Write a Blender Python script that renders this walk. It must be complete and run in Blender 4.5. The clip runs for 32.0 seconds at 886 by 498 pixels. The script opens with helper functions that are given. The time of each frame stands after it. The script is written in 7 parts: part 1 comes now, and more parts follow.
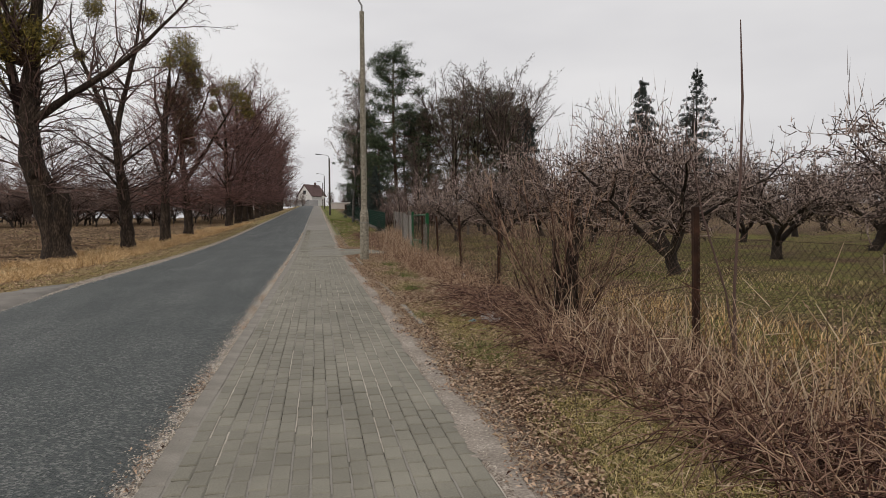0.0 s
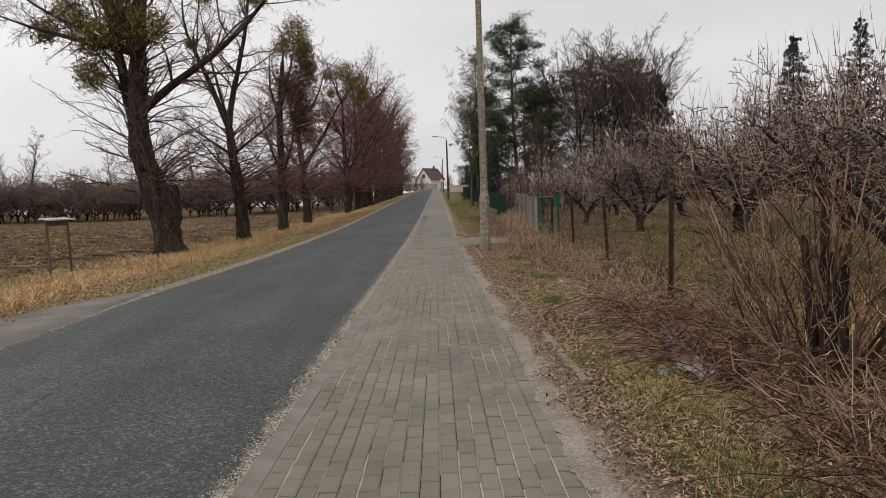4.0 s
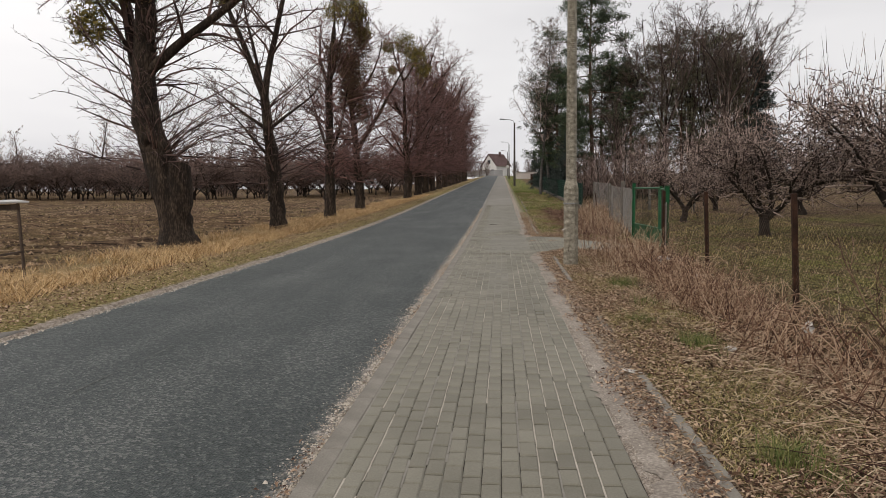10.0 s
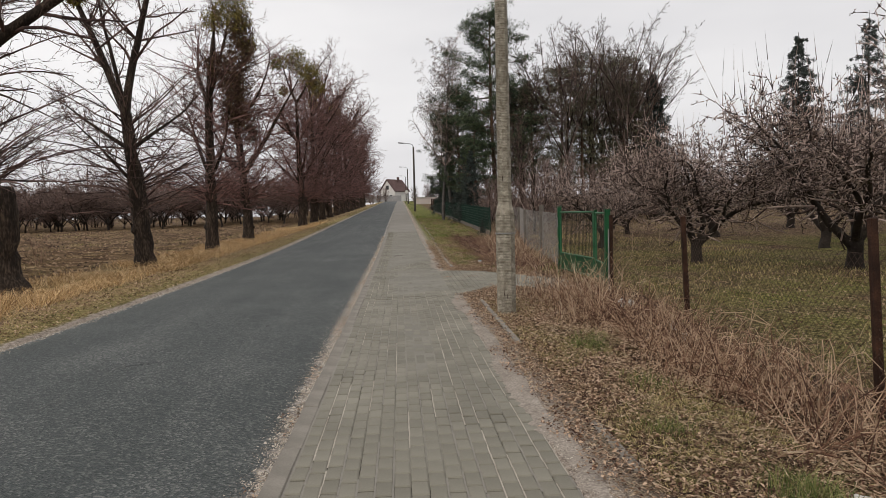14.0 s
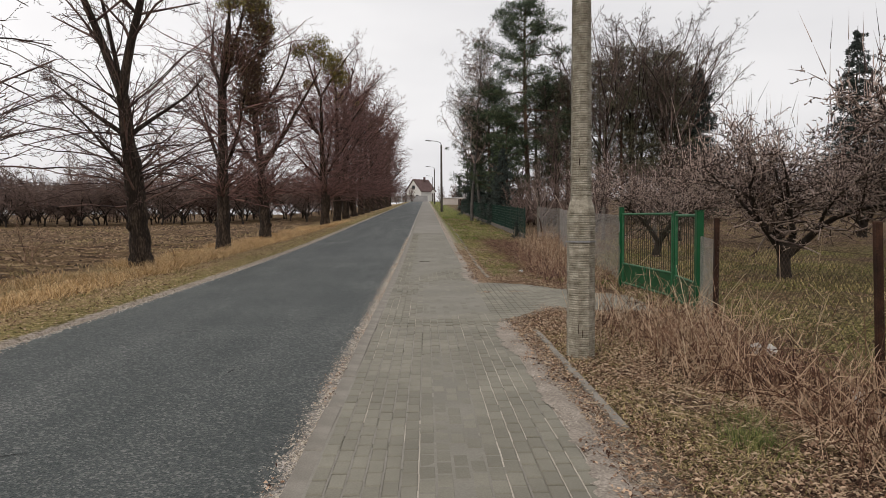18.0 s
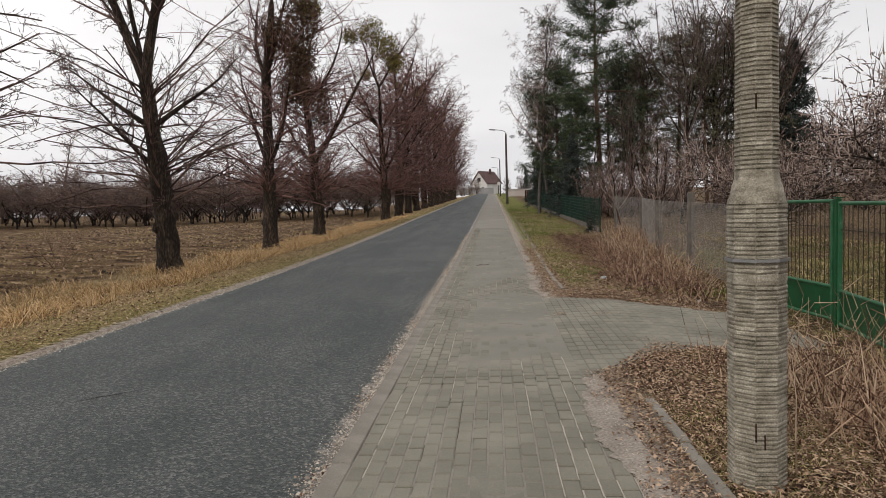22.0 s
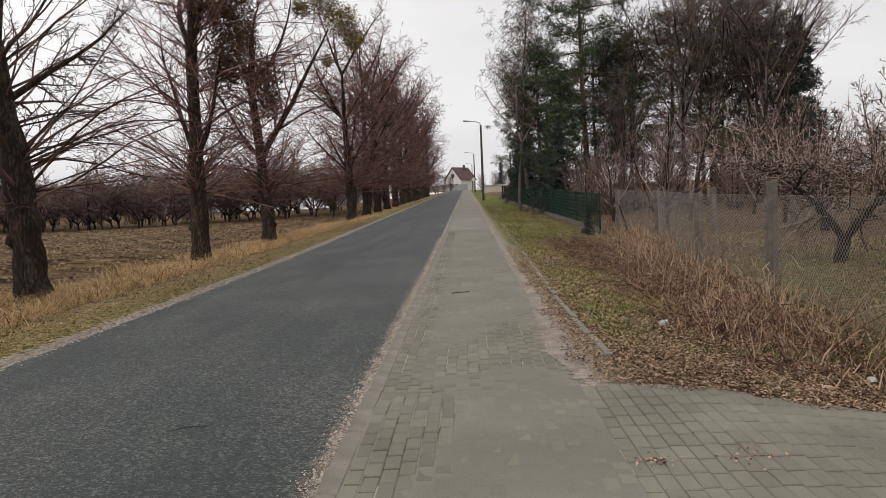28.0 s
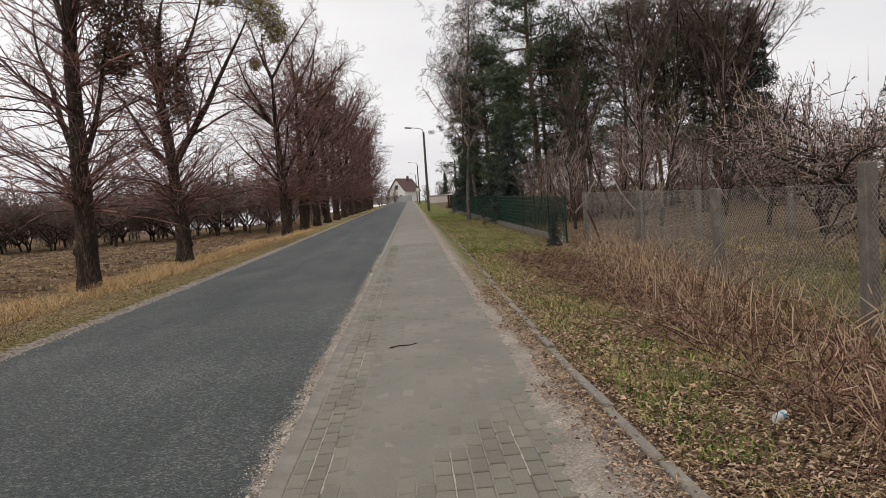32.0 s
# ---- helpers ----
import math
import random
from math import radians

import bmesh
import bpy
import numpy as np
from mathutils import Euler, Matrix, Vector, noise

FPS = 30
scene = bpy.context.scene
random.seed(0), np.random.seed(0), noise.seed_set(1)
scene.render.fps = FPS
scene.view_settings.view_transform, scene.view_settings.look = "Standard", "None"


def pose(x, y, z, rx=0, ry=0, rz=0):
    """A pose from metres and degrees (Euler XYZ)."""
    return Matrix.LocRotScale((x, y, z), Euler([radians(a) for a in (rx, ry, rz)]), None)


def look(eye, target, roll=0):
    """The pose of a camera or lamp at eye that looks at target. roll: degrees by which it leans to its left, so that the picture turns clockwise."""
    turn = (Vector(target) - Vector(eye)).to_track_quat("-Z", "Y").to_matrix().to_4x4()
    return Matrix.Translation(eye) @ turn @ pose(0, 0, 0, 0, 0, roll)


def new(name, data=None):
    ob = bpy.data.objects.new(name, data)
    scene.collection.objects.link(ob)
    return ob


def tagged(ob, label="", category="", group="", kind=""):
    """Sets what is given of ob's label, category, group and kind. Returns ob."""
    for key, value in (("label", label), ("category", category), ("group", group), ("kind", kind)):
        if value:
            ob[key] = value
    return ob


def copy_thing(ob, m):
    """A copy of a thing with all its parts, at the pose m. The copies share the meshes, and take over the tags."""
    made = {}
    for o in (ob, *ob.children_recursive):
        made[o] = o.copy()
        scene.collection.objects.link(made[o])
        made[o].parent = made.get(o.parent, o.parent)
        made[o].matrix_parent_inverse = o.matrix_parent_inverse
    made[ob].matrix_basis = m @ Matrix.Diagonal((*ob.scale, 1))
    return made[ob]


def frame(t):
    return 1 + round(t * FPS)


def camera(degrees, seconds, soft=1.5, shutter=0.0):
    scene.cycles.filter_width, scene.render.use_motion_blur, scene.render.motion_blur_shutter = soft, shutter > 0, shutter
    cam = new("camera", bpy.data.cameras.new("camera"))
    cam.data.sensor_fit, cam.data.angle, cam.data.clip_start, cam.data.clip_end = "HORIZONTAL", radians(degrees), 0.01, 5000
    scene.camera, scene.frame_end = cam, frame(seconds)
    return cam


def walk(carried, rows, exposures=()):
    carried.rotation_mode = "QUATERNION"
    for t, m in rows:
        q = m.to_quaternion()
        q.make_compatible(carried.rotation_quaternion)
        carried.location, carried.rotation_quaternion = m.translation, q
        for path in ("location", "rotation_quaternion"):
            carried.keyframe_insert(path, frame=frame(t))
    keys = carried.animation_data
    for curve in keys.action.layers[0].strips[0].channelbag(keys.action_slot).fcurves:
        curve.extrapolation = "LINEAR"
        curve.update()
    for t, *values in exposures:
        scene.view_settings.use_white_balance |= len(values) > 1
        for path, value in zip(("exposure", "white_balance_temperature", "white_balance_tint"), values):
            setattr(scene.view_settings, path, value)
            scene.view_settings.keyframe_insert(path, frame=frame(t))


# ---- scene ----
cam = camera(66.4, 32.0, soft=0.6)
PATH = [
    (0, (0.905, -3.601, 1.348), (1.27, -1.636, 1.259), -0.4),
    (0.5, (0.905, -3.218, 1.363), (1.182, -1.246, 1.179), -1.3),
    (1, (0.957, -2.808, 1.389), (1.067, -0.819, 1.202), 0.3),
    (1.5, (0.979, -2.36, 1.408), (1.144, -0.371, 1.278), 0.3),
    (2, (0.976, -1.952, 1.425), (1.054, 0.042, 1.294), -1.6),
    (2.5, (0.988, -1.552, 1.45), (1.011, 0.446, 1.36), -0.2),
    (3, (0.999, -1.181, 1.449), (1.066, 0.817, 1.381), 0.8),
    (3.5, (1.035, -0.779, 1.431), (1.077, 1.216, 1.296), -1.6),
    (5.5, (1.242, 1.181, 1.489), (1.182, 3.175, 1.352), -0.9),
    (6, (1.243, 1.624, 1.49), (1.183, 3.618, 1.342), -0.2),
    (6.5, (1.236, 2.044, 1.484), (1.16, 4.031, 1.266), -1.2),
    (7, (1.234, 2.462, 1.495), (0.915, 4.427, 1.307), 1.0),
    (7.5, (1.228, 2.944, 1.494), (0.966, 4.916, 1.285), 2.6),
    (8, (1.231, 3.453, 1.502), (0.793, 5.392, 1.281), -0.4),
    (8.5, (1.255, 3.942, 1.504), (0.903, 5.899, 1.285), -0.7),
    (9, (1.181, 4.38, 1.514), (1.129, 6.374, 1.373), 0.8),
    (9.5, (1.147, 4.78, 1.505), (1.052, 6.767, 1.3), -1.5),
    (10, (1.067, 5.18, 1.518), (0.894, 7.165, 1.345), -0.6),
    (10.5, (0.992, 5.607, 1.523), (1.049, 7.603, 1.403), -1.0),
    (11, (0.959, 6.037, 1.527), (0.991, 8.033, 1.406), -3.8),
    (11.5, (0.988, 6.451, 1.524), (0.918, 8.441, 1.333), -2.4),
    (12, (0.932, 6.866, 1.528), (1.053, 8.861, 1.443), -0.2),
    (12.5, (0.917, 7.266, 1.532), (0.941, 9.262, 1.406), -1.9),
    (13, (0.913, 7.636, 1.542), (0.909, 9.631, 1.401), -0.8),
    (13.5, (0.879, 8.052, 1.562), (0.991, 10.046, 1.465), -0.3),
    (15.5, (0.746, 9.537, 1.504), (0.812, 11.53, 1.355), -4.1),
    (16, (0.778, 9.913, 1.524), (0.786, 11.907, 1.368), -1.9),
    (16.5, (0.743, 10.332, 1.515), (0.892, 12.324, 1.402), -1.2),
    (17, (0.771, 10.745, 1.51), (0.747, 12.737, 1.337), -4.0),
    (17.5, (0.821, 11.194, 1.52), (0.762, 13.186, 1.359), -1.0),
    (18, (0.805, 11.657, 1.518), (0.855, 13.654, 1.419), -0.4),
    (18.5, (0.836, 12.093, 1.509), (0.754, 14.089, 1.405), -3.5),
    (19, (0.906, 12.519, 1.517), (0.852, 14.514, 1.388), -1.0),
    (19.5, (0.896, 12.912, 1.51), (0.985, 14.906, 1.392), -0.4),
    (20, (0.943, 13.333, 1.518), (0.959, 15.325, 1.345), -2.6),
    (20.5, (1.003, 13.777, 1.546), (0.909, 15.769, 1.394), -1.1),
    (21, (1.001, 14.256, 1.539), (1.054, 16.253, 1.444), -1.2),
    (21.5, (0.989, 14.617, 1.576), (0.903, 16.613, 1.473), -3.9),
    (22, (1.024, 14.984, 1.55), (0.875, 16.975, 1.433), -1.6),
    (22.5, (1.034, 15.442, 1.549), (1.216, 17.429, 1.424), -0.5),
    (23, (1.109, 15.851, 1.524), (1.123, 17.848, 1.419), -2.7),
    (23.5, (1.155, 16.297, 1.559), (1.106, 18.294, 1.461), -0.8),
    (24, (1.155, 16.73, 1.566), (1.21, 18.727, 1.491), -0.0),
    (24.5, (1.042, 17.095, 1.609), (0.972, 19.093, 1.536), -1.2),
    (26.5, (0.863, 18.976, 1.524), (0.804, 20.973, 1.436), -2.7),
    (27, (0.796, 19.444, 1.56), (0.962, 21.437, 1.53), -2.3),
    (27.5, (0.831, 19.962, 1.575), (0.845, 21.961, 1.497), -3.8),
    (28, (0.899, 20.394, 1.607), (0.824, 22.389, 1.479), -2.4),
    (28.5, (0.84, 20.945, 1.605), (0.74, 22.941, 1.533), -3.2),
    (29, (0.866, 21.501, 1.584), (0.811, 23.497, 1.466), -4.8),
    (29.5, (0.91, 22.035, 1.58), (0.872, 24.032, 1.469), -3.3),
    (30, (0.814, 22.467, 1.555), (0.797, 24.466, 1.488), -1.6),
    (30.5, (0.847, 22.942, 1.545), (0.755, 24.936, 1.426), -5.7),
    (31, (0.919, 23.369, 1.544), (0.877, 25.367, 1.466), -2.7),
    (31.5, (0.891, 23.836, 1.547), (1.046, 25.829, 1.485), -1.8),
    (32, (0.932, 24.276, 1.546), (1.017, 26.271, 1.443), -4.0),
]
walk(cam, [(t, look(eye, target, roll)) for t, eye, target, roll in PATH], exposures=[(t, stops - 0.03, 6640, 10.8) for t, stops in ((0, -0.12), (1, -0.06), (3.5, -0.12), (6, -0.08), (9, -0.06), (11, 0.06), (13, 0.0), (16, 0.08), (20, 0.06), (23, 0.05), (27, 0.02), (29.5, 0.10), (32, 0.11))])

# ---- light ----
world = bpy.data.worlds.new("overcast")
scene.world = world
world.use_nodes = True
wn, wl = world.node_tree.nodes, world.node_tree.links
wn.clear()
w_out = wn.new("ShaderNodeOutputWorld")
w_bg = wn.new("ShaderNodeBackground")
w_sky = wn.new("ShaderNodeTexSky")
w_sky.sky_type = "NISHITA"
w_sky.sun_disc = False
w_sky.sun_elevation = radians(32)
w_sky.sun_rotation = radians(-40)
w_sky.dust_density = 6.0
w_hsv = wn.new("ShaderNodeHueSaturation")
w_hsv.inputs["Saturation"].default_value = 0.15
w_hsv.inputs["Value"].default_value = 0.05
w_tc = wn.new("ShaderNodeTexCoord")
w_map = wn.new("ShaderNodeMapping")
w_map.inputs["Scale"].default_value = (1.0, 1.0, 3.2)
w_noise = wn.new("ShaderNodeTexNoise")
w_noise.inputs["Scale"].default_value = 1.7
w_noise.inputs["Detail"].default_value = 4
w_ramp = wn.new("ShaderNodeValToRGB")
w_ramp.color_ramp.elements[0].position, w_ramp.color_ramp.elements[0].color = 0.32, (0.73, 0.735, 0.775, 1)
w_ramp.color_ramp.elements[1].position, w_ramp.color_ramp.elements[1].color = 0.68, (0.935, 0.94, 0.962, 1)
w_mix = wn.new("ShaderNodeMixRGB")
w_mix.inputs["Fac"].default_value = 0.86
wl.new(w_tc.outputs["Generated"], w_map.inputs["Vector"])
wl.new(w_map.outputs["Vector"], w_noise.inputs["Vector"])
wl.new(w_noise.outputs["Fac"], w_ramp.inputs["Fac"])
wl.new(w_sky.outputs["Color"], w_hsv.inputs["Color"])
wl.new(w_hsv.outputs["Color"], w_mix.inputs["Color1"])
wl.new(w_ramp.outputs["Color"], w_mix.inputs["Color2"])
wl.new(w_mix.outputs["Color"], w_bg.inputs["Color"])
wl.new(w_bg.outputs["Background"], w_out.inputs["Surface"])
w_bg.inputs["Strength"].default_value = 1.0

sun = new("sun", bpy.data.lights.new("sun", "SUN"))
sun.data.energy, sun.data.angle, sun.data.color = 1.3, radians(25), (1.0, 0.92, 0.82)
sun.matrix_world = look((0, 0, 60), (30, 55, 0))

# ---- helpers ----
UP = Vector((0, 0, 1))


def smooth(a):
    a = np.clip(a, 0.0, 1.0)
    return a * a * (3 - 2 * a)


def road_z(y):
    """Height of the road: level at first, then a gentle climb."""
    y = np.asarray(y, dtype=float)
    near = 0.0005 * np.clip(y - 14, 0, 30) ** 2
    return near + 0.03 * np.clip(y - 44, 0, 190)


def ground_z(x, y):
    x, y = np.asarray(x, dtype=float), np.asarray(y, dtype=float)
    r = road_z(y)
    verge = r - 0.38 - 0.5 * smooth((y - 25) / 45)
    field = -0.38 + 0.32 * r + 0.015 * np.clip(-14 - x, 0, 70)
    away = smooth((-13 - x) / 30)
    left = verge * (1 - away) + field * away
    s = smooth((-4.5 - x) / 4.5)
    z = r * (1 - s) + left * s
    z = z - 0.16 * smooth((x - 2.5) / 2.2) + 0.006 * np.clip(x - 12, 0, 100)
    return z


def mesh_of(name, verts, face_sets, smooth_shade=False):
    """A mesh out of an array of vertices and arrays of faces, each with its own number of corners."""
    verts = np.asarray(verts, dtype=np.float32).reshape(-1, 3)
    face_sets = [np.asarray(f, dtype=np.int32) for f in face_sets if len(f)]
    me = bpy.data.meshes.new(name)
    me.vertices.add(len(verts))
    me.vertices.foreach_set("co", verts.ravel())
    loops = np.concatenate([f.ravel() for f in face_sets])
    counts = np.concatenate([np.full(len(f), f.shape[1], dtype=np.int32) for f in face_sets])
    starts = np.concatenate([[0], np.cumsum(counts)[:-1]]).astype(np.int32)
    me.loops.add(len(loops))
    me.loops.foreach_set("vertex_index", loops)
    me.polygons.add(len(counts))
    me.polygons.foreach_set("loop_start", starts)
    me.update(calc_edges=True)
    me.polygons.foreach_set("use_smooth", np.full(len(counts), smooth_shade, dtype=bool))
    return me


def part(name, data, material, parent, label=""):
    """One mesh object, from a bmesh or a mesh, under a thing or a part."""
    if isinstance(data, bmesh.types.BMesh):
        me = bpy.data.meshes.new(name)
        data.to_mesh(me)
        data.free()
        data = me
    if material is not None and not data.materials:
        data.materials.append(material)
    ob = new(name, data)
    if parent is not None:
        ob.parent = parent
    if label:
        tagged(ob, label)
    return ob


def thing(name, label, category, group="", at=(0, 0, 0), rz=0.0, kind=""):
    ob = new(name)
    ob.empty_display_size = 0.2
    ob.matrix_world = pose(at[0], at[1], at[2], 0, 0, rz)
    return tagged(ob, label, category, group, kind)


def box(bm, cx, cy, cz, sx, sy, sz, bevel=0.0, turn=None):
    """Adds a box with its centre and full sizes, with its edges rounded a little."""
    m = Matrix.Translation((cx, cy, cz)) @ (turn if turn is not None else Matrix()) @ Matrix.Diagonal((sx, sy, sz, 1))
    made = bmesh.ops.create_cube(bm, size=1.0, matrix=m)
    if bevel > 0:
        edges = list({e for v in made["verts"] for e in v.link_edges})
        bmesh.ops.bevel(bm, geom=edges, offset=bevel, segments=1, affect="EDGES", profile=0.5)
    return bm


def tubes(segs, sides):
    """Vertices and faces of loose tapered tubes; segs: rows of p0, p1, r0, r1."""
    a = np.asarray(segs, dtype=np.float64).reshape(-1, 8)
    p0, p1, r0, r1 = a[:, 0:3], a[:, 3:6], a[:, 6], a[:, 7]
    d = p1 - p0
    d /= np.maximum(np.linalg.norm(d, axis=1, keepdims=True), 1e-9)
    ref = np.where(np.abs(d[:, 2:3]) > 0.9, np.array([[1.0, 0, 0]]), np.array([[0, 0, 1.0]]))
    u = np.cross(d, ref)
    u /= np.maximum(np.linalg.norm(u, axis=1, keepdims=True), 1e-9)
    v = np.cross(d, u)
    n = len(a)
    verts = np.zeros((n, 2 * sides, 3))
    for k in range(sides):
        w = 2 * math.pi * k / sides
        o = u * math.cos(w) + v * math.sin(w)
        verts[:, k] = p0 + o * r0[:, None]
        verts[:, sides + k] = p1 + o * r1[:, None]
    base = (np.arange(n) * 2 * sides)[:, None]
    quads = np.stack([np.concatenate([base + k, base + (k + 1) % sides, base + sides + (k + 1) % sides, base + sides + k], axis=1) for k in range(sides)], axis=1).reshape(-1, 4)
    return verts.reshape(-1, 3), quads


def spikes(segs):
    """Vertices and faces of loose twig ends, each a slim three-sided spike."""
    a = np.asarray(segs, dtype=np.float64).reshape(-1, 8)
    v, _ = tubes(a, 3)
    n = len(a)
    v = v.reshape(n, 6, 3)
    base = a[:, None, 0:3] + (v[:, 0:3] - a[:, None, 0:3]) * 1.25
    verts = np.concatenate([base, a[:, None, 3:6]], axis=1).reshape(-1, 3)
    o = (np.arange(n) * 4)[:, None]
    return verts, np.concatenate([np.concatenate([o + k, o + (k + 1) % 3, o + 3], axis=1) for k in range(3)])


def tube_mesh(name, segs, sides=3, thick_sides=5, limit=0.03, tip=0.0):
    """One mesh out of tapered segments; the thicker ones are rounder, those thinner than tip end in a point."""
    a = np.asarray(segs, dtype=np.float64).reshape(-1, 8)
    verts, quads, tris, off = [], [], [], 0
    thin = a[:, 6] < tip
    thick = a[:, 6] >= limit
    for sel, k in ((a[thin], 0), (a[~thin & ~thick], sides), (a[~thin & thick], thick_sides)):
        if len(sel):
            v, f = tubes(sel, k) if k else spikes(sel)
            verts.append(v)
            (quads if k else tris).append(f + off)
            off += len(v)
    return mesh_of(name, np.concatenate(verts), [np.concatenate(f) for f in (quads, tris) if f], True)


def pipe(points, radii, sides=10, rough=0.0, rng=None, closed=True):
    """Vertices and faces of one continuous tube along points."""
    verts, faces = [], []
    n = len(points)
    u = None
    for i, (p, r) in enumerate(zip(points, radii)):
        p = Vector(p)
        d = (Vector(points[min(i + 1, n - 1)]) - Vector(points[max(i - 1, 0)])).normalized()
        if u is None:
            u = d.orthogonal().normalized()
        u = (u - d * u.dot(d)).normalized()
        v = d.cross(u)
        for k in range(sides):
            w = 2 * math.pi * k / sides
            rr = r * (1 + (rng.uniform(-rough, rough) if rough else 0))
            verts.append(p + (u * math.cos(w) + v * math.sin(w)) * rr)
    for i in range(n - 1):
        for k in range(sides):
            a, b = i * sides + k, i * sides + (k + 1) % sides
            faces.append((a, b, b + sides, a + sides))
    return [tuple(v) for v in verts], faces


def merge_pipes(name, pipes, smooth_shade=True):
    verts, faces, off = [], [], 0
    for v, f in pipes:
        verts += v
        faces += [tuple(i + off for i in q) for q in f]
        off += len(v)
    return mesh_of(name, verts, [faces], smooth_shade)


# ---- materials ----
def material(name, colours, scale=4.0, fine=60.0, rough=0.85, bump=0.3, metal=0.0, per_island=False, per_object=False, fine_mix=0.45, spec=0.3, stretch=(1, 1, 1), bump_size=0.01, spread_by=0.75, dust=0.0):
    """A surface whose colour wanders between the colours at two scales, with fine relief."""
    m = bpy.data.materials.new(name)
    m.use_nodes = True
    n, l = m.node_tree.nodes, m.node_tree.links
    bsdf = n["Principled BSDF"]
    bsdf.inputs["Roughness"].default_value = rough
    bsdf.inputs["Metallic"].default_value = metal
    bsdf.inputs["Specular IOR Level"].default_value = spec
    if dust:
        bsdf.inputs["Sheen Weight"].default_value, bsdf.inputs["Sheen Roughness"].default_value = dust, 0.6
    tc = n.new("ShaderNodeTexCoord")
    mp = n.new("ShaderNodeMapping")
    mp.inputs["Scale"].default_value = stretch
    l.new(tc.outputs["Object"], mp.inputs["Vector"])
    big = n.new("ShaderNodeTexNoise")
    big.inputs["Scale"].default_value, big.inputs["Detail"].default_value = scale, 5
    small = n.new("ShaderNodeTexNoise")
    small.inputs["Scale"].default_value, small.inputs["Detail"].default_value = fine, 4
    l.new(mp.outputs["Vector"], big.inputs["Vector"])
    l.new(mp.outputs["Vector"], small.inputs["Vector"])
    mix = n.new("ShaderNodeMath")
    mix.operation = "MULTIPLY_ADD"
    l.new(small.outputs["Fac"], mix.inputs[0])
    mix.inputs[1].default_value = fine_mix
    sub = n.new("ShaderNodeMath")
    sub.operation = "MULTIPLY_ADD"
    l.new(big.outputs["Fac"], sub.inputs[0])
    sub.inputs[1].default_value, sub.inputs[2].default_value = 1.25 - fine_mix, -0.12
    l.new(sub.outputs[0], mix.inputs[2])
    fac = mix.outputs[0]
    if per_island or per_object:
        src = n.new("ShaderNodeNewGeometry").outputs["Random Per Island"] if per_island else n.new("ShaderNodeObjectInfo").outputs["Random"]
        blend = n.new("ShaderNodeMath")
        blend.operation = "MULTIPLY_ADD"
        l.new(src, blend.inputs[0])
        blend.inputs[1].default_value = spread_by
        half = n.new("ShaderNodeMath")
        half.operation = "MULTIPLY"
        half.inputs[1].default_value = 1.1 - spread_by
        l.new(fac, half.inputs[0])
        l.new(half.outputs[0], blend.inputs[2])
        fac = blend.outputs[0]
    ramp = n.new("ShaderNodeValToRGB")
    el = ramp.color_ramp.elements
    while len(el) < len(colours):
        el.new(0.5)
    for i, c in enumerate(colours):
        el[i].position = 0.22 + 0.56 * i / max(len(colours) - 1, 1)
        el[i].color = (*c, 1)
    l.new(fac, ramp.inputs["Fac"])
    l.new(ramp.outputs["Color"], bsdf.inputs["Base Color"])
    if bump > 0:
        b = n.new("ShaderNodeBump")
        b.inputs["Strength"].default_value, b.inputs["Distance"].default_value = bump, bump_size
        l.new(small.outputs["Fac"], b.inputs["Height"])
        l.new(b.outputs["Normal"], bsdf.inputs["Normal"])
    return m


BARK_DARK = material("dark_bark", [(0.006, 0.004, 0.003), (0.026, 0.018, 0.013), (0.125, 0.090, 0.063)], 4, 22, 0.95, 1.0, fine_mix=0.75, stretch=(1, 1, 0.28), bump_size=0.06)
TWIG_RED = material("reddish_twigs", [(0.05665, 0.02865, 0.02578), (0.1391, 0.07258, 0.06494), (0.2678, 0.1528, 0.1337)], 0.5, 9, 0.9, 0, per_island=True)
TWIG_BROWN = material("brown_twigs", [(0.03296, 0.02005, 0.01814), (0.08446, 0.05157, 0.04489), (0.1751, 0.1127, 0.0955)], 0.5, 9, 0.9, 0, per_island=True)
TWIG_GREY = material("grey_twigs", [(0.025, 0.016, 0.014), (0.108, 0.075, 0.064), (0.43, 0.335, 0.29)], 0.8, 9, 0.9, 0, per_island=True)
TWIG_DARK = material("dark_twigs", [(0.020, 0.013, 0.011), (0.066, 0.046, 0.038), (0.17, 0.124, 0.104)], 0.5, 9, 0.9, 0, per_island=True)
APPLE_BARK = material("apple_bark", [(0.0103, 0.00764, 0.006685), (0.02884, 0.02196, 0.01814), (0.07725, 0.06494, 0.04775)], 3, 25, 0.95, 0.8, bump_size=0.02)
MISTLETOE = material("mistletoe_leaves", [(0.045, 0.043, 0.012), (0.13, 0.105, 0.023), (0.28, 0.215, 0.045)], 1, 8, 0.7, 0, per_island=True)
BROOM = material("brown_broom_growth", [(0.05, 0.03, 0.022), (0.095, 0.055, 0.035), (0.13, 0.085, 0.045)], 1, 8, 0.85, 0, per_island=True)
NEEDLE = material("pine_needles", [(0.009, 0.017, 0.009), (0.031, 0.050, 0.026), (0.098, 0.128, 0.062)], 1, 6, 0.65, 0, per_island=True)
NEEDLE_OLIVE = material("olive_pine_needles", [(0.022, 0.022, 0.014), (0.075, 0.074, 0.045), (0.18, 0.168, 0.10)], 1, 6, 0.7, 0, per_island=True)
NEEDLE_BLUE = material("spruce_needles", [(0.012, 0.019, 0.017), (0.030, 0.042, 0.037), (0.075, 0.092, 0.082)], 1, 6, 0.7, 0, per_island=True)
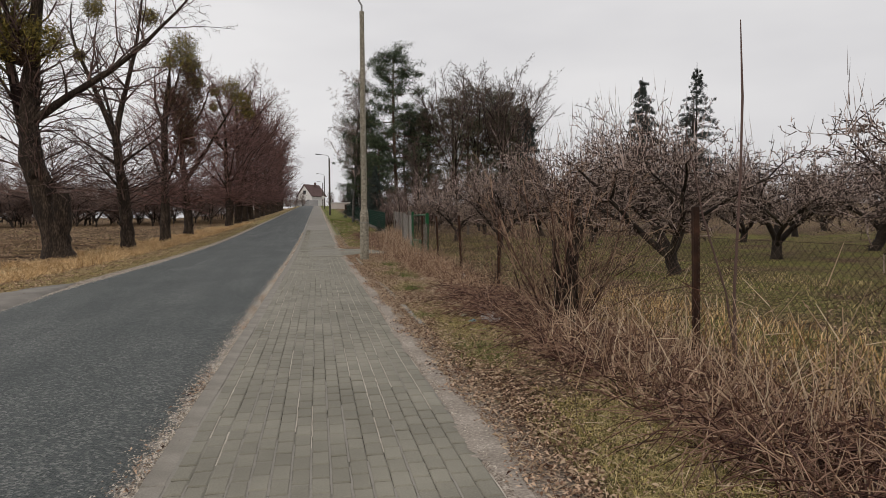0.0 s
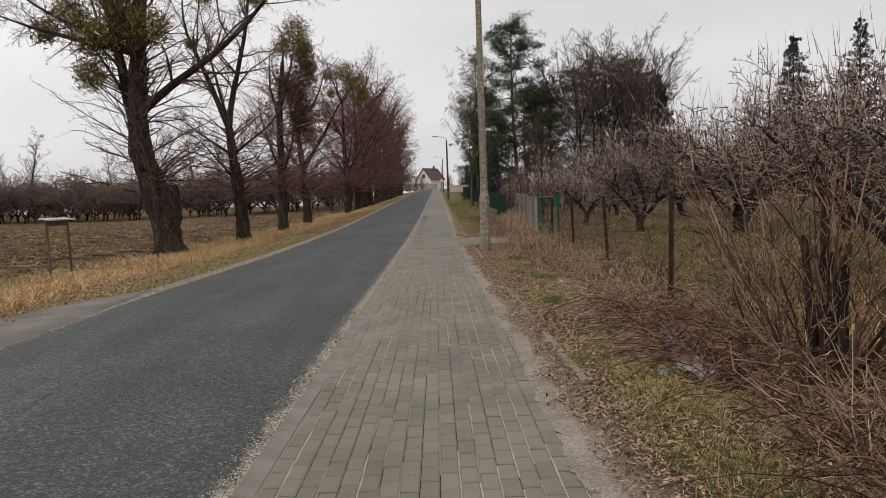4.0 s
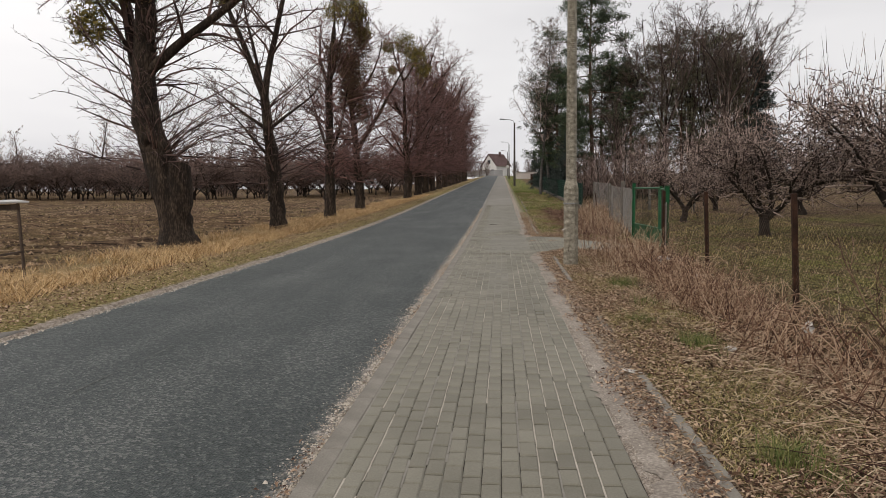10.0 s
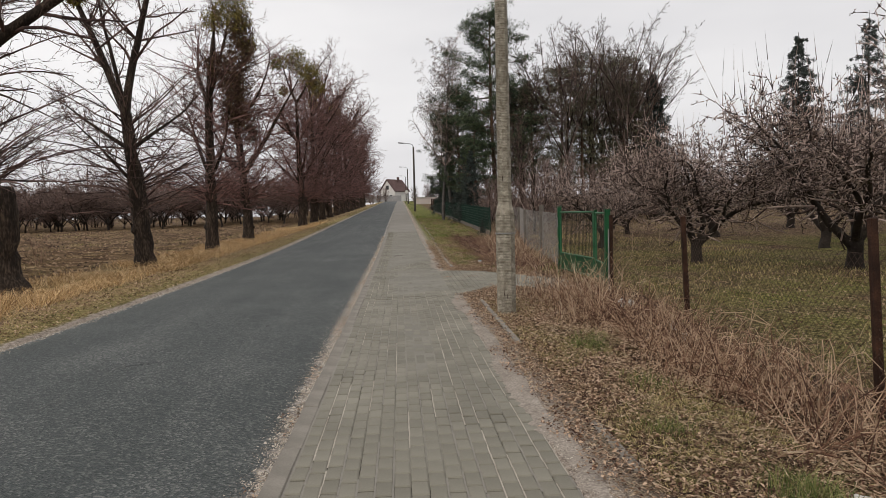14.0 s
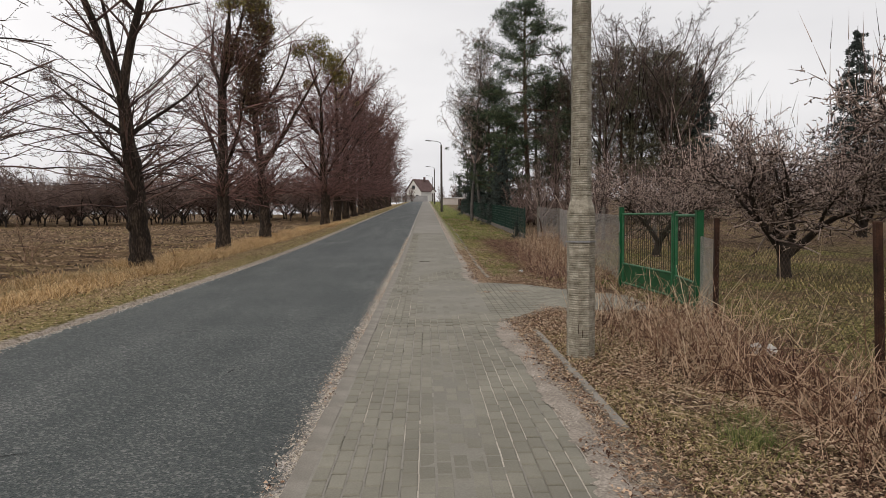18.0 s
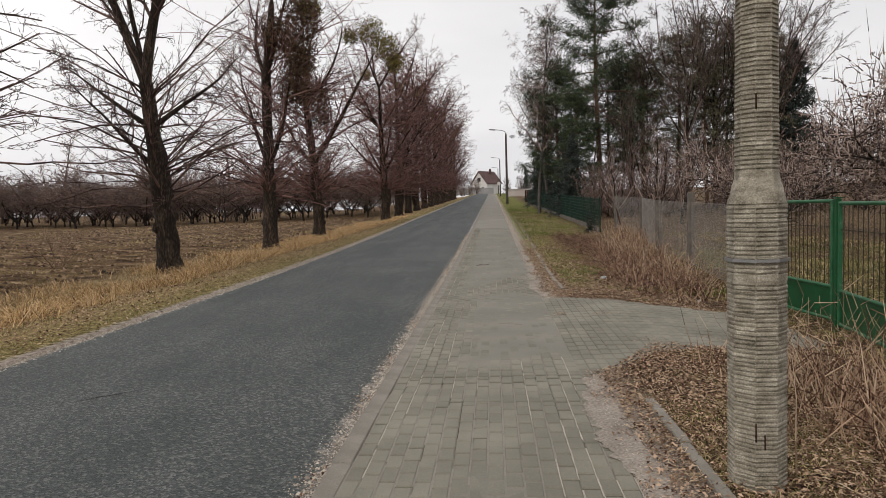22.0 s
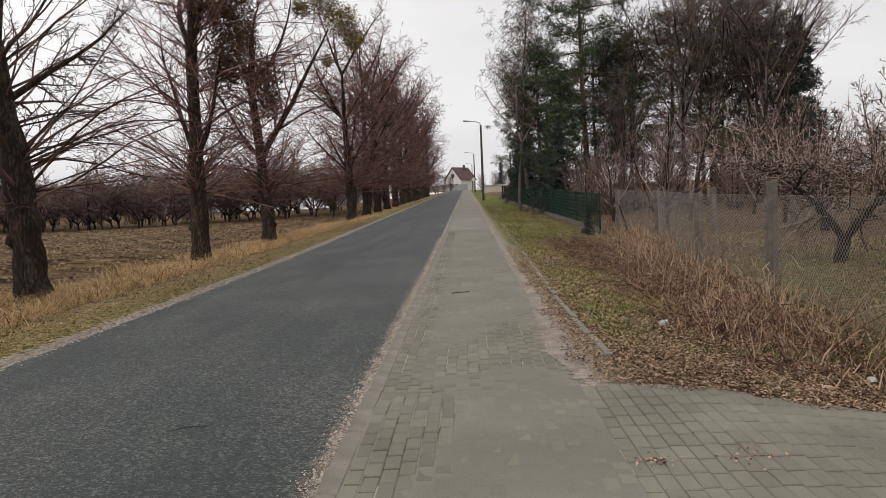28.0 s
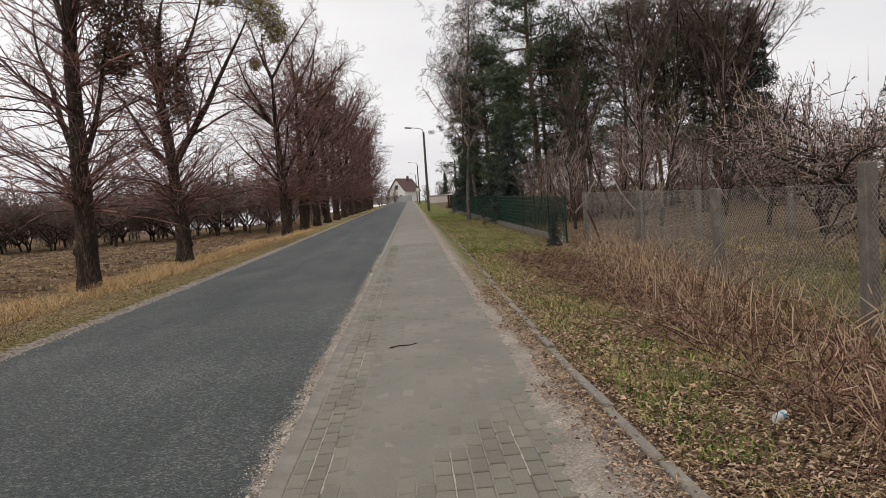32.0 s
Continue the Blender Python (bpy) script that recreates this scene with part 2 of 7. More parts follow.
PINE_BARK = material("pine_bark", [(0.03, 0.022, 0.017), (0.09, 0.055, 0.038), (0.16, 0.09, 0.055)], 2, 20, 0.95, 0.6, stretch=(1, 1, 0.3), bump_size=0.02)
BIRCH_BARK = material("birch_bark", [(0.03, 0.026, 0.024), (0.08, 0.073, 0.067), (0.18, 0.168, 0.156)], 3, 14, 0.85, 0.3, stretch=(1, 1, 2))
RUST = material("rusty_steel", [(0.013, 0.008, 0.006), (0.036, 0.018, 0.012), (0.085, 0.040, 0.024)], 8, 70, 0.9, 0.5, spec=0.2)
WIRE = material("old_fence_wire", [(0.17, 0.155, 0.145), (0.29, 0.27, 0.252), (0.46, 0.435, 0.41)], 6, 60, 0.6, 0, metal=0.1)
WIRE_RUST = material("rusty_fence_wire", [(0.03, 0.02, 0.015), (0.07, 0.045, 0.03), (0.12, 0.085, 0.06)], 6, 60, 0.85, 0)
GREEN_PAINT = material("green_gloss_paint", [(0.002, 0.046, 0.014), (0.003, 0.066, 0.021), (0.008, 0.095, 0.034)], 3, 40, 0.45, 0.12, spec=0.35)
GREEN_WORN = material("chipped_green_paint", [(0.004, 0.050, 0.018), (0.006, 0.080, 0.028), (0.012, 0.105, 0.040), (0.03, 0.13, 0.06), (0.30, 0.32, 0.28)], 9, 60, 0.5, 0.2, fine_mix=0.6, spec=0.5)
DULL_BAR = material("dull_rusty_green_bars", [(0.012, 0.022, 0.012), (0.030, 0.030, 0.018), (0.07, 0.05, 0.03)], 8, 40, 0.7, 0)
GREEN_FENCE = material("dark_green_fence_coating", [(0.003, 0.018, 0.012), (0.005, 0.028, 0.018), (0.010, 0.042, 0.027)], 2, 40, 0.55, 0.1, spec=0.4)
POLE_CONCRETE = material("weathered_pole_concrete", [(0.055, 0.048, 0.036), (0.21, 0.188, 0.145), (0.35, 0.32, 0.26), (0.60, 0.555, 0.47)], 14, 110, 0.95, 0.5, fine_mix=0.6, bump_size=0.006)
POST_CONCRETE = material("grey_post_concrete", [(0.07, 0.062, 0.053), (0.145, 0.128, 0.112), (0.26, 0.235, 0.21)], 5, 60, 0.95, 0.6)
KERB_CONCRETE = material("kerb_concrete", [(0.135, 0.122, 0.101), (0.20, 0.182, 0.153), (0.29, 0.266, 0.228)], 4, 80, 0.95, 0.5, dust=0.06)
PAVER_TONES = [(0.108, 0.100, 0.077), (0.173, 0.162, 0.128), (0.252, 0.237, 0.190)]
PAVER = material("concrete_paver", PAVER_TONES, 1.1, 110, 0.95, 0.5, per_island=True, fine_mix=0.45, bump_size=0.004, spread_by=0.14, dust=0.06)
PAVER_ONE = material("single_concrete_paver", PAVER_TONES, 1.1, 110, 0.95, 0.5, per_object=True, fine_mix=0.45, bump_size=0.004, spread_by=0.14, dust=0.06)
PAVER_FAR = material("distant_concrete_paving", [(0.167, 0.153, 0.128), (0.212, 0.196, 0.168), (0.272, 0.254, 0.22)], 0.8, 30, 0.95, 0.3, dust=0.07)
PALE_SAND = material("pale_joint_sand", [(0.27, 0.24, 0.20), (0.40, 0.36, 0.305), (0.54, 0.495, 0.43)], 3, 90, 1.0, 0.4)
DRIFT = material("pale_drifted_sand", [(0.12, 0.102, 0.084), (0.265, 0.229, 0.193), (0.46, 0.408, 0.352)], 3.5, 55, 1.0, 0.7, fine_mix=0.75, bump_size=0.008)
DUST = material("pavement_dust", [(0.140, 0.130, 0.105), (0.188, 0.176, 0.146), (0.248, 0.233, 0.198)], 1.0, 60, 1.0, 0.3, dust=0.07)
TRACK = material("dusty_worn_track", [(0.085, 0.080, 0.072), (0.165, 0.152, 0.135), (0.29, 0.265, 0.235)], 1.2, 70, 0.95, 0.5, fine_mix=0.55, bump_size=0.006)
SOIL = material("field_clods", [(0.0309, 0.02005, 0.01337), (0.1133, 0.07449, 0.04775), (0.309, 0.2149, 0.1385)], 1.5, 30, 1.0, 0.4, per_island=True)
# far twigs: distance haze is put into the colour, paler and flatter than near
HAZED_TWIG = material("hazed_distant_twigs", [(0.0721, 0.0468, 0.04011), (0.1391, 0.09359, 0.07927), (0.2472, 0.1767, 0.1528)], 0.5, 9, 0.9, 0, per_island=True)
CANE = material("dark_red_canes", [(0.040, 0.016, 0.013), (0.125, 0.060, 0.044), (0.34, 0.215, 0.15)], 0.3, 6, 0.8, 0, per_island=True, spread_by=0.85)
JOINT_SAND = material("joint_dirt", [(0.014, 0.012, 0.010), (0.045, 0.039, 0.033), (0.13, 0.115, 0.096)], 0.9, 90, 1.0, 0.5)
GREY_METAL = material("galvanised_metal", [(0.22, 0.22, 0.22), (0.34, 0.34, 0.34)], 4, 50, 0.5, 0.1, metal=0.6)
DARK_POLE = material("dark_pole_surface", [(0.035, 0.03, 0.025), (0.07, 0.06, 0.05), (0.11, 0.095, 0.08)], 3, 30, 0.9, 0.3)
WHITE_WALL = material("white_render", [(0.55, 0.54, 0.52), (0.72, 0.71, 0.69)], 0.5, 8, 0.9, 0.1)
ROOF_TILE = material("brown_red_roof_tiles", [(0.070, 0.043, 0.042), (0.110, 0.068, 0.064), (0.155, 0.102, 0.095)], 0.8, 12, 0.85, 0.3)
PINK_WALL = material("pale_pink_wall", [(0.40, 0.35, 0.32), (0.60, 0.55, 0.52)], 0.3, 8, 0.9, 0.1)
GREY_WALL = material("grey_concrete_wall", [(0.20, 0.20, 0.20), (0.32, 0.32, 0.32)], 0.4, 10, 0.9, 0.2)
PANE_DARK = material("dark_window_glass", [(0.02, 0.022, 0.025), (0.04, 0.043, 0.048)], 2, 20, 0.12, 0, spec=0.6)
OLD_WOOD = material("weathered_wood", [(0.04, 0.028, 0.022), (0.085, 0.062, 0.048), (0.15, 0.115, 0.095)], 4, 60, 0.9, 0.4, stretch=(1, 1, 0.2))
PALE_BOARD = material("pale_roofing_board", [(0.42, 0.41, 0.39), (0.62, 0.61, 0.59)], 4, 40, 0.8, 0.2)
STRAW = material("dry_straw_grass", [(0.13, 0.070, 0.026), (0.46, 0.285, 0.120), (0.76, 0.55, 0.31)], 0.25, 6, 0.9, 0, per_island=True, spread_by=0.85)
STRAW_GREEN = material("green_and_straw_grass", [(0.06, 0.060, 0.018), (0.22, 0.190, 0.070), (0.54, 0.43, 0.22)], 0.5, 6, 0.9, 0, per_island=True)
FRESH_GRASS = material("fresh_green_grass", [(0.040, 0.066, 0.012), (0.118, 0.165, 0.034), (0.28, 0.31, 0.085)], 0.6, 6, 0.8, 0, per_island=True)
YELLOW_MOSS = material("yellow_green_moss", [(0.05, 0.042, 0.012), (0.19, 0.155, 0.042), (0.44, 0.36, 0.14)], 0.5, 6, 0.9, 0, per_island=True)
STALK = material("dry_brown_stalks", [(0.075, 0.034, 0.022), (0.25, 0.141, 0.090), (0.56, 0.40, 0.275)], 0.3, 6, 0.9, 0, per_island=True, spread_by=0.85)
STALK_PALE = material("pale_dry_stalks", [(0.16, 0.098, 0.062), (0.38, 0.27, 0.178), (0.66, 0.525, 0.375)], 0.3, 6, 0.9, 0, per_island=True)
FRESH_TUFT = material("bright_green_tuft", [(0.055, 0.075, 0.02), (0.125, 0.15, 0.042), (0.27, 0.26, 0.10)], 0.6, 6, 0.8, 0, per_island=True)
LITTER = material("dead_leaves", [(0.050, 0.022, 0.014), (0.225, 0.132, 0.084), (0.54, 0.39, 0.275)], 0.6, 9, 0.9, 0, per_island=True, spread_by=0.85)
PEBBLE = material("pale_gravel", [(0.17, 0.142, 0.115), (0.34, 0.295, 0.245), (0.56, 0.505, 0.43)], 2, 20, 0.95, 0, per_island=True)


def ramp_of(n, stops):
    r = n.new("ShaderNodeValToRGB")
    el = r.color_ramp.elements
    while len(el) < len(stops):
        el.new(0.5)
    for i, (p, c) in enumerate(stops):
        el[i].position, el[i].color = p, (*c, 1)
    return r


def ground_material():
    """Ground cover: sandy edge and leaf mould beside the pavement, straw verge over the road, tilled field, mown orchard grass."""
    m = bpy.data.materials.new("ground_cover")
    m.use_nodes = True
    n, l = m.node_tree.nodes, m.node_tree.links
    bsdf = n["Principled BSDF"]
    bsdf.inputs["Roughness"].default_value, bsdf.inputs["Specular IOR Level"].default_value = 1.0, 0.1
    geo = n.new("ShaderNodeNewGeometry")
    sep = n.new("ShaderNodeSeparateXYZ")
    l.new(geo.outputs["Position"], sep.inputs[0])

    def noise_node(scale, detail=5, vec=None):
        t = n.new("ShaderNodeTexNoise")
        t.inputs["Scale"].default_value, t.inputs["Detail"].default_value = scale, detail
        l.new(vec or geo.outputs["Position"], t.inputs["Vector"])
        return t.outputs["Fac"]

    def maths(op, a, b=None, c=None, clamp=False):
        t = n.new("ShaderNodeMath")
        t.operation, t.use_clamp = op, clamp
        for i, v in enumerate((a, b, c)):
            if v is None:
                continue
            if isinstance(v, (int, float)):
                t.inputs[i].default_value = v
            else:
                l.new(v, t.inputs[i])
        return t.outputs[0]

    def mixed(fac, a, b):
        t = n.new("ShaderNodeMixRGB")
        l.new(fac, t.inputs["Fac"])
        l.new(a, t.inputs["Color1"])
        l.new(b, t.inputs["Color2"])
        return t.outputs["Color"]

    def cover(fac, stops):
        r = ramp_of(n, stops)
        l.new(fac, r.inputs["Fac"])
        return r.outputs["Color"]

    wide, mid, fine, speck = noise_node(0.35), noise_node(2.2), noise_node(14), noise_node(70)
    grain = maths("MULTIPLY_ADD", speck, 1.25, maths("MULTIPLY_ADD", fine, 0.95, -0.60))
    furrow_map = n.new("ShaderNodeMapping")
    furrow_map.inputs["Scale"].default_value = (0.35, 1.6, 1)
    l.new(geo.outputs["Position"], furrow_map.inputs["Vector"])
    clods = noise_node(2.6, 8, furrow_map.outputs["Vector"])
    field = cover(maths("MULTIPLY_ADD", clods, 0.7, maths("MULTIPLY_ADD", fine, 0.3, 0.0)), [(0.37, (0.020, 0.012, 0.008)), (0.47, (0.090, 0.055, 0.033)), (0.56, (0.18, 0.118, 0.071)), (0.67, (0.46, 0.345, 0.225))])
    field_green = cover(grain, [(0.3, (0.06, 0.043, 0.020)), (0.5, (0.165, 0.115, 0.055)), (0.72, (0.33, 0.24, 0.125))])
    field = mixed(maths("MULTIPLY_ADD", wide, 2.6, -1.05, True), field, field_green)
    straw = cover(grain, [(0.28, (0.09, 0.058, 0.026)), (0.5, (0.30, 0.205, 0.105)), (0.72, (0.56, 0.42, 0.245))])
    moss = cover(grain, [(0.28, (0.040, 0.036, 0.012)), (0.5, (0.20, 0.165, 0.062)), (0.72, (0.46, 0.37, 0.18))])
    straw = mixed(maths("MULTIPLY_ADD", mid, 2.4, -0.95, True), straw, moss)
    sand = cover(grain, [(0.25, (0.16, 0.13, 0.105)), (0.5, (0.36, 0.305, 0.255)), (0.8, (0.58, 0.51, 0.44))])
    mould = cover(grain, [(0.30, (0.018, 0.010, 0.007)), (0.48, (0.075, 0.045, 0.029)), (0.62, (0.22, 0.145, 0.095)), (0.8, (0.55, 0.43, 0.31))])
    mould = mixed(maths("MULTIPLY_ADD", mid, 2.8, -1.35, True), mould, moss)
    lawn = cover(grain, [(0.30, (0.022, 0.026, 0.006)), (0.5, (0.13, 0.130, 0.036)), (0.72, (0.40, 0.35, 0.14))])
    orchard = mixed(maths("MULTIPLY_ADD", wide, 3.6, -1.28, True), mould, lawn)
    strip = cover(grain, [(0.28, (0.032, 0.044, 0.009)), (0.5, (0.130, 0.158, 0.036)), (0.72, (0.33, 0.33, 0.11))])
    strip = mixed(maths("MULTIPLY_ADD", mid, 3.4, -1.5, True), strip, mould)
    wob = maths("MULTIPLY_ADD", mid, 1.5, -0.75)
    x = maths("ADD", sep.outputs["X"], wob)
    xs = maths("ADD", sep.outputs["X"], maths("MULTIPLY_ADD", fine, 0.5, -0.25))

    def step(v, at, width):
        return maths("MULTIPLY_ADD", v, 1.0 / width, -at / width + 0.5, True)

    right = mixed(step(maths("ADD", sep.outputs["Y"], maths("MULTIPLY", wob, 3.0)), 31.0, 5.0), mould, strip)
    col = mixed(step(x, -10.6, 1.2), field, straw)
    col = mixed(step(x, -5.1, 1.0), col, moss)
    col = mixed(step(xs, -4.36, 0.12), col, sand)
    col = mixed(step(xs, 2.12, 0.35), col, right)
    floor_y = step(maths("ADD", sep.outputs["Y"], maths("MULTIPLY", wob, 2.0)), 37.0, 5.0)
    col = mixed(step(x, 5.2, 1.0), col, mixed(floor_y, orchard, mould))
    l.new(col, bsdf.inputs["Base Color"])
    b = n.new("ShaderNodeBump")
    b.inputs["Strength"].default_value, b.inputs["Distance"].default_value = 0.8, 0.04
    l.new(grain, b.inputs["Height"])
    l.new(b.outputs["Normal"], bsdf.inputs["Normal"])
    return m


def asphalt_material():
    m = bpy.data.materials.new("worn_asphalt")
    m.use_nodes = True
    n, l = m.node_tree.nodes, m.node_tree.links
    bsdf = n["Principled BSDF"]
    bsdf.inputs["Roughness"].default_value, bsdf.inputs["Specular IOR Level"].default_value = 0.72, 0.45
    bsdf.inputs["Sheen Weight"].default_value, bsdf.inputs["Sheen Roughness"].default_value = 0.02, 0.6
    geo = n.new("ShaderNodeNewGeometry")
    sep = n.new("ShaderNodeSeparateXYZ")
    l.new(geo.outputs["Position"], sep.inputs[0])
    lanes = n.new("ShaderNodeMapping")
    lanes.inputs["Scale"].default_value = (1, 0.12, 1)
    l.new(geo.outputs["Position"], lanes.inputs["Vector"])

    def tex(kind, scale, detail=3, vec=None):
        t = n.new(kind)
        t.inputs["Scale"].default_value = scale
        if kind == "ShaderNodeTexNoise":
            t.inputs["Detail"].default_value = detail
        l.new(vec or geo.outputs["Position"], t.inputs["Vector"])
        return t

    chips = tex("ShaderNodeTexVoronoi", 62)
    grain = tex("ShaderNodeTexNoise", 130)
    streak = tex("ShaderNodeTexNoise", 1.6, 4, lanes.outputs["Vector"])
    blot = tex("ShaderNodeTexNoise", 0.6, 5)
    edge = tex("ShaderNodeTexNoise", 5, 6)
    hue = ramp_of(n, [(0.0, (0.010, 0.0135, 0.0135)), (0.42, (0.0275, 0.0355, 0.0345)), (0.75, (0.058, 0.069, 0.066)), (1.0, (0.165, 0.165, 0.156))])
    sepc = n.new("ShaderNodeSeparateXYZ")
    l.new(chips.outputs["Color"], sepc.inputs[0])
    power = n.new("ShaderNodeMath")
    power.operation, power.inputs[1].default_value = "POWER", 1.5
    l.new(sepc.outputs[0], power.inputs[0])
    tone = n.new("ShaderNodeMath")
    tone.operation, tone.inputs[1].default_value = "MULTIPLY_ADD", 0.64
    l.new(power.outputs[0], tone.inputs[0])
    soft = n.new("ShaderNodeMath")
    soft.operation, soft.inputs[1].default_value, soft.inputs[2].default_value = "MULTIPLY_ADD", 0.55, -0.12
    l.new(streak.outputs["Fac"], soft.inputs[0])
    soft2 = n.new("ShaderNodeMath")
    soft2.operation, soft2.inputs[1].default_value = "MULTIPLY_ADD", 0.40
    l.new(blot.outputs["Fac"], soft2.inputs[0])
    l.new(soft.outputs[0], soft2.inputs[2])
    l.new(soft2.outputs[0], tone.inputs[2])
    l.new(tone.outputs[0], hue.inputs["Fac"])
    grit = ramp_of(n, [(0.1, (0.10, 0.088, 0.078)), (0.45, (0.30, 0.27, 0.24)), (0.85, (0.54, 0.49, 0.44))])
    l.new(sepc.outputs[1], grit.inputs["Fac"])

    def band(at, sign, width):
        k = n.new("ShaderNodeMath")
        k.operation, k.inputs[1].default_value, k.inputs[2].default_value = "MULTIPLY_ADD", sign / width, -sign * at / width
        l.new(sep.outputs["X"], k.inputs[0])
        e = n.new("ShaderNodeMath")
        e.operation, e.inputs[1].default_value = "MULTIPLY_ADD", 3.4
        l.new(edge.outputs["Fac"], e.inputs[0])
        l.new(k.outputs[0], e.inputs[2])
        f = n.new("ShaderNodeMath")
        f.operation, f.use_clamp, f.inputs[1].default_value = "SUBTRACT", True, 1.7
        l.new(e.outputs[0], f.inputs[0])
        return f.outputs[0]

    top = n.new("ShaderNodeMath")
    top.operation = "MAXIMUM"
    l.new(band(-0.13, 1, 0.10), top.inputs[0])
    l.new(band(-4.15, -1, 0.06), top.inputs[1])
    mix = n.new("ShaderNodeMixRGB")
    l.new(top.outputs[0], mix.inputs["Fac"])
    l.new(hue.outputs["Color"], mix.inputs["Color1"])
    l.new(grit.outputs["Color"], mix.inputs["Color2"])
    l.new(mix.outputs["Color"], bsdf.inputs["Base Color"])
    b = n.new("ShaderNodeBump")
    b.inputs["Strength"].default_value, b.inputs["Distance"].default_value = 0.9, 0.010
    l.new(chips.outputs["Distance"], b.inputs["Height"])
    b2 = n.new("ShaderNodeBump")
    b2.inputs["Strength"].default_value, b2.inputs["Distance"].default_value = 0.4, 0.004
    l.new(grain.outputs["Fac"], b2.inputs["Height"])
    l.new(b.outputs["Normal"], b2.inputs["Normal"])
    l.new(b2.outputs["Normal"], bsdf.inputs["Normal"])
    return m


GROUND = ground_material()
ASPHALT = asphalt_material()

ROAD_L, ROAD_R, WALK_R = -4.22, 0.0, 1.79


def grid_mesh(name, xs, ys, height):
    gx, gy = np.meshgrid(xs, ys)
    gz = height(gx, gy)
    verts = np.stack([gx, gy, gz], axis=2).reshape(-1, 3)
    w, h = len(xs), len(ys)
    i = (np.arange(h - 1)[:, None] * w + np.arange(w - 1)[None, :]).ravel()
    return mesh_of(name, verts, [np.stack([i, i + 1, i + 1 + w, i + w], axis=1)], True)


# near and far edge of the paved driveway
def drive_near(x):
    return 21.0 + 1.1 * smooth((x - 1.75) / 1.0) + 0.35 * np.clip(x - 2.6, 0, 3)


def drive_far(x):
    return 26.05 - 0.36 * (x - 1.75)


# the ground is one sheet out to the horizon, sunk a little under the road and the pavement
def sheet_z(x, y):
    z = ground_z(x, y)
    drive_in = smooth((y - drive_near(x) + 0.35) / 0.4) * smooth((drive_far(x) + 0.4 - y) / 0.4) * smooth((5.2 - x) / 0.4)
    under = (x > ROAD_L + 0.02) & (x < WALK_R - 0.02)
    drive = (x > 1.7) & (x < 4.6) & (y > drive_near(x) + 0.25) & (y < drive_far(x) - 0.25)
    bumps = 0.035 * np.sin(x * 1.9 + np.sin(y * 0.7)) * np.sin(y * 1.3 + 0.6 * x) + 0.02 * np.sin(x * 5.1 + y * 3.3)
    off_road = smooth(np.maximum(ROAD_L - 0.3 - x, x - WALK_R - 0.3) / 1.5)
    furrows = 0.10 * np.sin((y - 0.25 * x) * 4.4 + np.sin(x * 0.9)) * smooth((-11.0 - x) / 2.0) * smooth((60 + x) / 20)
    return z + bumps * off_road * (1 - drive_in) + furrows * off_road - np.where(under, 0.07, np.where(drive, 0.02, 0.0))


gxs = np.unique(np.round(np.concatenate([np.array([-3000, -1200, -500, -260, -160, -110]), np.arange(-80, -30, 2.0), np.arange(-30, -4.4, 0.4), [-4.4, -4.24, -4.18, -2, 0, 1.74, 1.80], np.arange(2.0, 8, 0.25), np.arange(8, 40, 1.0), np.array([45, 55, 70, 90, 130, 200, 400, 1000, 3000])]), 3))
gys = np.unique(np.round(np.concatenate([np.array([-2000, -400, -100, -40, -20]), np.arange(-10, 50, 0.3), np.arange(50, 110, 1.5), np.array([115, 120, 130, 145, 160, 180, 200, 220, 234, 260, 320, 500, 1000, 2500])]), 3))
tagged(part("ground", grid_mesh("ground", gxs, gys, sheet_z), GROUND, None), "brown leaf-strewn verge, straw roadside and tilled field", "ground", kind="structure")


def road_top(x, y):
    crown = 0.035 * (1 - ((x + 2.1) / 2.1) ** 2)
    return road_z(y) - 0.035 + crown


rxs = np.linspace(0, 1, 13)


def road_sheet():
    """The carriageway, a little narrower at the start of the walk."""
    me = grid_mesh("road", rxs, rys, lambda x, y: 0 * x)
    co = np.zeros(len(me.vertices) * 3, dtype=np.float32)
    me.vertices.foreach_get("co", co)
    co = co.reshape(-1, 3)
    left = ROAD_L + 0.34 * smooth((12 - co[:, 1]) / 5)
    co[:, 0] = left + (ROAD_R - left) * co[:, 0]
    co[:, 2] = road_top(co[:, 0], co[:, 1])
    me.vertices.foreach_set("co", co.ravel())
    me.update()
    return me


rys = np.unique(np.concatenate([np.arange(-40, 110, 1.0), np.arange(110, 242, 6.0)]))
tagged(part("road", road_sheet(), ASPHALT, None), "dark grey worn asphalt road with gritty edges", "road", kind="structure")

# the junction beyond the last trees
cross = grid_mesh("side_road", np.array([-60.0, -20, 0, 20, 60]), np.array([236.0, 240, 244.0]), lambda x, y: road_z(y) + 0.02 + 0 * x)
tagged(part("side_road", cross, ASPHALT, None), "grey asphalt cross road at the far end", "road", kind="structure")

def rut_z(x, y):
    """How far the paving has sunk or risen."""
    dip = 0.012 * np.exp(-((y - 20.75) / 0.25) ** 2) + 0.014 * np.exp(-((y - 25.9) / 0.3) ** 2 - ((x - 0.7) / 0.7) ** 2)
    return 0.006 * np.sin(x * 3.1 + y * 0.9) * np.sin(y * 1.7) - dip


def bed_z(x, y):
    """Sand in the joints: low in places, brim-full in others, most of all past the driveway."""
    v = 0.5 + 0.28 * np.sin(x * 2.7 + 1.1 * np.sin(y * 0.8)) + 0.3 * np.sin(y * 1.15 + 1.7 * np.sin(x * 1.9 + y * 0.3))
    return road_z(y) + rut_z(x, y) - 0.015 + 0.004 * v


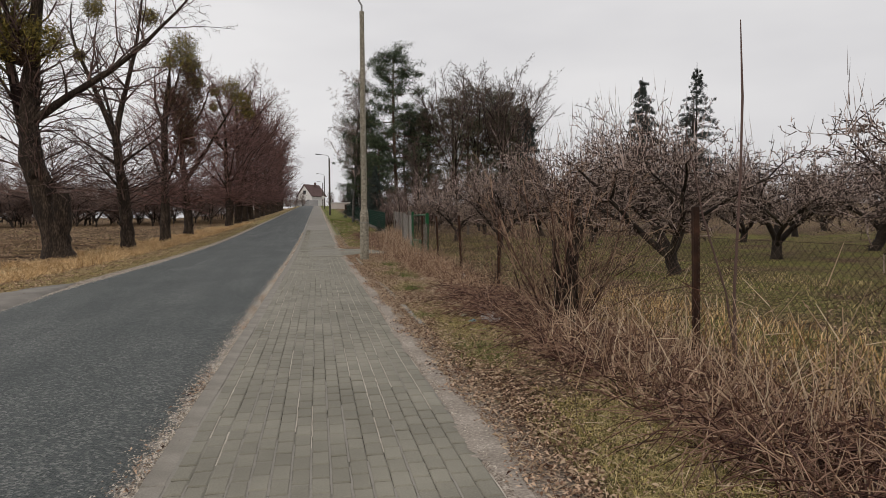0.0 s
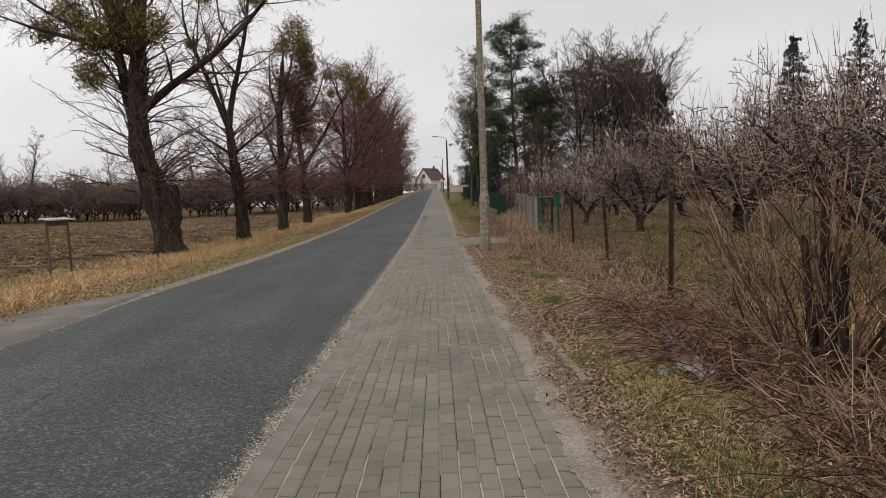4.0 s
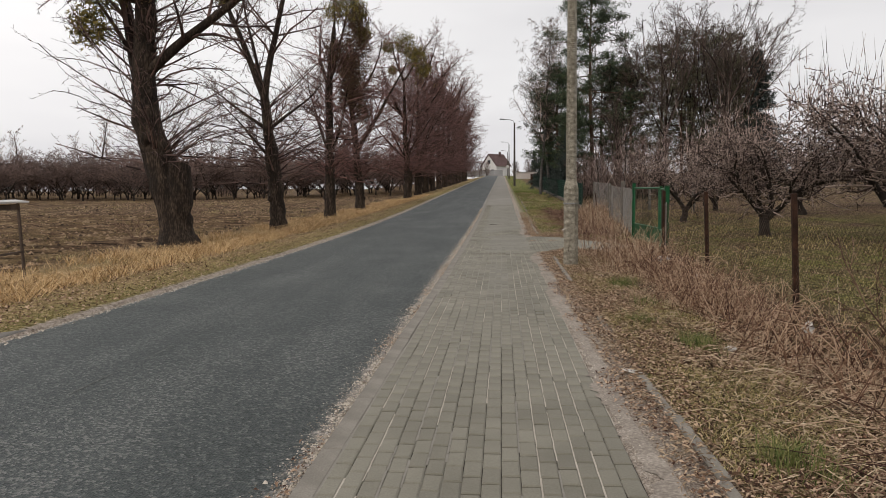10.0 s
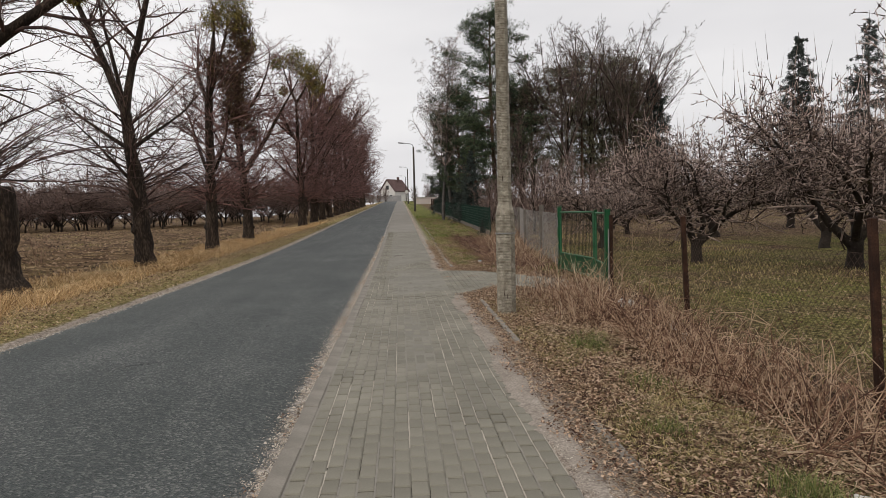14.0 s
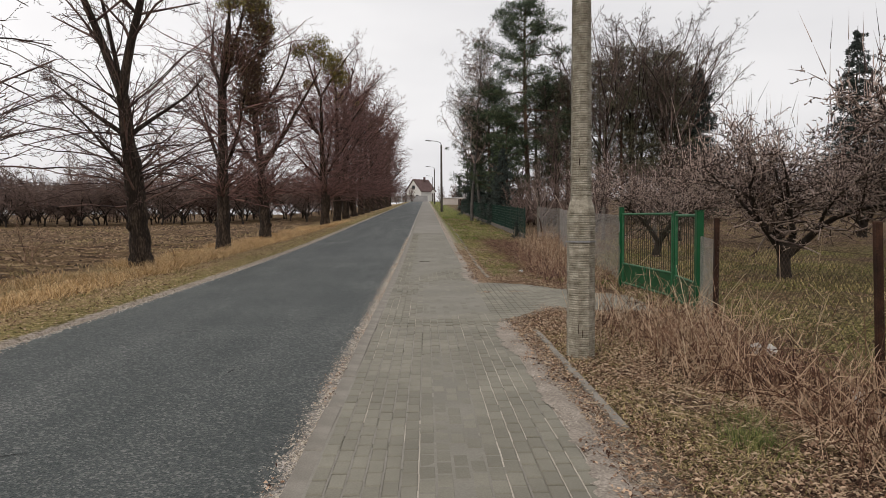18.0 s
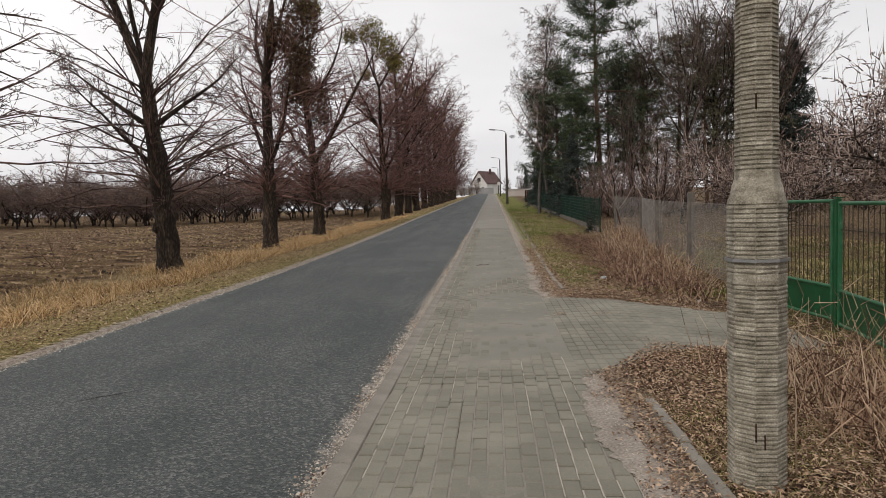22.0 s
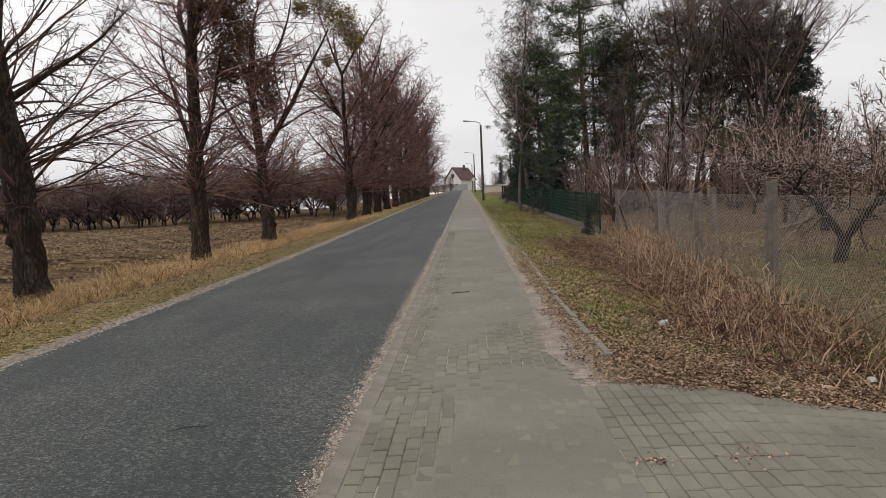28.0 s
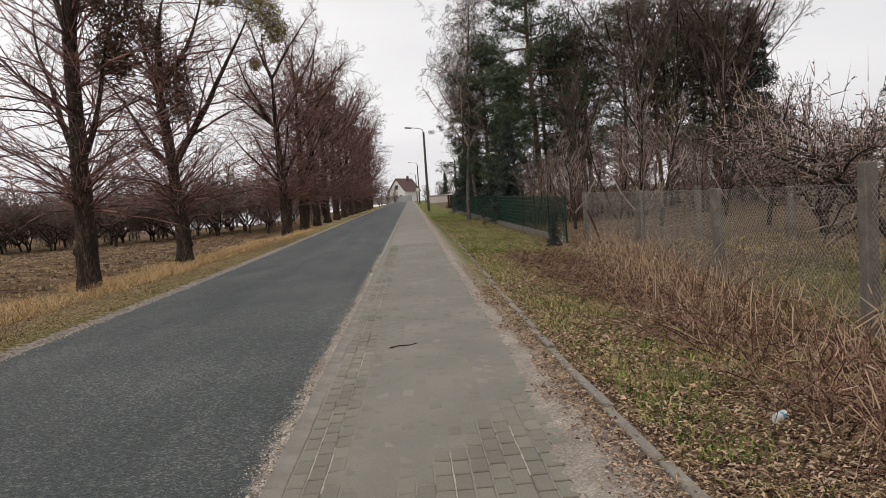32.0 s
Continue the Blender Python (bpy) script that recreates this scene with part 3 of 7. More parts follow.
def dust_z(x, y):
    """Sand and dust that fill the joints to the brim in places: down the middle past the driveway, and in odd patches before."""
    v = 0.5 + 0.28 * np.sin(x * 2.7 + 1.1 * np.sin(y * 0.8)) + 0.3 * np.sin(y * 1.15 + 1.7 * np.sin(x * 1.9 + y * 0.3))
    full = smooth((y - 25.2 - 0.5 * np.sin(x * 4)) / 0.8) * smooth((x - 0.32) / 0.15) * smooth((1.62 - x + 0.08 * np.sin(y * 2)) / 0.12)
    bay = 0.95 * smooth((y - 13.5) / 2) * smooth((20 - y) / 1.5) * np.exp(-((x - 1.0) / 0.55) ** 2)
    mouth = smooth((y - 21.2 - 0.3 * np.sin(x * 5)) / 0.6) * smooth((x - 0.45 - 0.15 * np.sin(y * 2.3)) / 0.25)
    bare = smooth((27.5 + 1.9 * (x - 0.55) + 0.15 * np.sin(x * 17 + y * 3) - y) / 0.5) * smooth((y - 26.4 - 0.2 * np.sin(x * 6)) / 0.4) * smooth((x - 0.5) / 0.15)
    fill = np.clip(np.maximum(np.maximum(np.maximum(1.5 * (v - 0.58), full), bay), mouth), 0, 1) * (1 - 0.75 * bare)
    return road_z(y) + rut_z(x, y) - 0.018 + 0.0188 * fill


# pavement bed with joint sand, and its concrete edge strip
wys = np.unique(np.concatenate([np.arange(-40, 110, 1.0), np.arange(110, 237, 6.0)]))
pavement = tagged(part("pavement", grid_mesh("pavement", np.concatenate([np.linspace(0.125, WALK_R + 0.03, 18)]), np.unique(np.concatenate([wys, np.arange(-4, 48, 0.125)])), bed_z), JOINT_SAND, None), "grey-brown concrete block pavement with sandy joints", "pavement", kind="structure")
tagged(part("dust_film", grid_mesh("dust_film", np.linspace(0.13, WALK_R - 0.005, 22), np.arange(-4, 48, 0.1), dust_z), DUST, pavement, "dust lying in the joints"), kind="stuff")

# worn apron of a field track joining the far side of the road
def apron_left(y):
    """Far edge of the apron: it tapers out along the road and swings off into the field towards the start."""
    return -4.12 - 0.95 * smooth((12.9 - y) / 2.6) - 1.1 * smooth((10.2 - y) / 3.5) - 5.0 * smooth((7.0 - y) / 7.0)


ays = np.arange(-12, 13.3, 0.15)
aus = np.linspace(0, 1, 15)
au, ay = np.meshgrid(aus, ays)
edge_in = ROAD_L + 0.36 * smooth((12 - ay) / 5)
edge_out = apron_left(ay) + 0.10 * np.sin(ay * 3.1) + 0.05 * np.sin(ay * 8.3)
ax_ = edge_in + (np.minimum(edge_out, edge_in - 0.02) - edge_in) * au
az = np.where(ax_ < -4.25, sheet_z(ax_, ay) + 0.014, road_z(ay) - 0.030 + 0.044 * np.clip((edge_in - ax_) / (edge_in + 4.25), 0, 1))
kk = (np.arange(len(ays) - 1)[:, None] * len(aus) + np.arange(len(aus) - 1)[None, :]).ravel()
apron = mesh_of("side_track", np.stack([ax_, ay, az], axis=2).reshape(-1, 3), [np.stack([kk + 1, kk, kk + len(aus), kk + 1 + len(aus)], axis=1)], True)
tagged(part("side_track", apron, TRACK, None), "pale dusty worn apron of a field track beside the road", "track", kind="structure")

# pale sand that has drifted over the back edge of the paving
def drift_x(y):
    return 1.80 - 0.03 * np.sin(y * 1.9 + np.sin(y * 0.7)) - 0.018 * np.sin(y * 6.3) - 0.012 * np.sin(y * 23 + 3 * np.sin(y * 5)) - 0.15 * np.exp(-((y - 27.9) / 1.5) ** 2) - 0.10 * np.exp(-((y - 19.6) / 1.0) ** 2) - 0.06 * np.exp(-((y - 15.0) / 1.6) ** 2)


drift_rng = np.random.default_rng(17)
dys = np.arange(-4, 20.98, 0.035), np.arange(26.15, 44, 0.035)
for yy in dys:
    du, dy = np.meshgrid(np.linspace(0, 1, 7), yy)
    lx = drift_x(dy) + (drift_rng.normal(0, 0.022, len(yy)) * (drift_rng.random(len(yy)) < 0.7))[:, None]
    dx = lx + (1.95 + 0.03 * np.sin(dy * 3.1) - lx) * du
    dz = np.maximum(sheet_z(np.maximum(dx, WALK_R), dy), road_z(dy) + rut_z(dx, dy)) + 0.0045 - 0.004 * (1 - np.minimum(1, du * 1.6)) + 0.002 * np.sin(dx * 40 + dy * 13) * np.sin(dy * 9)
    dk = (np.arange(len(yy) - 1)[:, None] * 7 + np.arange(6)[None, :]).ravel()
    tagged(part("sand_drift", mesh_of("sand_drift", np.stack([dx, dy, dz], axis=2).reshape(-1, 3), [np.stack([dk, dk + 1, dk + 8, dk + 7], axis=1)], True), DRIFT, None), "pale sand drifted along the back edge of the pavement", "sand", kind="stuff")

# ---- trees ----
WOOD = "trees of the small wood"


def grow(rng, p, d, length, r, level, P, out):
    """One branch with its offshoots, as tapered segments."""
    nseg = P["nseg"][level]
    step = length / nseg
    last = level + 1 >= len(P["nseg"])
    wob, up = P["wob"][level], P["up"][level]
    for i in range(nseg):
        d = (d + Vector((rng.gauss(0, wob), rng.gauss(0, wob), rng.gauss(0, wob) + up))).normalized()
        q = p + d * step
        r2 = max(r * (1 - P["taper"] / nseg), P["rmin"])
        out.append((*p, *q, r, r2))
        if not last and (i + 1) / nseg > P["bare"][level]:
            k = P["kids"][level] / nseg
            k = int(k) + (rng.random() < k - int(k))
            for _ in range(k):
                ax = d.orthogonal().normalized()
                ax.rotate(Matrix.Rotation(rng.uniform(0, 2 * math.pi), 3, d))
                a = math.radians(rng.gauss(P["ang"][level], 10))
                c = d.copy()
                c.rotate(Matrix.Rotation(a, 3, ax))
                f = 1.0 - 0.55 * (i + 1) / nseg
                grow(rng, p.lerp(q, rng.random()), c, length * P["ratio"][level] * f * rng.uniform(0.7, 1.25), max(r2 * P["rr"][level], P["rmin"]), level + 1, P, out)
        p, r = q, r2


BROAD = dict(nseg=(6, 4, 3, 2), wob=(0.10, 0.16, 0.2, 0.22), up=(0.05, 0.02, 0.02, 0.03), taper=0.75, rmin=0.0085, bare=(0.15, 0.15, 0.1, 0), kids=(9, 8, 6, 0), ang=(42, 48, 50, 45), ratio=(0.5, 0.45, 0.45, 0.4), rr=(0.5, 0.5, 0.55, 0.6))
SHOOT = dict(nseg=(7, 4, 2), wob=(0.10, 0.14, 0.18), up=(-0.035, 0.01, 0.0), taper=0.75, rmin=0.007, bare=(0.2, 0.1, 0), kids=(6, 3, 0), ang=(30, 34, 40), ratio=(0.45, 0.45, 0.4), rr=(0.5, 0.6, 0.6))


def ball_leaves(rng, centres, count, size=0.09, flat=1.0, wide=0.45):
    """Loose small leaf triangles filling rough balls; centres: rows of x, y, z, radius."""
    c = np.asarray(centres, dtype=float)
    n = len(c) * count
    d = rng.normal(size=(n, 3))
    d /= np.linalg.norm(d, axis=1, keepdims=True)
    rad = np.repeat(c[:, 3], count) * (0.25 + 0.8 * rng.random(n) ** 0.6) * (1 + 0.15 * rng.normal(size=n))
    pos = np.repeat(c[:, :3], count, axis=0) + d * rad[:, None] * np.array([1, 1, flat])
    a = rng.normal(size=(n, 3))
    a /= np.linalg.norm(a, axis=1, keepdims=True)
    b = np.cross(a, rng.normal(size=(n, 3)))
    b /= np.maximum(np.linalg.norm(b, axis=1, keepdims=True), 1e-6)
    s = size * rng.uniform(0.6, 1.5, size=(n, 1))
    v = np.stack([pos - a * s, pos + a * s, pos + b * s * wide], axis=1).reshape(-1, 3)
    return v, np.arange(3 * n).reshape(-1, 3)


def leaf_part(name, rng, centres, count, mat, parent, size=0.09, flat=1.0, label="", wide=0.45):
    v, f = ball_leaves(rng, centres, count, size, flat, wide)
    return part(name, mesh_of(name, v, [f]), mat, parent, label)


def roadside_tree(seed, at, stem, limbs, shoots, label, twig, mistletoe=(), broom=(), shoot_zone=(1.8, 8.0), burrs=3, shoot_len=3.0, params=None):
    """An old roadside lime: burred trunk, upright limbs, thin arching shoots all along the trunk.
    stem: rows of x, y, z, radius; limbs: rows of start (index on stem), direction, length, radius."""
    rng = random.Random(seed)
    nrng = np.random.default_rng(seed)
    tree = thing("tree", label, "tree", "trees along the road", at, 0)
    P = dict(BROAD, **(params or {}))
    SP = dict(SHOOT, rmin=P["rmin"])
    pts, rad = [], []
    for a, b in zip(stem[:-1], stem[1:]):
        for k in range(5):
            f = k / 5
            pts.append(tuple(a[i] + (b[i] - a[i]) * f + rng.gauss(0, 0.012) for i in range(3)))
            rad.append((a[3] + (b[3] - a[3]) * f) * rng.uniform(0.94, 1.08))
    pts.append(stem[-1][:3])
    rad.append(stem[-1][3])
    rad[0] *= 1.25
    rad[1] *= 1.1
    pipes = [pipe(pts, rad, 14, 0.06, rng)]
    if at[1] < 30:
        c = Vector((0.16, -0.16, 2.25))
        pipes.append(pipe([c - UP * 1.6 - Vector((0.15, 0, 0)), c - UP * 0.7, c, c + UP * 0.4, c + UP * 0.62, c + UP * 0.66], [0.24, 0.36, 0.37, 0.36, 0.32, 0.03], 14, 0.14, rng))
    for _ in range(burrs):
        i = rng.randrange(3, max(4, len(pts) * 2 // 3))
        a = rng.uniform(0, 2 * math.pi)
        o = Vector((math.cos(a), math.sin(a), 0))
        c = Vector(pts[i]) + o * rad[i] * 0.8
        rr = rad[i] * rng.uniform(0.4, 0.6)
        pipes.append(pipe([c - UP * rr * 1.2, c - UP * rr * 0.5, c + UP * rr * 0.5, c + UP * rr * 1.1], [rr * 0.3, rr, rr * 0.95, rr * 0.2], 8, 0.18, rng))
    segs = []
    for start, d, length, r in limbs:
        p = Vector(stem[start][:3])
        d = Vector(d).normalized()
        lp, lr, dd = [p], [r], d.copy()
        n = 9
        for k in range(n):
            dd = (dd + Vector((rng.gauss(0, 0.07), rng.gauss(0, 0.07), 0.03))).normalized()
            lp.append(lp[-1] + dd * length / n)
            lr.append(r * (1 - 0.82 * (k + 1) / n))
            if k > 0:
                for _ in range(rng.choice((2, 2, 3, 3))):
                    ax = dd.orthogonal().normalized()
                    ax.rotate(Matrix.Rotation(rng.uniform(0, 2 * math.pi), 3, dd))
                    c = dd.copy()
                    c.rotate(Matrix.Rotation(math.radians(rng.gauss(50, 12)), 3, ax))
                    grow(rng, lp[-1], c, length * rng.uniform(0.22, 0.42), max(lr[-1] * 0.4, 0.014), 1, P, segs)
        pipes.append(pipe([tuple(v) for v in lp], lr, 8, 0.05, rng))
    for _ in range(shoots):
        z = rng.uniform(*shoot_zone) if rng.random() < 0.75 else rng.uniform(2.6, 3.2)
        i = min(range(len(pts)), key=lambda j: abs(pts[j][2] - z))
        a = rng.uniform(0, 2 * math.pi)
        d = Vector((math.cos(a), math.sin(a), rng.uniform(0.1, 1.15))).normalized()
        grow(rng, Vector(pts[i]) + d * rad[i] * 0.6, d, shoot_len * rng.uniform(0.45, 1.15), rng.uniform(0.014, 0.042), 0, SP, segs)
    part("trunk", merge_pipes("trunk", pipes), BARK_DARK, tree)
    part("crown", tube_mesh("crown", segs, tip=P["rmin"] * 1.15), twig, tree, "bare thin twigs without leaves")
    for c in mistletoe:
        tagged(leaf_part("mistletoe", nrng, [c], int(2000 * c[3] ** 1.8) + 300, MISTLETOE, tree, 0.085, 1.0, "olive mistletoe ball"), kind="stuff")
    for c in broom:
        tagged(leaf_part("twig_tangle", nrng, [c], int(1700 * c[3] ** 1.5) + 300, BROOM, tree, 0.10, 1.2, "brown tangle of twigs and mistletoe"), kind="stuff")
    return tree


def base(x, y):
    return (x, y, float(ground_z(x, y)) - 0.05)


# the great leaning lime
roadside_tree(11, base(-9.53, 26.65), [(0, 0, 0, 0.62), (-0.15, 0, 1.2, 0.53), (-0.5, 0, 2.7, 0.48), (-0.95, 0, 4.2, 0.42), (-1.05, 0.1, 5.6, 0.37), (-0.85, 0.1, 8.0, 0.30), (-0.6, 0.2, 11.0, 0.22), (-0.5, 0.2, 14.0, 0.13)],
    [(3, (-0.28, 0.2, 1), 10.5, 0.27), (4, (0.35, -0.1, 0.9), 2.0, 0.20), (4, (0.92, -0.15, 0.62), 8.6, 0.19), (5, (-1, 0.1, 0.5), 5.5, 0.16), (5, (-0.9, -0.3, 0.15), 5.0, 0.13), (6, (0.5, 0.1, 1), 5.0, 0.14), (6, (-0.5, 0.1, 1), 5.0, 0.13), (7, (0.2, -0.3, 1), 3.5, 0.11), (5, (-0.4, -0.6, 0.9), 5, 0.13)],
    115, "old leaning lime tree with thick burred trunk and mistletoe", TWIG_BROWN,
    [(-2.1, -0.5, 8.6, 0.95), (-3.4, 0.2, 9.7, 0.75), (-0.1, -0.5, 8.9, 0.85), (-1.6, 0.1, 10.3, 0.95), (-3.4, 0, 11.2, 0.75), (-0.3, 0.2, 11.6, 0.95), (-2.0, -0.3, 12.6, 0.8), (-2.5, -0.4, 7.2, 0.65), (-4.4, 0.1, 9.0, 0.5), (-1.2, -0.3, 9.4, 0.6)], [(-0.9, -0.3, 8.6, 0.55), (-1.5, 0.2, 9.3, 0.5)], (2.4, 8.5), 5, 3.3)
# the forked lime
roadside_tree(12, base(-9.15, 35.6), [(0, 0, 0, 0.38), (-0.1, 0, 1.5, 0.32), (-0.2, 0, 3.2, 0.31), (-0.38, 0, 4.6, 0.23), (-0.5, 0, 6.0, 0.21)],
    [(4, (-0.44, 0.1, 1), 8.0, 0.17), (4, (0.20, -0.1, 1), 8.5, 0.18), (4, (-0.12, 0.1, 1), 6.5, 0.10), (3, (-0.9, 0.1, 0.5), 3.2, 0.10), (3, (0.8, 0.3, 0.6), 3.5, 0.09), (2, (-0.6, -0.5, 0.8), 3.5, 0.08)],
    70, "tall forked lime tree with bare spreading crown", TWIG_BROWN, [(-1.4, 0, 12.9, 0.55), (1.3, 0.1, 12.6, 0.5), (-2.2, 0, 10.4, 0.35), (0.2, 0, 14.2, 0.4)], (), (2.2, 5.9), 3, 4.2)
roadside_tree(13, base(-9.5, 46.4), [(0, 0, 0, 0.37), (0, 0, 1.6, 0.31), (0.05, 0, 4.0, 0.26), (0.1, 0, 8.0, 0.2), (0.5, 0, 11.5, 0.12)],
    [(3, (0.35, 0, 1), 5.5, 0.13), (3, (-0.4, 0.2, 1), 5.5, 0.12), (2, (-0.6, 0.1, 1), 5.5, 0.11), (2, (0.6, -0.1, 1), 5.5, 0.11), (4, (0.1, 0, 1), 2.2, 0.08)],
    140, "lime tree overgrown with brown twig tangles and mistletoe", TWIG_RED, [(1.5, 0, 13.5, 1.0), (0.6, 0, 12.5, 0.7), (2.2, 0.3, 11.2, 0.6), (1.9, -0.2, 12.3, 0.7)], [(1.6, 0, 8.8, 0.95), (1.8, 0, 10.4, 1.0), (1.3, 0.2, 7.4, 0.75), (1.9, 0, 11.8, 0.8), (0.6, 0, 10.0, 0.75)], (2.3, 9.5), 3, 4.8)
roadside_tree(14, base(-9.7, 56.2), [(0, 0, 0, 0.38), (0, 0, 1.6, 0.33), (-0.2, 0, 4.5, 0.26), (-0.5, 0, 8.0, 0.2), (-0.3, 0, 11.0, 0.12)],
    [(2, (0.62, 0, 1), 7.6, 0.2), (3, (-0.4, 0.2, 1), 5.0, 0.12), (2, (-0.7, 0.1, 1), 5.5, 0.11), (3, (0.6, -0.1, 0.8), 5.5, 0.13), (4, (0.1, 0, 1), 2.5, 0.08)],
    210, "lime tree with dense reddish twigs and dark mistletoe", TWIG_RED, [(4.5, 0, 11.4, 0.85), (3.6, 0.1, 12.4, 0.85), (5.0, 0.1, 10.5, 0.6), (2.3, 0.1, 12.2, 0.5)], [(0.1, 0, 8.7, 0.95), (0.4, 0.1, 7.4, 0.7), (-0.7, 0, 10.7, 0.85)], (2.0, 9.0), 3, 4.2)


def row_tree(seed, h, label, detail=1.0):
    rng = random.Random(seed)
    lean = rng.uniform(-0.3, 0.3)
    stem = [(0, 0, 0, 0.42), (0, 0, 1.6, 0.36), (lean * 0.4, 0, 4.0, 0.31), (lean, 0, h * 0.55, 0.2), (lean * 1.2, 0, h * 0.8, 0.10)]
    limbs = [(k, (rng.uniform(-1.0, 1.0), rng.uniform(-0.9, 0.9), 1), h * rng.uniform(0.30, 0.44), 0.12) for k in (2, 2, 2, 2, 3, 3, 3, 3, 3, 4, 4, 4)]
    thin = dict(rmin=0.010) if detail >= 1 else dict(rmin=0.020, kids=(8, 4, 3, 0), nseg=(5, 3, 2, 2))
    return roadside_tree(seed, (0, 0, 0), stem, limbs, int(270 * detail), label, TWIG_RED, [(rng.uniform(-1.5, 1.5), 0, h * rng.uniform(0.7, 0.9), 0.5)], (), (1.9, h * 0.74), 3, h * 0.29, thin)


LIME = "roadside lime tree with dense reddish bare twigs"
ROW = [row_tree(21, 15.0, LIME), row_tree(22, 16.0, LIME), row_tree(24, 16.0, LIME, 0.5), row_tree(25, 17.0, LIME, 0.5)]
row_y = (81, 90, 98.5, 107, 117, 127, 137, 147, 157, 168, 180, 192)
for i, y in enumerate(row_y):
    x = -9.6 + 0.006 * (y - 56)
    m = pose(*base(x, y), 0, 0, (i * 77) % 360) @ Matrix.Diagonal((1.08, 1.08, 1.08, 1))
    if i < 4:
        ROW[i if i < 2 else i].matrix_world = m
    else:
        copy_thing(ROW[2 + i % 2], m)


def bare_tree(seed, h, twig, bark, name="tree", label="", category="tree", group="", trunks=1, params=None, r=0.16, spread=0.55, first=0.25):
    """A plain bare broadleaf tree or shrub."""
    rng = random.Random(seed)
    t = thing(name, label, category, group)
    P = dict(BROAD, **(params or {}))
    pipes, segs = [], []
    for k in range(trunks):
        d = Vector((rng.gauss(0, 0.05 + 0.2 * (trunks > 1)), rng.gauss(0, 0.05 + 0.2 * (trunks > 1)), 1)).normalized()
        p, lp, lr = Vector((rng.gauss(0, 0.04 * trunks), rng.gauss(0, 0.04 * trunks), 0)), [], []
        n = 12
        for i in range(n + 1):
            lp.append(tuple(p))
            f = i / n
            lr.append(r * (1 - 0.9 * f) + 0.01)
            if f > first:
                for _ in range(3):
                    a = rng.uniform(0, 2 * math.pi)
                    c = Vector((math.cos(a) * spread * 1.6, math.sin(a) * spread * 1.6, 0.75 + 0.5 * f)).normalized()
                    grow(rng, p.copy(), c, h * 0.36 * (1.15 - 0.75 * f) * rng.uniform(0.7, 1.2), max(lr[-1] * 0.5, 0.012), 1, P, segs)
            d = (d + Vector((rng.gauss(0, 0.05), rng.gauss(0, 0.05), 0.02))).normalized()
            p = p + d * h * 0.92 / n
        pipes.append(pipe(lp, lr, 8, 0.06, rng))
    part("trunk", merge_pipes("trunk", pipes), bark, t)
    part("crown", tube_mesh("crown", segs, tip=P["rmin"] * 1.15), twig, t)
    return t


def wood_tree(seed, h, limbs=8):
    """A tall bare broadleaf tree: clear trunk, long upswept limbs that fan out into fine twigs."""
    rng = random.Random(seed)
    t = thing("tree", "tall bare broadleaf tree with a fanned crown of fine twigs", "tree", WOOD)
    P = dict(nseg=(9, 6, 4, 2), wob=(0.07, 0.10, 0.14, 0.18), up=(0.035, 0.03, 0.03, 0.02), taper=0.85, rmin=0.013, bare=(0.25, 0.15, 0.1, 0), kids=(13, 8, 5, 0), ang=(36, 40, 42, 40), ratio=(0.40, 0.42, 0.42, 0.4), rr=(0.45, 0.5, 0.6, 0.6))
    lean = Vector((rng.gauss(0, 0.25), rng.gauss(0, 0.25), 0))
    lp = [tuple(lean * (i / 8) + UP * (h * 0.5 * i / 8)) for i in range(9)]
    lr = [0.17 * (1 - 0.6 * i / 8) for i in range(9)]
    segs = []
    for k in range(limbs):
        a = 2 * math.pi * k / limbs + rng.uniform(-0.3, 0.3)
        tilt = rng.uniform(0.2, 0.95)
        f = rng.uniform(0.5, 1.0)
        p = lean * f + UP * (h * 0.5 * f)
        d = Vector((math.cos(a) * tilt, math.sin(a) * tilt, 1)).normalized()
        grow(rng, p, d, h * rng.uniform(0.5, 0.64) * (1.25 - 0.5 * f), 0.062, 0, P, segs)
    part("trunk", merge_pipes("trunk", [pipe(lp, lr, 8, 0.06, rng)]), BARK_DARK, t)
    part("crown", tube_mesh("crown", segs, tip=0.0145), TWIG_DARK, t)
    return t


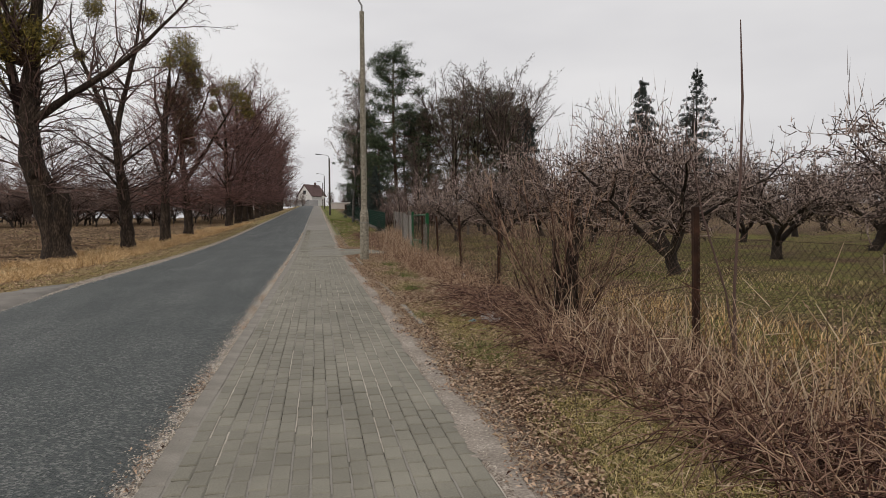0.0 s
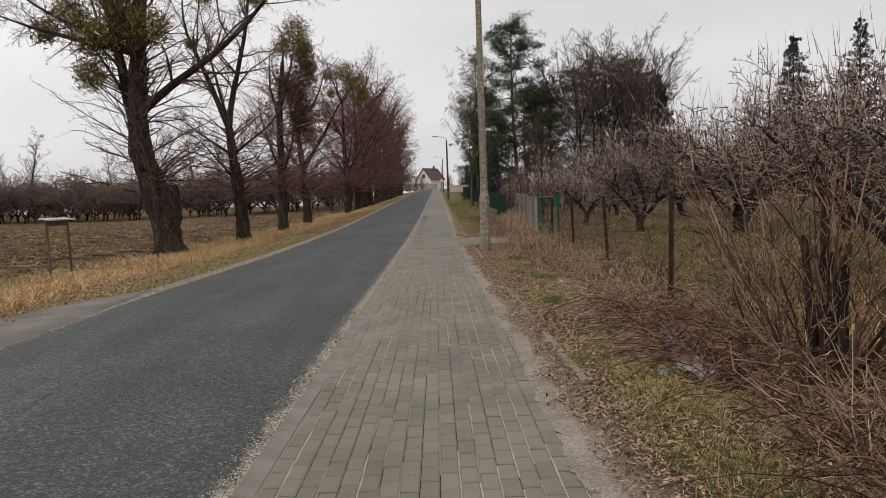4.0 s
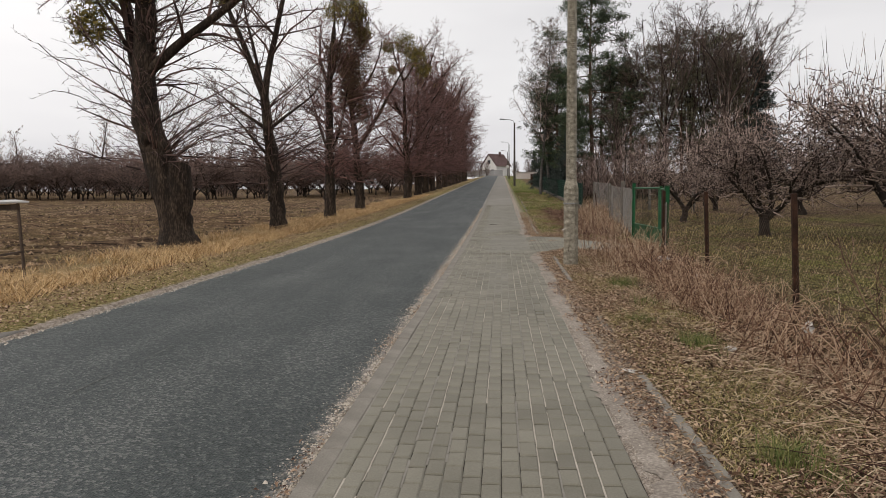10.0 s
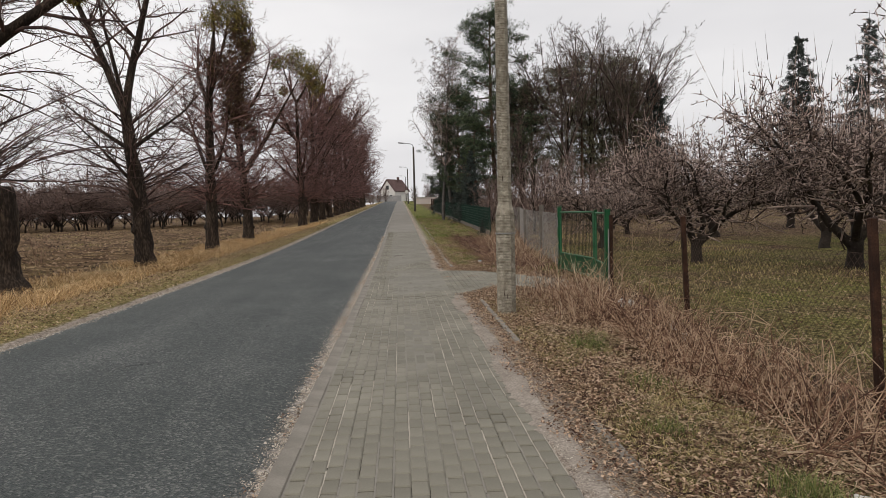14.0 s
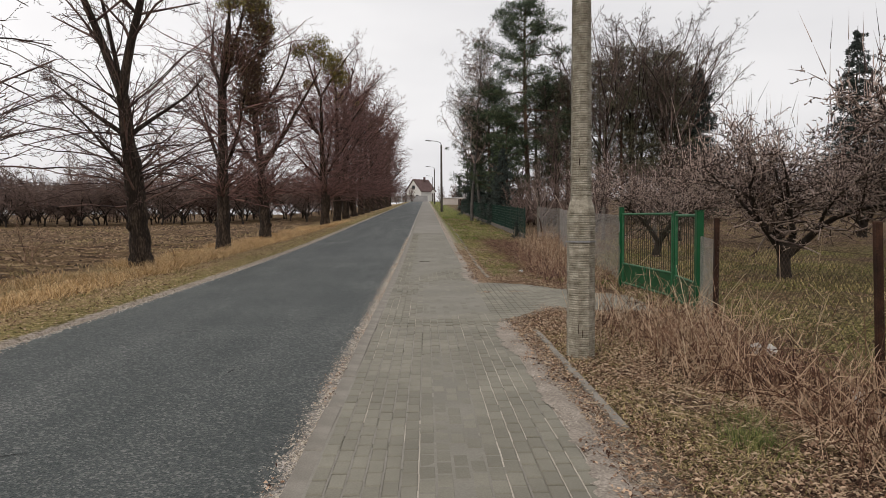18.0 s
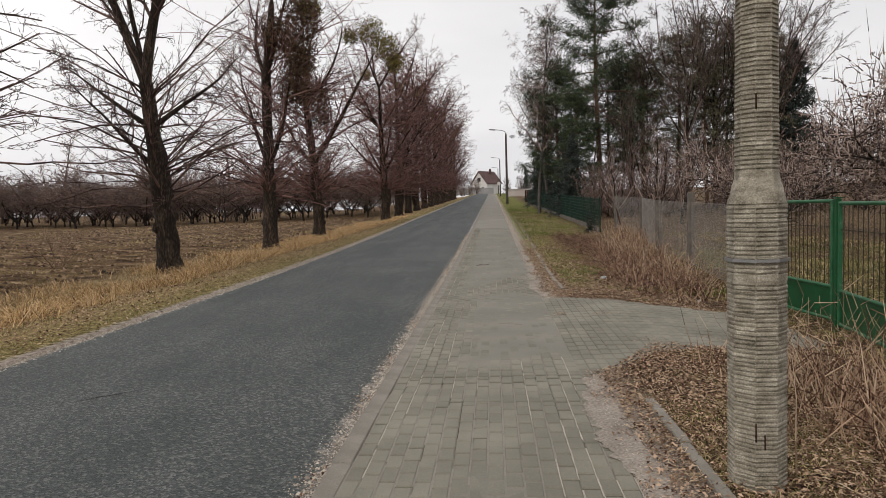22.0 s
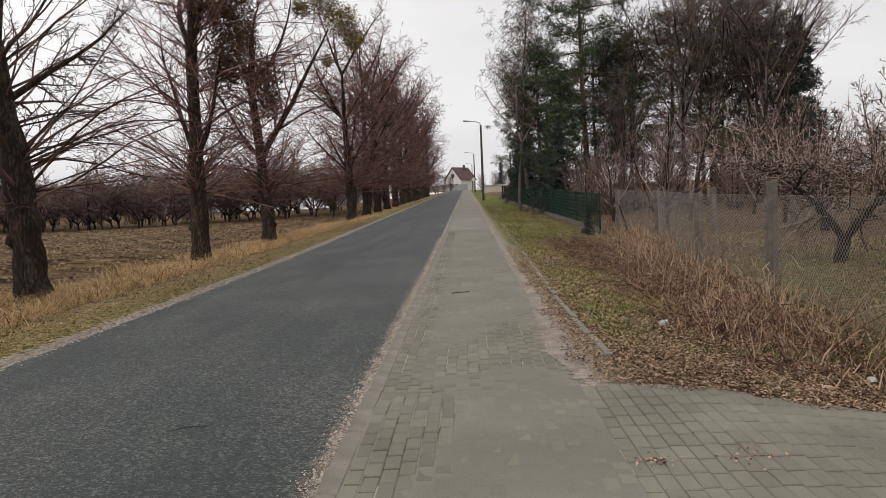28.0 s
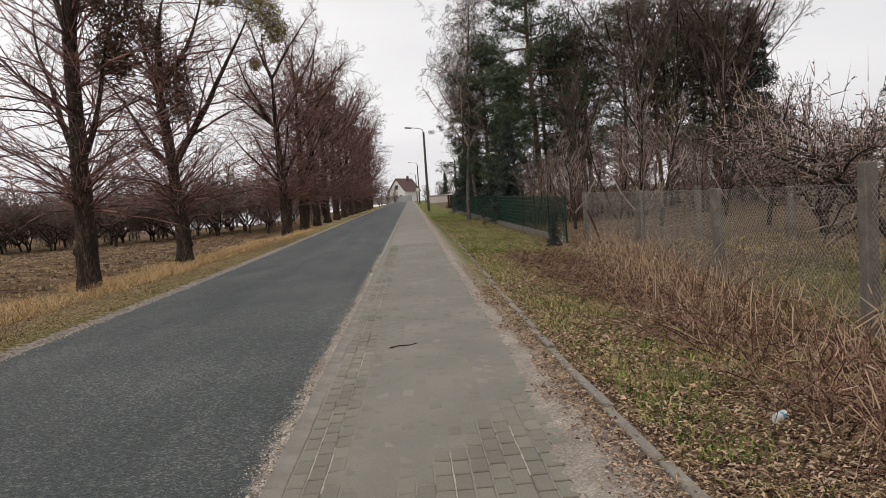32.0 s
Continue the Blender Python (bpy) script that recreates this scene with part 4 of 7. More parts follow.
def pine(seed, h, clear=0.45, width=3.0, label="tall dark green pine with bare lower trunk", mat=None, limbs=34, dense=64):
    """A Scots pine: tall trunk, crooked limbs, flat separate clouds of needles at their ends, a rounded top."""
    rng, nrng = random.Random(seed), np.random.default_rng(seed)
    t = thing("pine_tree", label, "pine tree", WOOD)
    bend = (rng.uniform(-0.5, 0.5), rng.uniform(-0.4, 0.4))
    lp = [(bend[0] * math.sin(i / 12 * 2.2), bend[1] * math.sin(i / 12 * 2.6), h * 0.97 * i / 12) for i in range(13)]
    lr = [0.2 * (1 - 0.85 * i / 12) + 0.02 for i in range(13)]
    segs, pads = [], []
    for k in range(limbs):
        fr = min(1.0, (k + rng.uniform(0, 0.8)) / limbs)
        f = min(0.985, clear + (1 - clear) * fr)
        i = min(12, int(f * 12))
        a = k * 2.4 + rng.uniform(-0.5, 0.5)
        reach = width * math.sqrt(max(0.07, 1 - ((fr - 0.3) / 0.74) ** 2)) * rng.uniform(0.5, 1.12)
        p = Vector((lp[i][0], lp[i][1], h * f - 0.25))
        d = Vector((math.cos(a), math.sin(a), rng.uniform(-0.1, 0.35) + 0.5 * max(0.0, fr - 0.7))).normalized()
        for s in range(5):
            q = p + d * reach / 5
            segs.append((*p, *q, 0.06 * (1 - s / 6), 0.06 * (1 - (s + 1) / 6)))
            d = (d + Vector((rng.gauss(0, 0.16), rng.gauss(0, 0.16), rng.gauss(0.05, 0.12)))).normalized()
            p = q
            if s > 1 or (s > 0 and fr > 0.6):
                for _ in range(3):
                    o = Vector((rng.gauss(0, 0.45), rng.gauss(0, 0.45), rng.gauss(0.1, 0.22)))
                    pads.append((p.x + o.x, p.y + o.y, p.z + o.z, rng.uniform(0.35, 0.85)))
                    segs.append((*p, *(p + o), 0.018, 0.006))
    for _ in range(22):
        f = rng.uniform(0.12, clear + 0.1)
        a = rng.uniform(0, 6.28)
        p = Vector((0, 0, h * f))
        q = p + Vector((math.cos(a), math.sin(a), rng.uniform(-0.3, 0.1))) * rng.uniform(0.6, 2.2)
        segs.append((*p, *q, 0.022, 0.006))
    part("trunk", merge_pipes("trunk", [pipe(lp, lr, 9, 0.06, rng)]), PINE_BARK, t)
    tagged(part("branchwork", tube_mesh("branchwork", segs), PINE_BARK, t), kind="stuff")
    leaf_part("crown", nrng, pads, dense, mat or NEEDLE, t, 0.16, 0.55, "", 0.22)
    return t


def spruce(seed, h, width, label, sparse=1.0, mat=None):
    """A pointed spruce: whorls of drooping branches, hung with needle tufts, ragged at the edge."""
    rng, nrng = random.Random(seed), np.random.default_rng(seed)
    t = thing("spruce_tree", label, "spruce tree")
    segs, tufts = [], []
    z = h * 0.05
    while z < h * 0.97:
        f = z / h
        reach = width * (1 - f) ** 0.9 + 0.12
        for k in range(5):
            a = rng.uniform(0, 6.28)
            rr = reach * rng.uniform(0.5, 1.15)
            p = Vector((0, 0, z + rng.uniform(-0.25, 0.25)))
            n = max(2, int(rr / 0.42))
            for s in range(n):
                d = Vector((math.cos(a), math.sin(a), 0.30 - 0.75 * (s / n)))
                q = p + d * rr / n
                segs.append((*p, *q, 0.03 * (1 - s / (n + 1)), 0.03 * (1 - (s + 1) / (n + 1))))
                p = q
                tufts.append((p.x + rng.gauss(0, 0.12), p.y + rng.gauss(0, 0.12), p.z - 0.16 + rng.gauss(0, 0.08), (0.24 + 0.16 * rng.random()) * (1.1 - 0.65 * f)))
        z += h * 0.019 / sparse * rng.uniform(0.7, 1.3)
    part("trunk", merge_pipes("trunk", [pipe([(0, 0, h * i / 8) for i in range(9)], [0.17 * (1 - i / 8.5) + 0.01 for i in range(9)], 8, 0.05, rng)]), BARK_DARK, t)
    tagged(part("branchwork", tube_mesh("branchwork", segs), BARK_DARK, t), kind="stuff")
    leaf_part("crown", nrng, tufts, 32, mat or NEEDLE_BLUE, t, 0.17, 1.0, "", 0.26)
    return t


def put(t, x, y, rz=0.0, s=1.0, dz=0.0):
    t.matrix_world = pose(x, y, float(ground_z(x, y)) - 0.03 + dz, 0, 0, rz) @ Matrix.Diagonal((s, s, s, 1))
    return t


def again(t, x, y, rz=0.0, s=1.0):
    c = copy_thing(t, pose(x, y, float(ground_z(x, y)) - 0.03, 0, 0, rz))
    c.scale = (s, s, s)
    return c


put(pine(31, 17.4, 0.30, 4.3, limbs=40), 9.2, 66, 0)
P2 = put(pine(32, 14.0, 0.26, 3.2, "dark green pine with foliage low on its trunk"), 6.4, 69.5, 30, 0.82)
P3 = put(pine(36, 14.6, 0.22, 3.8, "dense dark olive pine among bare trees", NEEDLE_OLIVE, 44, 34), 18.6, 69, 0)
for x, y, rz, s in ((12.0, 70, 60, 0.84), (7.2, 63, 300, 0.62), (5.6, 79, 100, 0.7)):
    again(P2, x, y, rz, s)
for x, y, rz, s in ((21.4, 70.5, 150, 0.98), (15.2, 69, 240, 0.92), (12.9, 68, 20, 0.80), (16.9, 66.5, 100, 0.74), (20.4, 66.5, 320, 0.80), (22.8, 71.5, 200, 0.84), (10.8, 71, 60, 0.80)):
    again(P3, x, y, rz, s)
S1 = put(spruce(41, 12.4, 3.3, "dark spruce at the edge of the wood"), 23.2, 67.0)
again(S1, 6.4, 61, 40, 0.46)
again(S1, 6.4, 66, 15, 0.5)
again(S1, 6.0, 78, 150, 0.62)
again(S1, 6.5, 90, 200, 0.5)
again(S1, 5.25, 44.9, 70, 0.085)
again(S1, 10.5, 206, 10, 0.62)
put(spruce(42, 16.4, 4.8, "dark pointed spruce behind the orchard", 1.0), 38.2, 70)
put(spruce(43, 18.4, 5.0, "tall thin-crowned spruce behind the orchard", 0.62), 45.4, 70.5)
BIRCH = put(bare_tree(51, 15.6, TWIG_GREY, BIRCH_BARK, "birch_tree", "slender bare birch with hanging grey twigs", "birch tree", WOOD, r=0.13, spread=0.5, first=0.3, params=dict(rmin=0.014, nseg=(6, 5, 5, 4), kids=(9, 10, 8, 0), ang=(42, 40, 50, 45), ratio=(0.5, 0.5, 0.75, 0.6), up=(0.05, 0.03, -0.10, -0.28), rr=(0.35, 0.4, 0.5, 0.6))), 4.6, 68)
again(BIRCH, 6.0, 74, 90, 1.0)
OAK = put(wood_tree(52, 18.0, 11), 15.0, 65)
OAK2 = put(wood_tree(56, 17.0, 11), 19.6, 64)
for k, (x, y, rz, s) in enumerate(((11.8, 68, 80, 0.82), (17.6, 67, 120, 0.98), (21.8, 66, 60, 0.92), (13.4, 72, 70, 0.92), (19.6, 71, 15, 1.0), (22.6, 70, 130, 0.95), (10.4, 62, 330, 0.55))):
    again(OAK if k % 2 else OAK2, x, y, rz, s)
PALE = put(bare_tree(53, 4.6, TWIG_GREY, APPLE_BARK, "fruit_tree", "bare pale-twigged fruit tree behind the wire fence", "fruit tree", "", r=0.07, spread=0.5, first=0.12, params=dict(wob=(0.05, 0.08, 0.12, 0.15), up=(0.05, 0.05, 0.05, 0.05), kids=(6, 5, 3, 0))), 8.3, 45.5)
again(PALE, 10.5, 50, 100, 1.1)
again(PALE, 7.6, 52, 200, 0.95)
again(PALE, 13.2, 47, 30, 1.05)
again(PALE, 14.5, 53, 60, 1.1)
# undergrowth takes the twig colour with haze mixed in
UNDER = put(bare_tree(54, 3.4, HAZED_TWIG, BARK_DARK, "shrub", "tangled bare undergrowth shrub below the wood", "shrub", "undergrowth of the wood", trunks=5, r=0.022, spread=0.6, first=0.05, params=dict(kids=(6, 3, 2, 0), rmin=0.011)), 9, 58)
for i in range(18):
    again(UNDER, 7.2 + (i * 1.37) % 18, 57 + (i * 3.1) % 9, i * 50, 0.9 + (i % 5) * 0.16)


# ---- orchard ----
def apple_tree(seed, h=3.0, detail=2, lift=0.0, tall=0.3):
    """Gnarled apple tree: short trunk, low crooked limbs, a wide tangled crown, upright water shoots."""
    rng = random.Random(seed)
    t = thing("apple_tree", "gnarled bare apple tree with low spreading crown", "apple tree", "apple trees of the orchard")
    pipes, segs = [], []
    top = (rng.gauss(0, 0.08), rng.gauss(0, 0.08), 0.55)
    pipes.append(pipe([(0, 0, -0.05), (0.02, 0, 0.12), (top[0] * 0.6, top[1] * 0.6, 0.32), (top[0], top[1], 0.62)], [0.19 * (0.45 if detail == 0 else 1.0), 0.155 * (0.45 if detail == 0 else 1.0), 0.14 * (0.45 if detail == 0 else 1.0), 0.14 * (0.45 if detail == 0 else 1.0)], 10, 0.08, rng))
    n = 4
    thin = (0.017, 0.0125, 0.0105)[detail]
    stout = (0.5, 1.0, 1.0)[detail]
    kids = ((0, 4, 2, 0), (0, 5, 3, 0), (0, 4, 2.6, 0))[detail]
    P = dict(nseg=(5, 4, 3, 2), wob=(0.2, 0.30, 0.34, 0.38), up=(0.03, 0.02, 0.04, 0.08), taper=0.6, rmin=thin, bare=(0.1, 0.1, 0, 0), kids=kids, ang=(48, 52, 52, 48), ratio=(0.5, 0.5, 0.5, 0.4), rr=(0.5, 0.55, 0.6, 0.6))
    twigs = (2, 3, 4)[detail]

    def limb(p, d, r0, length, steps, forks):
        lp, lr = [tuple(p)], [r0]
        for i in range(steps):
            f = (i + 1) / steps
            d = (d + Vector((rng.gauss(0, 0.2), rng.gauss(0, 0.2), 0.12 + lift - 0.32 * f))).normalized()
            d.z = max(d.z, -0.06)
            p = p + d * length / steps
            lp.append(tuple(p))
            lr.append(r0 * (1 - 0.8 * f))
            if forks and i in (2, 4):
                c = d.copy()
                c.rotate(Matrix.Rotation(rng.choice((-1, 1)) * rng.uniform(0.6, 1.1), 3, "Z"))
                c.z = rng.uniform(0.2, 0.6)
                limb(p.copy(), c.normalized(), lr[-1] * 0.75, length * (1 - f) * rng.uniform(0.9, 1.25) + 0.4, 5, False)
            if p.z > 0.95:
                for _ in range(twigs):
                    ax = d.orthogonal().normalized()
                    ax.rotate(Matrix.Rotation(rng.uniform(0, 6.28), 3, d))
                    c = d.copy()
                    c.rotate(Matrix.Rotation(math.radians(rng.gauss(62, 14)), 3, ax))
                    c.z = abs(c.z) * 0.6 - 0.12
                    grow(rng, p.copy(), c.normalized(), rng.uniform(0.7, 1.5), max(lr[-1] * 0.42, 0.013), 1, P, segs)
                for _ in range((0, 2, 5)[detail] if f > 0.4 else 0):
                    q = p + Vector((rng.gauss(0, 0.25), rng.gauss(0, 0.25), 0.02))
                    dd = Vector((rng.gauss(0, 0.16), rng.gauss(0, 0.16), 1)).normalized()
                    ll = rng.uniform(0.9, 1.75) if detail == 2 and rng.random() < tall else rng.uniform(0.3, 0.9)
                    for s in range(3):
                        e = q + dd * ll / 3
                        segs.append((*q, *e, thin * (1.1 - s / 4), thin * (1.1 - (s + 1) / 4)))
                        dd = (dd + Vector((rng.gauss(0, 0.05), rng.gauss(0, 0.05), 0))).normalized()
                        q = e
        pipes.append(pipe(lp, lr, 7, 0.08, rng))

    for k in range(n):
        a = 2 * math.pi * k / n + rng.uniform(-0.4, 0.4)
        limb(Vector(top) - UP * rng.uniform(0, 0.2), Vector((math.cos(a), math.sin(a), rng.uniform(0.75, 1.25))).normalized(), 0.092 * stout, h * rng.uniform(0.8, 1.0), 8, True)
    part("trunk", merge_pipes("trunk", pipes), APPLE_BARK, t)
    # far orchard crowns get the haze-paled twig colour
    part("crown", tube_mesh("crown", segs, limit=0.035, tip=thin * (1.12 if detail == 2 else 1.05)), TWIG_GREY if detail else HAZED_TWIG, t, "tangled bare twigs with upright shoots")
    return t


APPLES = [apple_tree(61, 3.3, 2, 0.10, 0.5), apple_tree(62), apple_tree(63), apple_tree(64, 3.3, 2, 0.09, 0.4), apple_tree(65, 3.1, 1), apple_tree(68, 3.2, 1)]
spots = [(10.2, 12.9), (12.4, 25.0), (9.6, 28.0), (8.9, 35.2), (16.6, 17.4), (16.2, 24.6), (12.6, 43.0), (10.6, 5.0), (15.8, 31.5), (15.4, 39), (16.8, 9.5), (23, 20), (22.6, 28), (22, 36), (23.4, 12), (30, 25), (29.5, 33), (30.5, 17), (29, 42), (37, 30), (36.5, 39), (37.5, 22), (22, 44), (45, 35), (44, 27), (17, 2), (23.5, 4.5), (30, 10), (37.5, 14), (37, 6), (44, 19), (44, 11), (51, 25), (51, 16), (30.4, 2.5)]
for i, (x, y) in enumerate(spots):
    if i < 6:
        put(APPLES[(0, 3, 1, 2, 4, 5)[i]], x, y, i * 63, (1.13, 1.36, 1.1, 0.92, 1.2, 1.2)[i])
    else:
        again(APPLES[i % 4] if i < 9 else APPLES[4 + i % 2], x, y, i * 71, 0.9 if i == 7 else 0.85 if i == 6 else 1.18 + 0.07 * (i % 4))

# low orchard beyond the field, and far woods
FAR = [apple_tree(66, 3.6, 0), apple_tree(67, 3.8, 0), apple_tree(69, 3.7, 0)]
count = 0
for row in range(3):
    for k in range(50):
        x = -13.0 - k * 2.2 - (row % 2) * 1.35
        y = 92 + row * 5.5 - 0.12 * (-x) + 2.0 * math.sin(k * 1.7 + row)
        if count < 3:
            put(FAR[count], x, y, k * 50, 1.4)
        else:
            again(FAR[count % 3], x, y, k * 50 + row * 20, 1.34 + 0.09 * (k % 4))
        count += 1
FARTREE = put(bare_tree(55, 13.0, TWIG_GREY, BARK_DARK, "tree", "hazy bare tree far beyond the field", "tree", "far trees beyond the field", r=0.2, params=dict(rmin=0.05, kids=(6, 4, 2, 0), nseg=(4, 3, 2, 2))), -60, 190)
for i in range(30):
    x = -22 - i * 6.3
    again(FARTREE, x, 185 + 34 * math.sin(i * 2.1), i * 40, 0.95 + 0.10 * (i % 6))
MIDTREE = put(bare_tree(57, 8.0, HAZED_TWIG, BARK_DARK, "tree", "hazy brown bare tree behind the far orchard", "tree", "trees behind the far orchard", r=0.08, spread=0.6, first=0.15, params=dict(rmin=0.015, kids=(6, 6, 4, 0), nseg=(4, 3, 3, 2))), -18, 128)
for i in range(44):
    again(MIDTREE, -14 - i * 2.7 - (i * 7 % 5) * 0.5, 118 + 15 * math.sin(i * 2.3) - 0.10 * i, i * 47, (0.85 if i < 15 else 0.55) + 0.12 * ((i * 7) % 5))
HEDGE = put(bare_tree(58, 3.6, HAZED_TWIG, BARK_DARK, "shrub", "brown bare hedge shrub behind the far orchard", "shrub", "hedge behind the far orchard", trunks=5, r=0.025, spread=0.6, first=0.05, params=dict(kids=(6, 2, 2, 0), nseg=(3, 2, 2, 2), rmin=0.018)), -11, 112)
for i in range(66):
    again(HEDGE, -11 - i * 1.75, 112 + 5 * math.sin(i * 1.7) - 0.06 * i, i * 33, 1.25 + 0.12 * (i % 4))
for i in range(14):
    again(HEDGE, -3.5 - i * 2.6, 232 + 5 * math.sin(i * 2.2), i * 57, 1.3 + 0.2 * (i % 3))
for i in range(7):
    again(HEDGE, 5.0 + i * 3.2, 186 + 4 * math.sin(i * 1.8), i * 49, 1.2 + 0.2 * (i % 3))
for i in range(14):
    again(S1, -90 - i * 4.5, 250 + (i * 13) % 30, i * 40, 0.8 + 0.1 * (i % 3))
for i in range(10):
    again(FARTREE, 34 + i * 7, 120 + 14 * math.sin(i * 1.9), i * 70, 0.85 + 0.06 * (i % 4))


# ---- poles and fences ----
def ribbed_pole(x, y):
    """Octagonal cast concrete pole with horizontal ribs and a thick foot."""
    t = thing("street_lamp", "grey ribbed octagonal concrete pole with a lamp arm", "street lamp", "street lamps", (x, y, float(ground_z(x, y)) - 0.1))
    rings = []
    z, k = 0.0, 0
    while z < 8.15:
        def rad(h):
            if h < 1.62:
                return 0.143
            if h < 1.77:
                return 0.143 - (h - 1.62) / 0.15 * 0.037
            return 0.106 - (h - 1.77) * 0.0052
        smooth_zone = 1.62 <= z <= 1.77 or 1.20 <= z <= 1.24
        pitch = 0.024 if z < 4.2 else 0.036
        if smooth_zone:
            rings += [(z, rad(z)), (z + 0.02, rad(z + 0.02))]
            z += 0.04
        else:
            rings += [(z, rad(z)), (z + pitch * 0.44, rad(z)), (z + pitch * 0.6, rad(z) - 0.008), (z + pitch * 0.88, rad(z) - 0.008)]
            z += pitch
    rng = random.Random(5)
    verts, faces = [], []
    for h, r in rings:
        for j in range(8):
            for turn in (-3.2, 0.0, 3.2):
                a = math.radians(22.5 + 45 * j + turn)
                worn = rng.uniform(-0.022, 0.018) if turn else rng.uniform(-0.03, 0.004)
                full = max(r, rad(h) - 0.001) if turn == 0 else r
                q = full * (1 + worn) / math.cos(math.radians(22.5 - abs(turn))) * 0.97
                verts.append((q * math.cos(a), q * math.sin(a), h))
    for i in range(len(rings) - 1):
        for j in range(24):
            a, b = i * 24 + j, i * 24 + (j + 1) % 24
            faces.append((a, b, b + 24, a + 24))
    part("pole", mesh_of("pole", verts, [faces]), POLE_CONCRETE, t)
    part("pole_top", mesh_of("pole_top", verts[-24:], [np.array([list(range(24))])]), POLE_CONCRETE, t)
    bm = bmesh.new()
    rings = [[bm.verts.new((r * math.cos(math.radians(45 * j + 22.5)), r * math.sin(math.radians(45 * j + 22.5)), z)) for j in range(8)] for r, z in ((0.154, 1.318), (0.162, 1.318), (0.162, 1.334), (0.154, 1.334))]
    for k in range(4):
        for j in range(8):
            bm.faces.new((rings[k][j], rings[k][(j + 1) % 8], rings[(k + 1) % 4][(j + 1) % 8], rings[(k + 1) % 4][j]))
    part("steel_band", bm, GREY_METAL, t, "thin grey steel band round the pole")
    for dx, dy, z0, hh in ((-0.055, -0.136, 0.42, 0.10), (-0.01, -0.139, 0.37, 0.08), (-0.04, -0.101, 2.15, 0.08)):
        part("rebar", box(bmesh.new(), dx, dy, z0, 0.007, 0.010, hh, 0.002), RUST, t, "rusty reinforcement bar showing through broken concrete")
    arm = [(0, 0, 7.9), (0, 0, 8.35), (-0.12, -0.02, 8.55), (-0.5, -0.05, 8.68), (-1.25, -0.1, 8.78)]
    part("lamp_arm", merge_pipes("lamp_arm", [pipe(arm, [0.03] * 5, 8)]), GREY_METAL, t)
    bm = bmesh.new()
    box(bm, -1.5, -0.12, 8.79, 0.6, 0.2, 0.11, 0.04, Matrix.Rotation(radians(5), 4, "Y"))
    part("lamp_head", bm, GREY_METAL, t, "grey lamp housing")
    return t


ribbed_pole(2.43, 18.72)


def plain_lamp(x, y, h, arm=True, name="street_lamp", label="dark slender street lamp with an arm over the road"):
    t = thing(name, label, "street lamp" if arm else "pole", "street lamps" if arm else "", (x, y, float(ground_z(x, y)) - 0.05))
    part("pole", merge_pipes("pole", [pipe([(0, 0, h * i / 6) for i in range(7)], [0.15 - 0.008 * i for i in range(7)], 10)]), DARK_POLE, t)
    if arm:
        part("lamp_arm", merge_pipes("lamp_arm", [pipe([(0, 0, h - 0.1), (-0.1, 0, h + 0.25), (-0.5, 0, h + 0.4), (-1.3, 0, h + 0.5)], [0.04] * 4, 8)]), GREY_METAL, t)
        bm = bmesh.new()
        box(bm, -1.55, 0, h + 0.5, 0.75, 0.26, 0.14, 0.05, Matrix.Rotation(radians(5), 4, "Y"))
        part("lamp_head", bm, GREY_METAL, t)
    return t


plain_lamp(2.75, 94.5, 8.2)
plain_lamp(2.8, 164, 8.0)
plain_lamp(2.9, 222, 7.6)
plain_lamp(7.5, 120, 6.5, False, "utility_pole", "plain dark utility pole beside a yard")


def chain_link(name, a, b, height, pitch, mat, parent, lift=0.04, wire=0.0019):
    """Chain-link mesh between two points of the ground, out of slanting wires and two tension wires."""
    a, b = Vector(a), Vector(b)
    run = b - a
    length = run.length
    along = run / length
    segs = []
    n = int((length + height) / pitch)
    for k in range(n):
        s = k * pitch - height
        for up in (1, -1):
            s0, z0, s1, z1 = (s, 0, s + height, height) if up == 1 else (s + height, 0, s, height)
            if s0 > s1:
                s0, z0, s1, z1 = s1, z1, s0, z0
            if s0 < 0:
                z0 += (z1 - z0) * (0 - s0) / (s1 - s0)
                s0 = 0
            if s1 > length:
                z1 = z0 + (z1 - z0) * (length - s0) / (s1 - s0)
                s1 = length
            if s1 - s0 > 0.01:
                p, q = a + along * s0 + UP * (z0 + lift), a + along * s1 + UP * (z1 + lift)
                segs.append((*p, *q, wire, wire))
    for z in (0.0, height):
        p, q = a + UP * (z + lift), b + UP * (z + lift)
        segs.append((*p, *q, 0.0022, 0.0022))
    return part(name, tube_mesh(name, segs), mat, parent)


def gpt(x, y):
    return Vector((x, y, float(ground_z(x, y))))


# rusty orchard fence
rusty = thing("wire_fence", "rusty chain-link orchard fence on brown steel posts", "fence")
rposts = [(4.45, -9.0), (4.40, -5.3), (4.40, -1.5), (4.40, 2.2), (4.42, 5.5), (4.45, 9.4), (4.54, 13.5), (4.60, 17.2), (4.62, 20.45)]
for i, (x, y) in enumerate(rposts):
    bm = bmesh.new()
    box(bm, x, y, float(ground_z(x, y)) + 0.74, 0.06, 0.06, 1.72, 0.008, Matrix.Rotation(radians((-3, 1, 2, -1, 2.5, 1, -3, -2.5, 0)[i]), 4, "Y"))
    part("post", bm, RUST, rusty)
for p, q in zip(rposts[:-1], rposts[1:]):
    chain_link("wire_mesh", gpt(*p), gpt(*q), 1.25, 0.075, WIRE_RUST, rusty, 0.06, 0.0019)

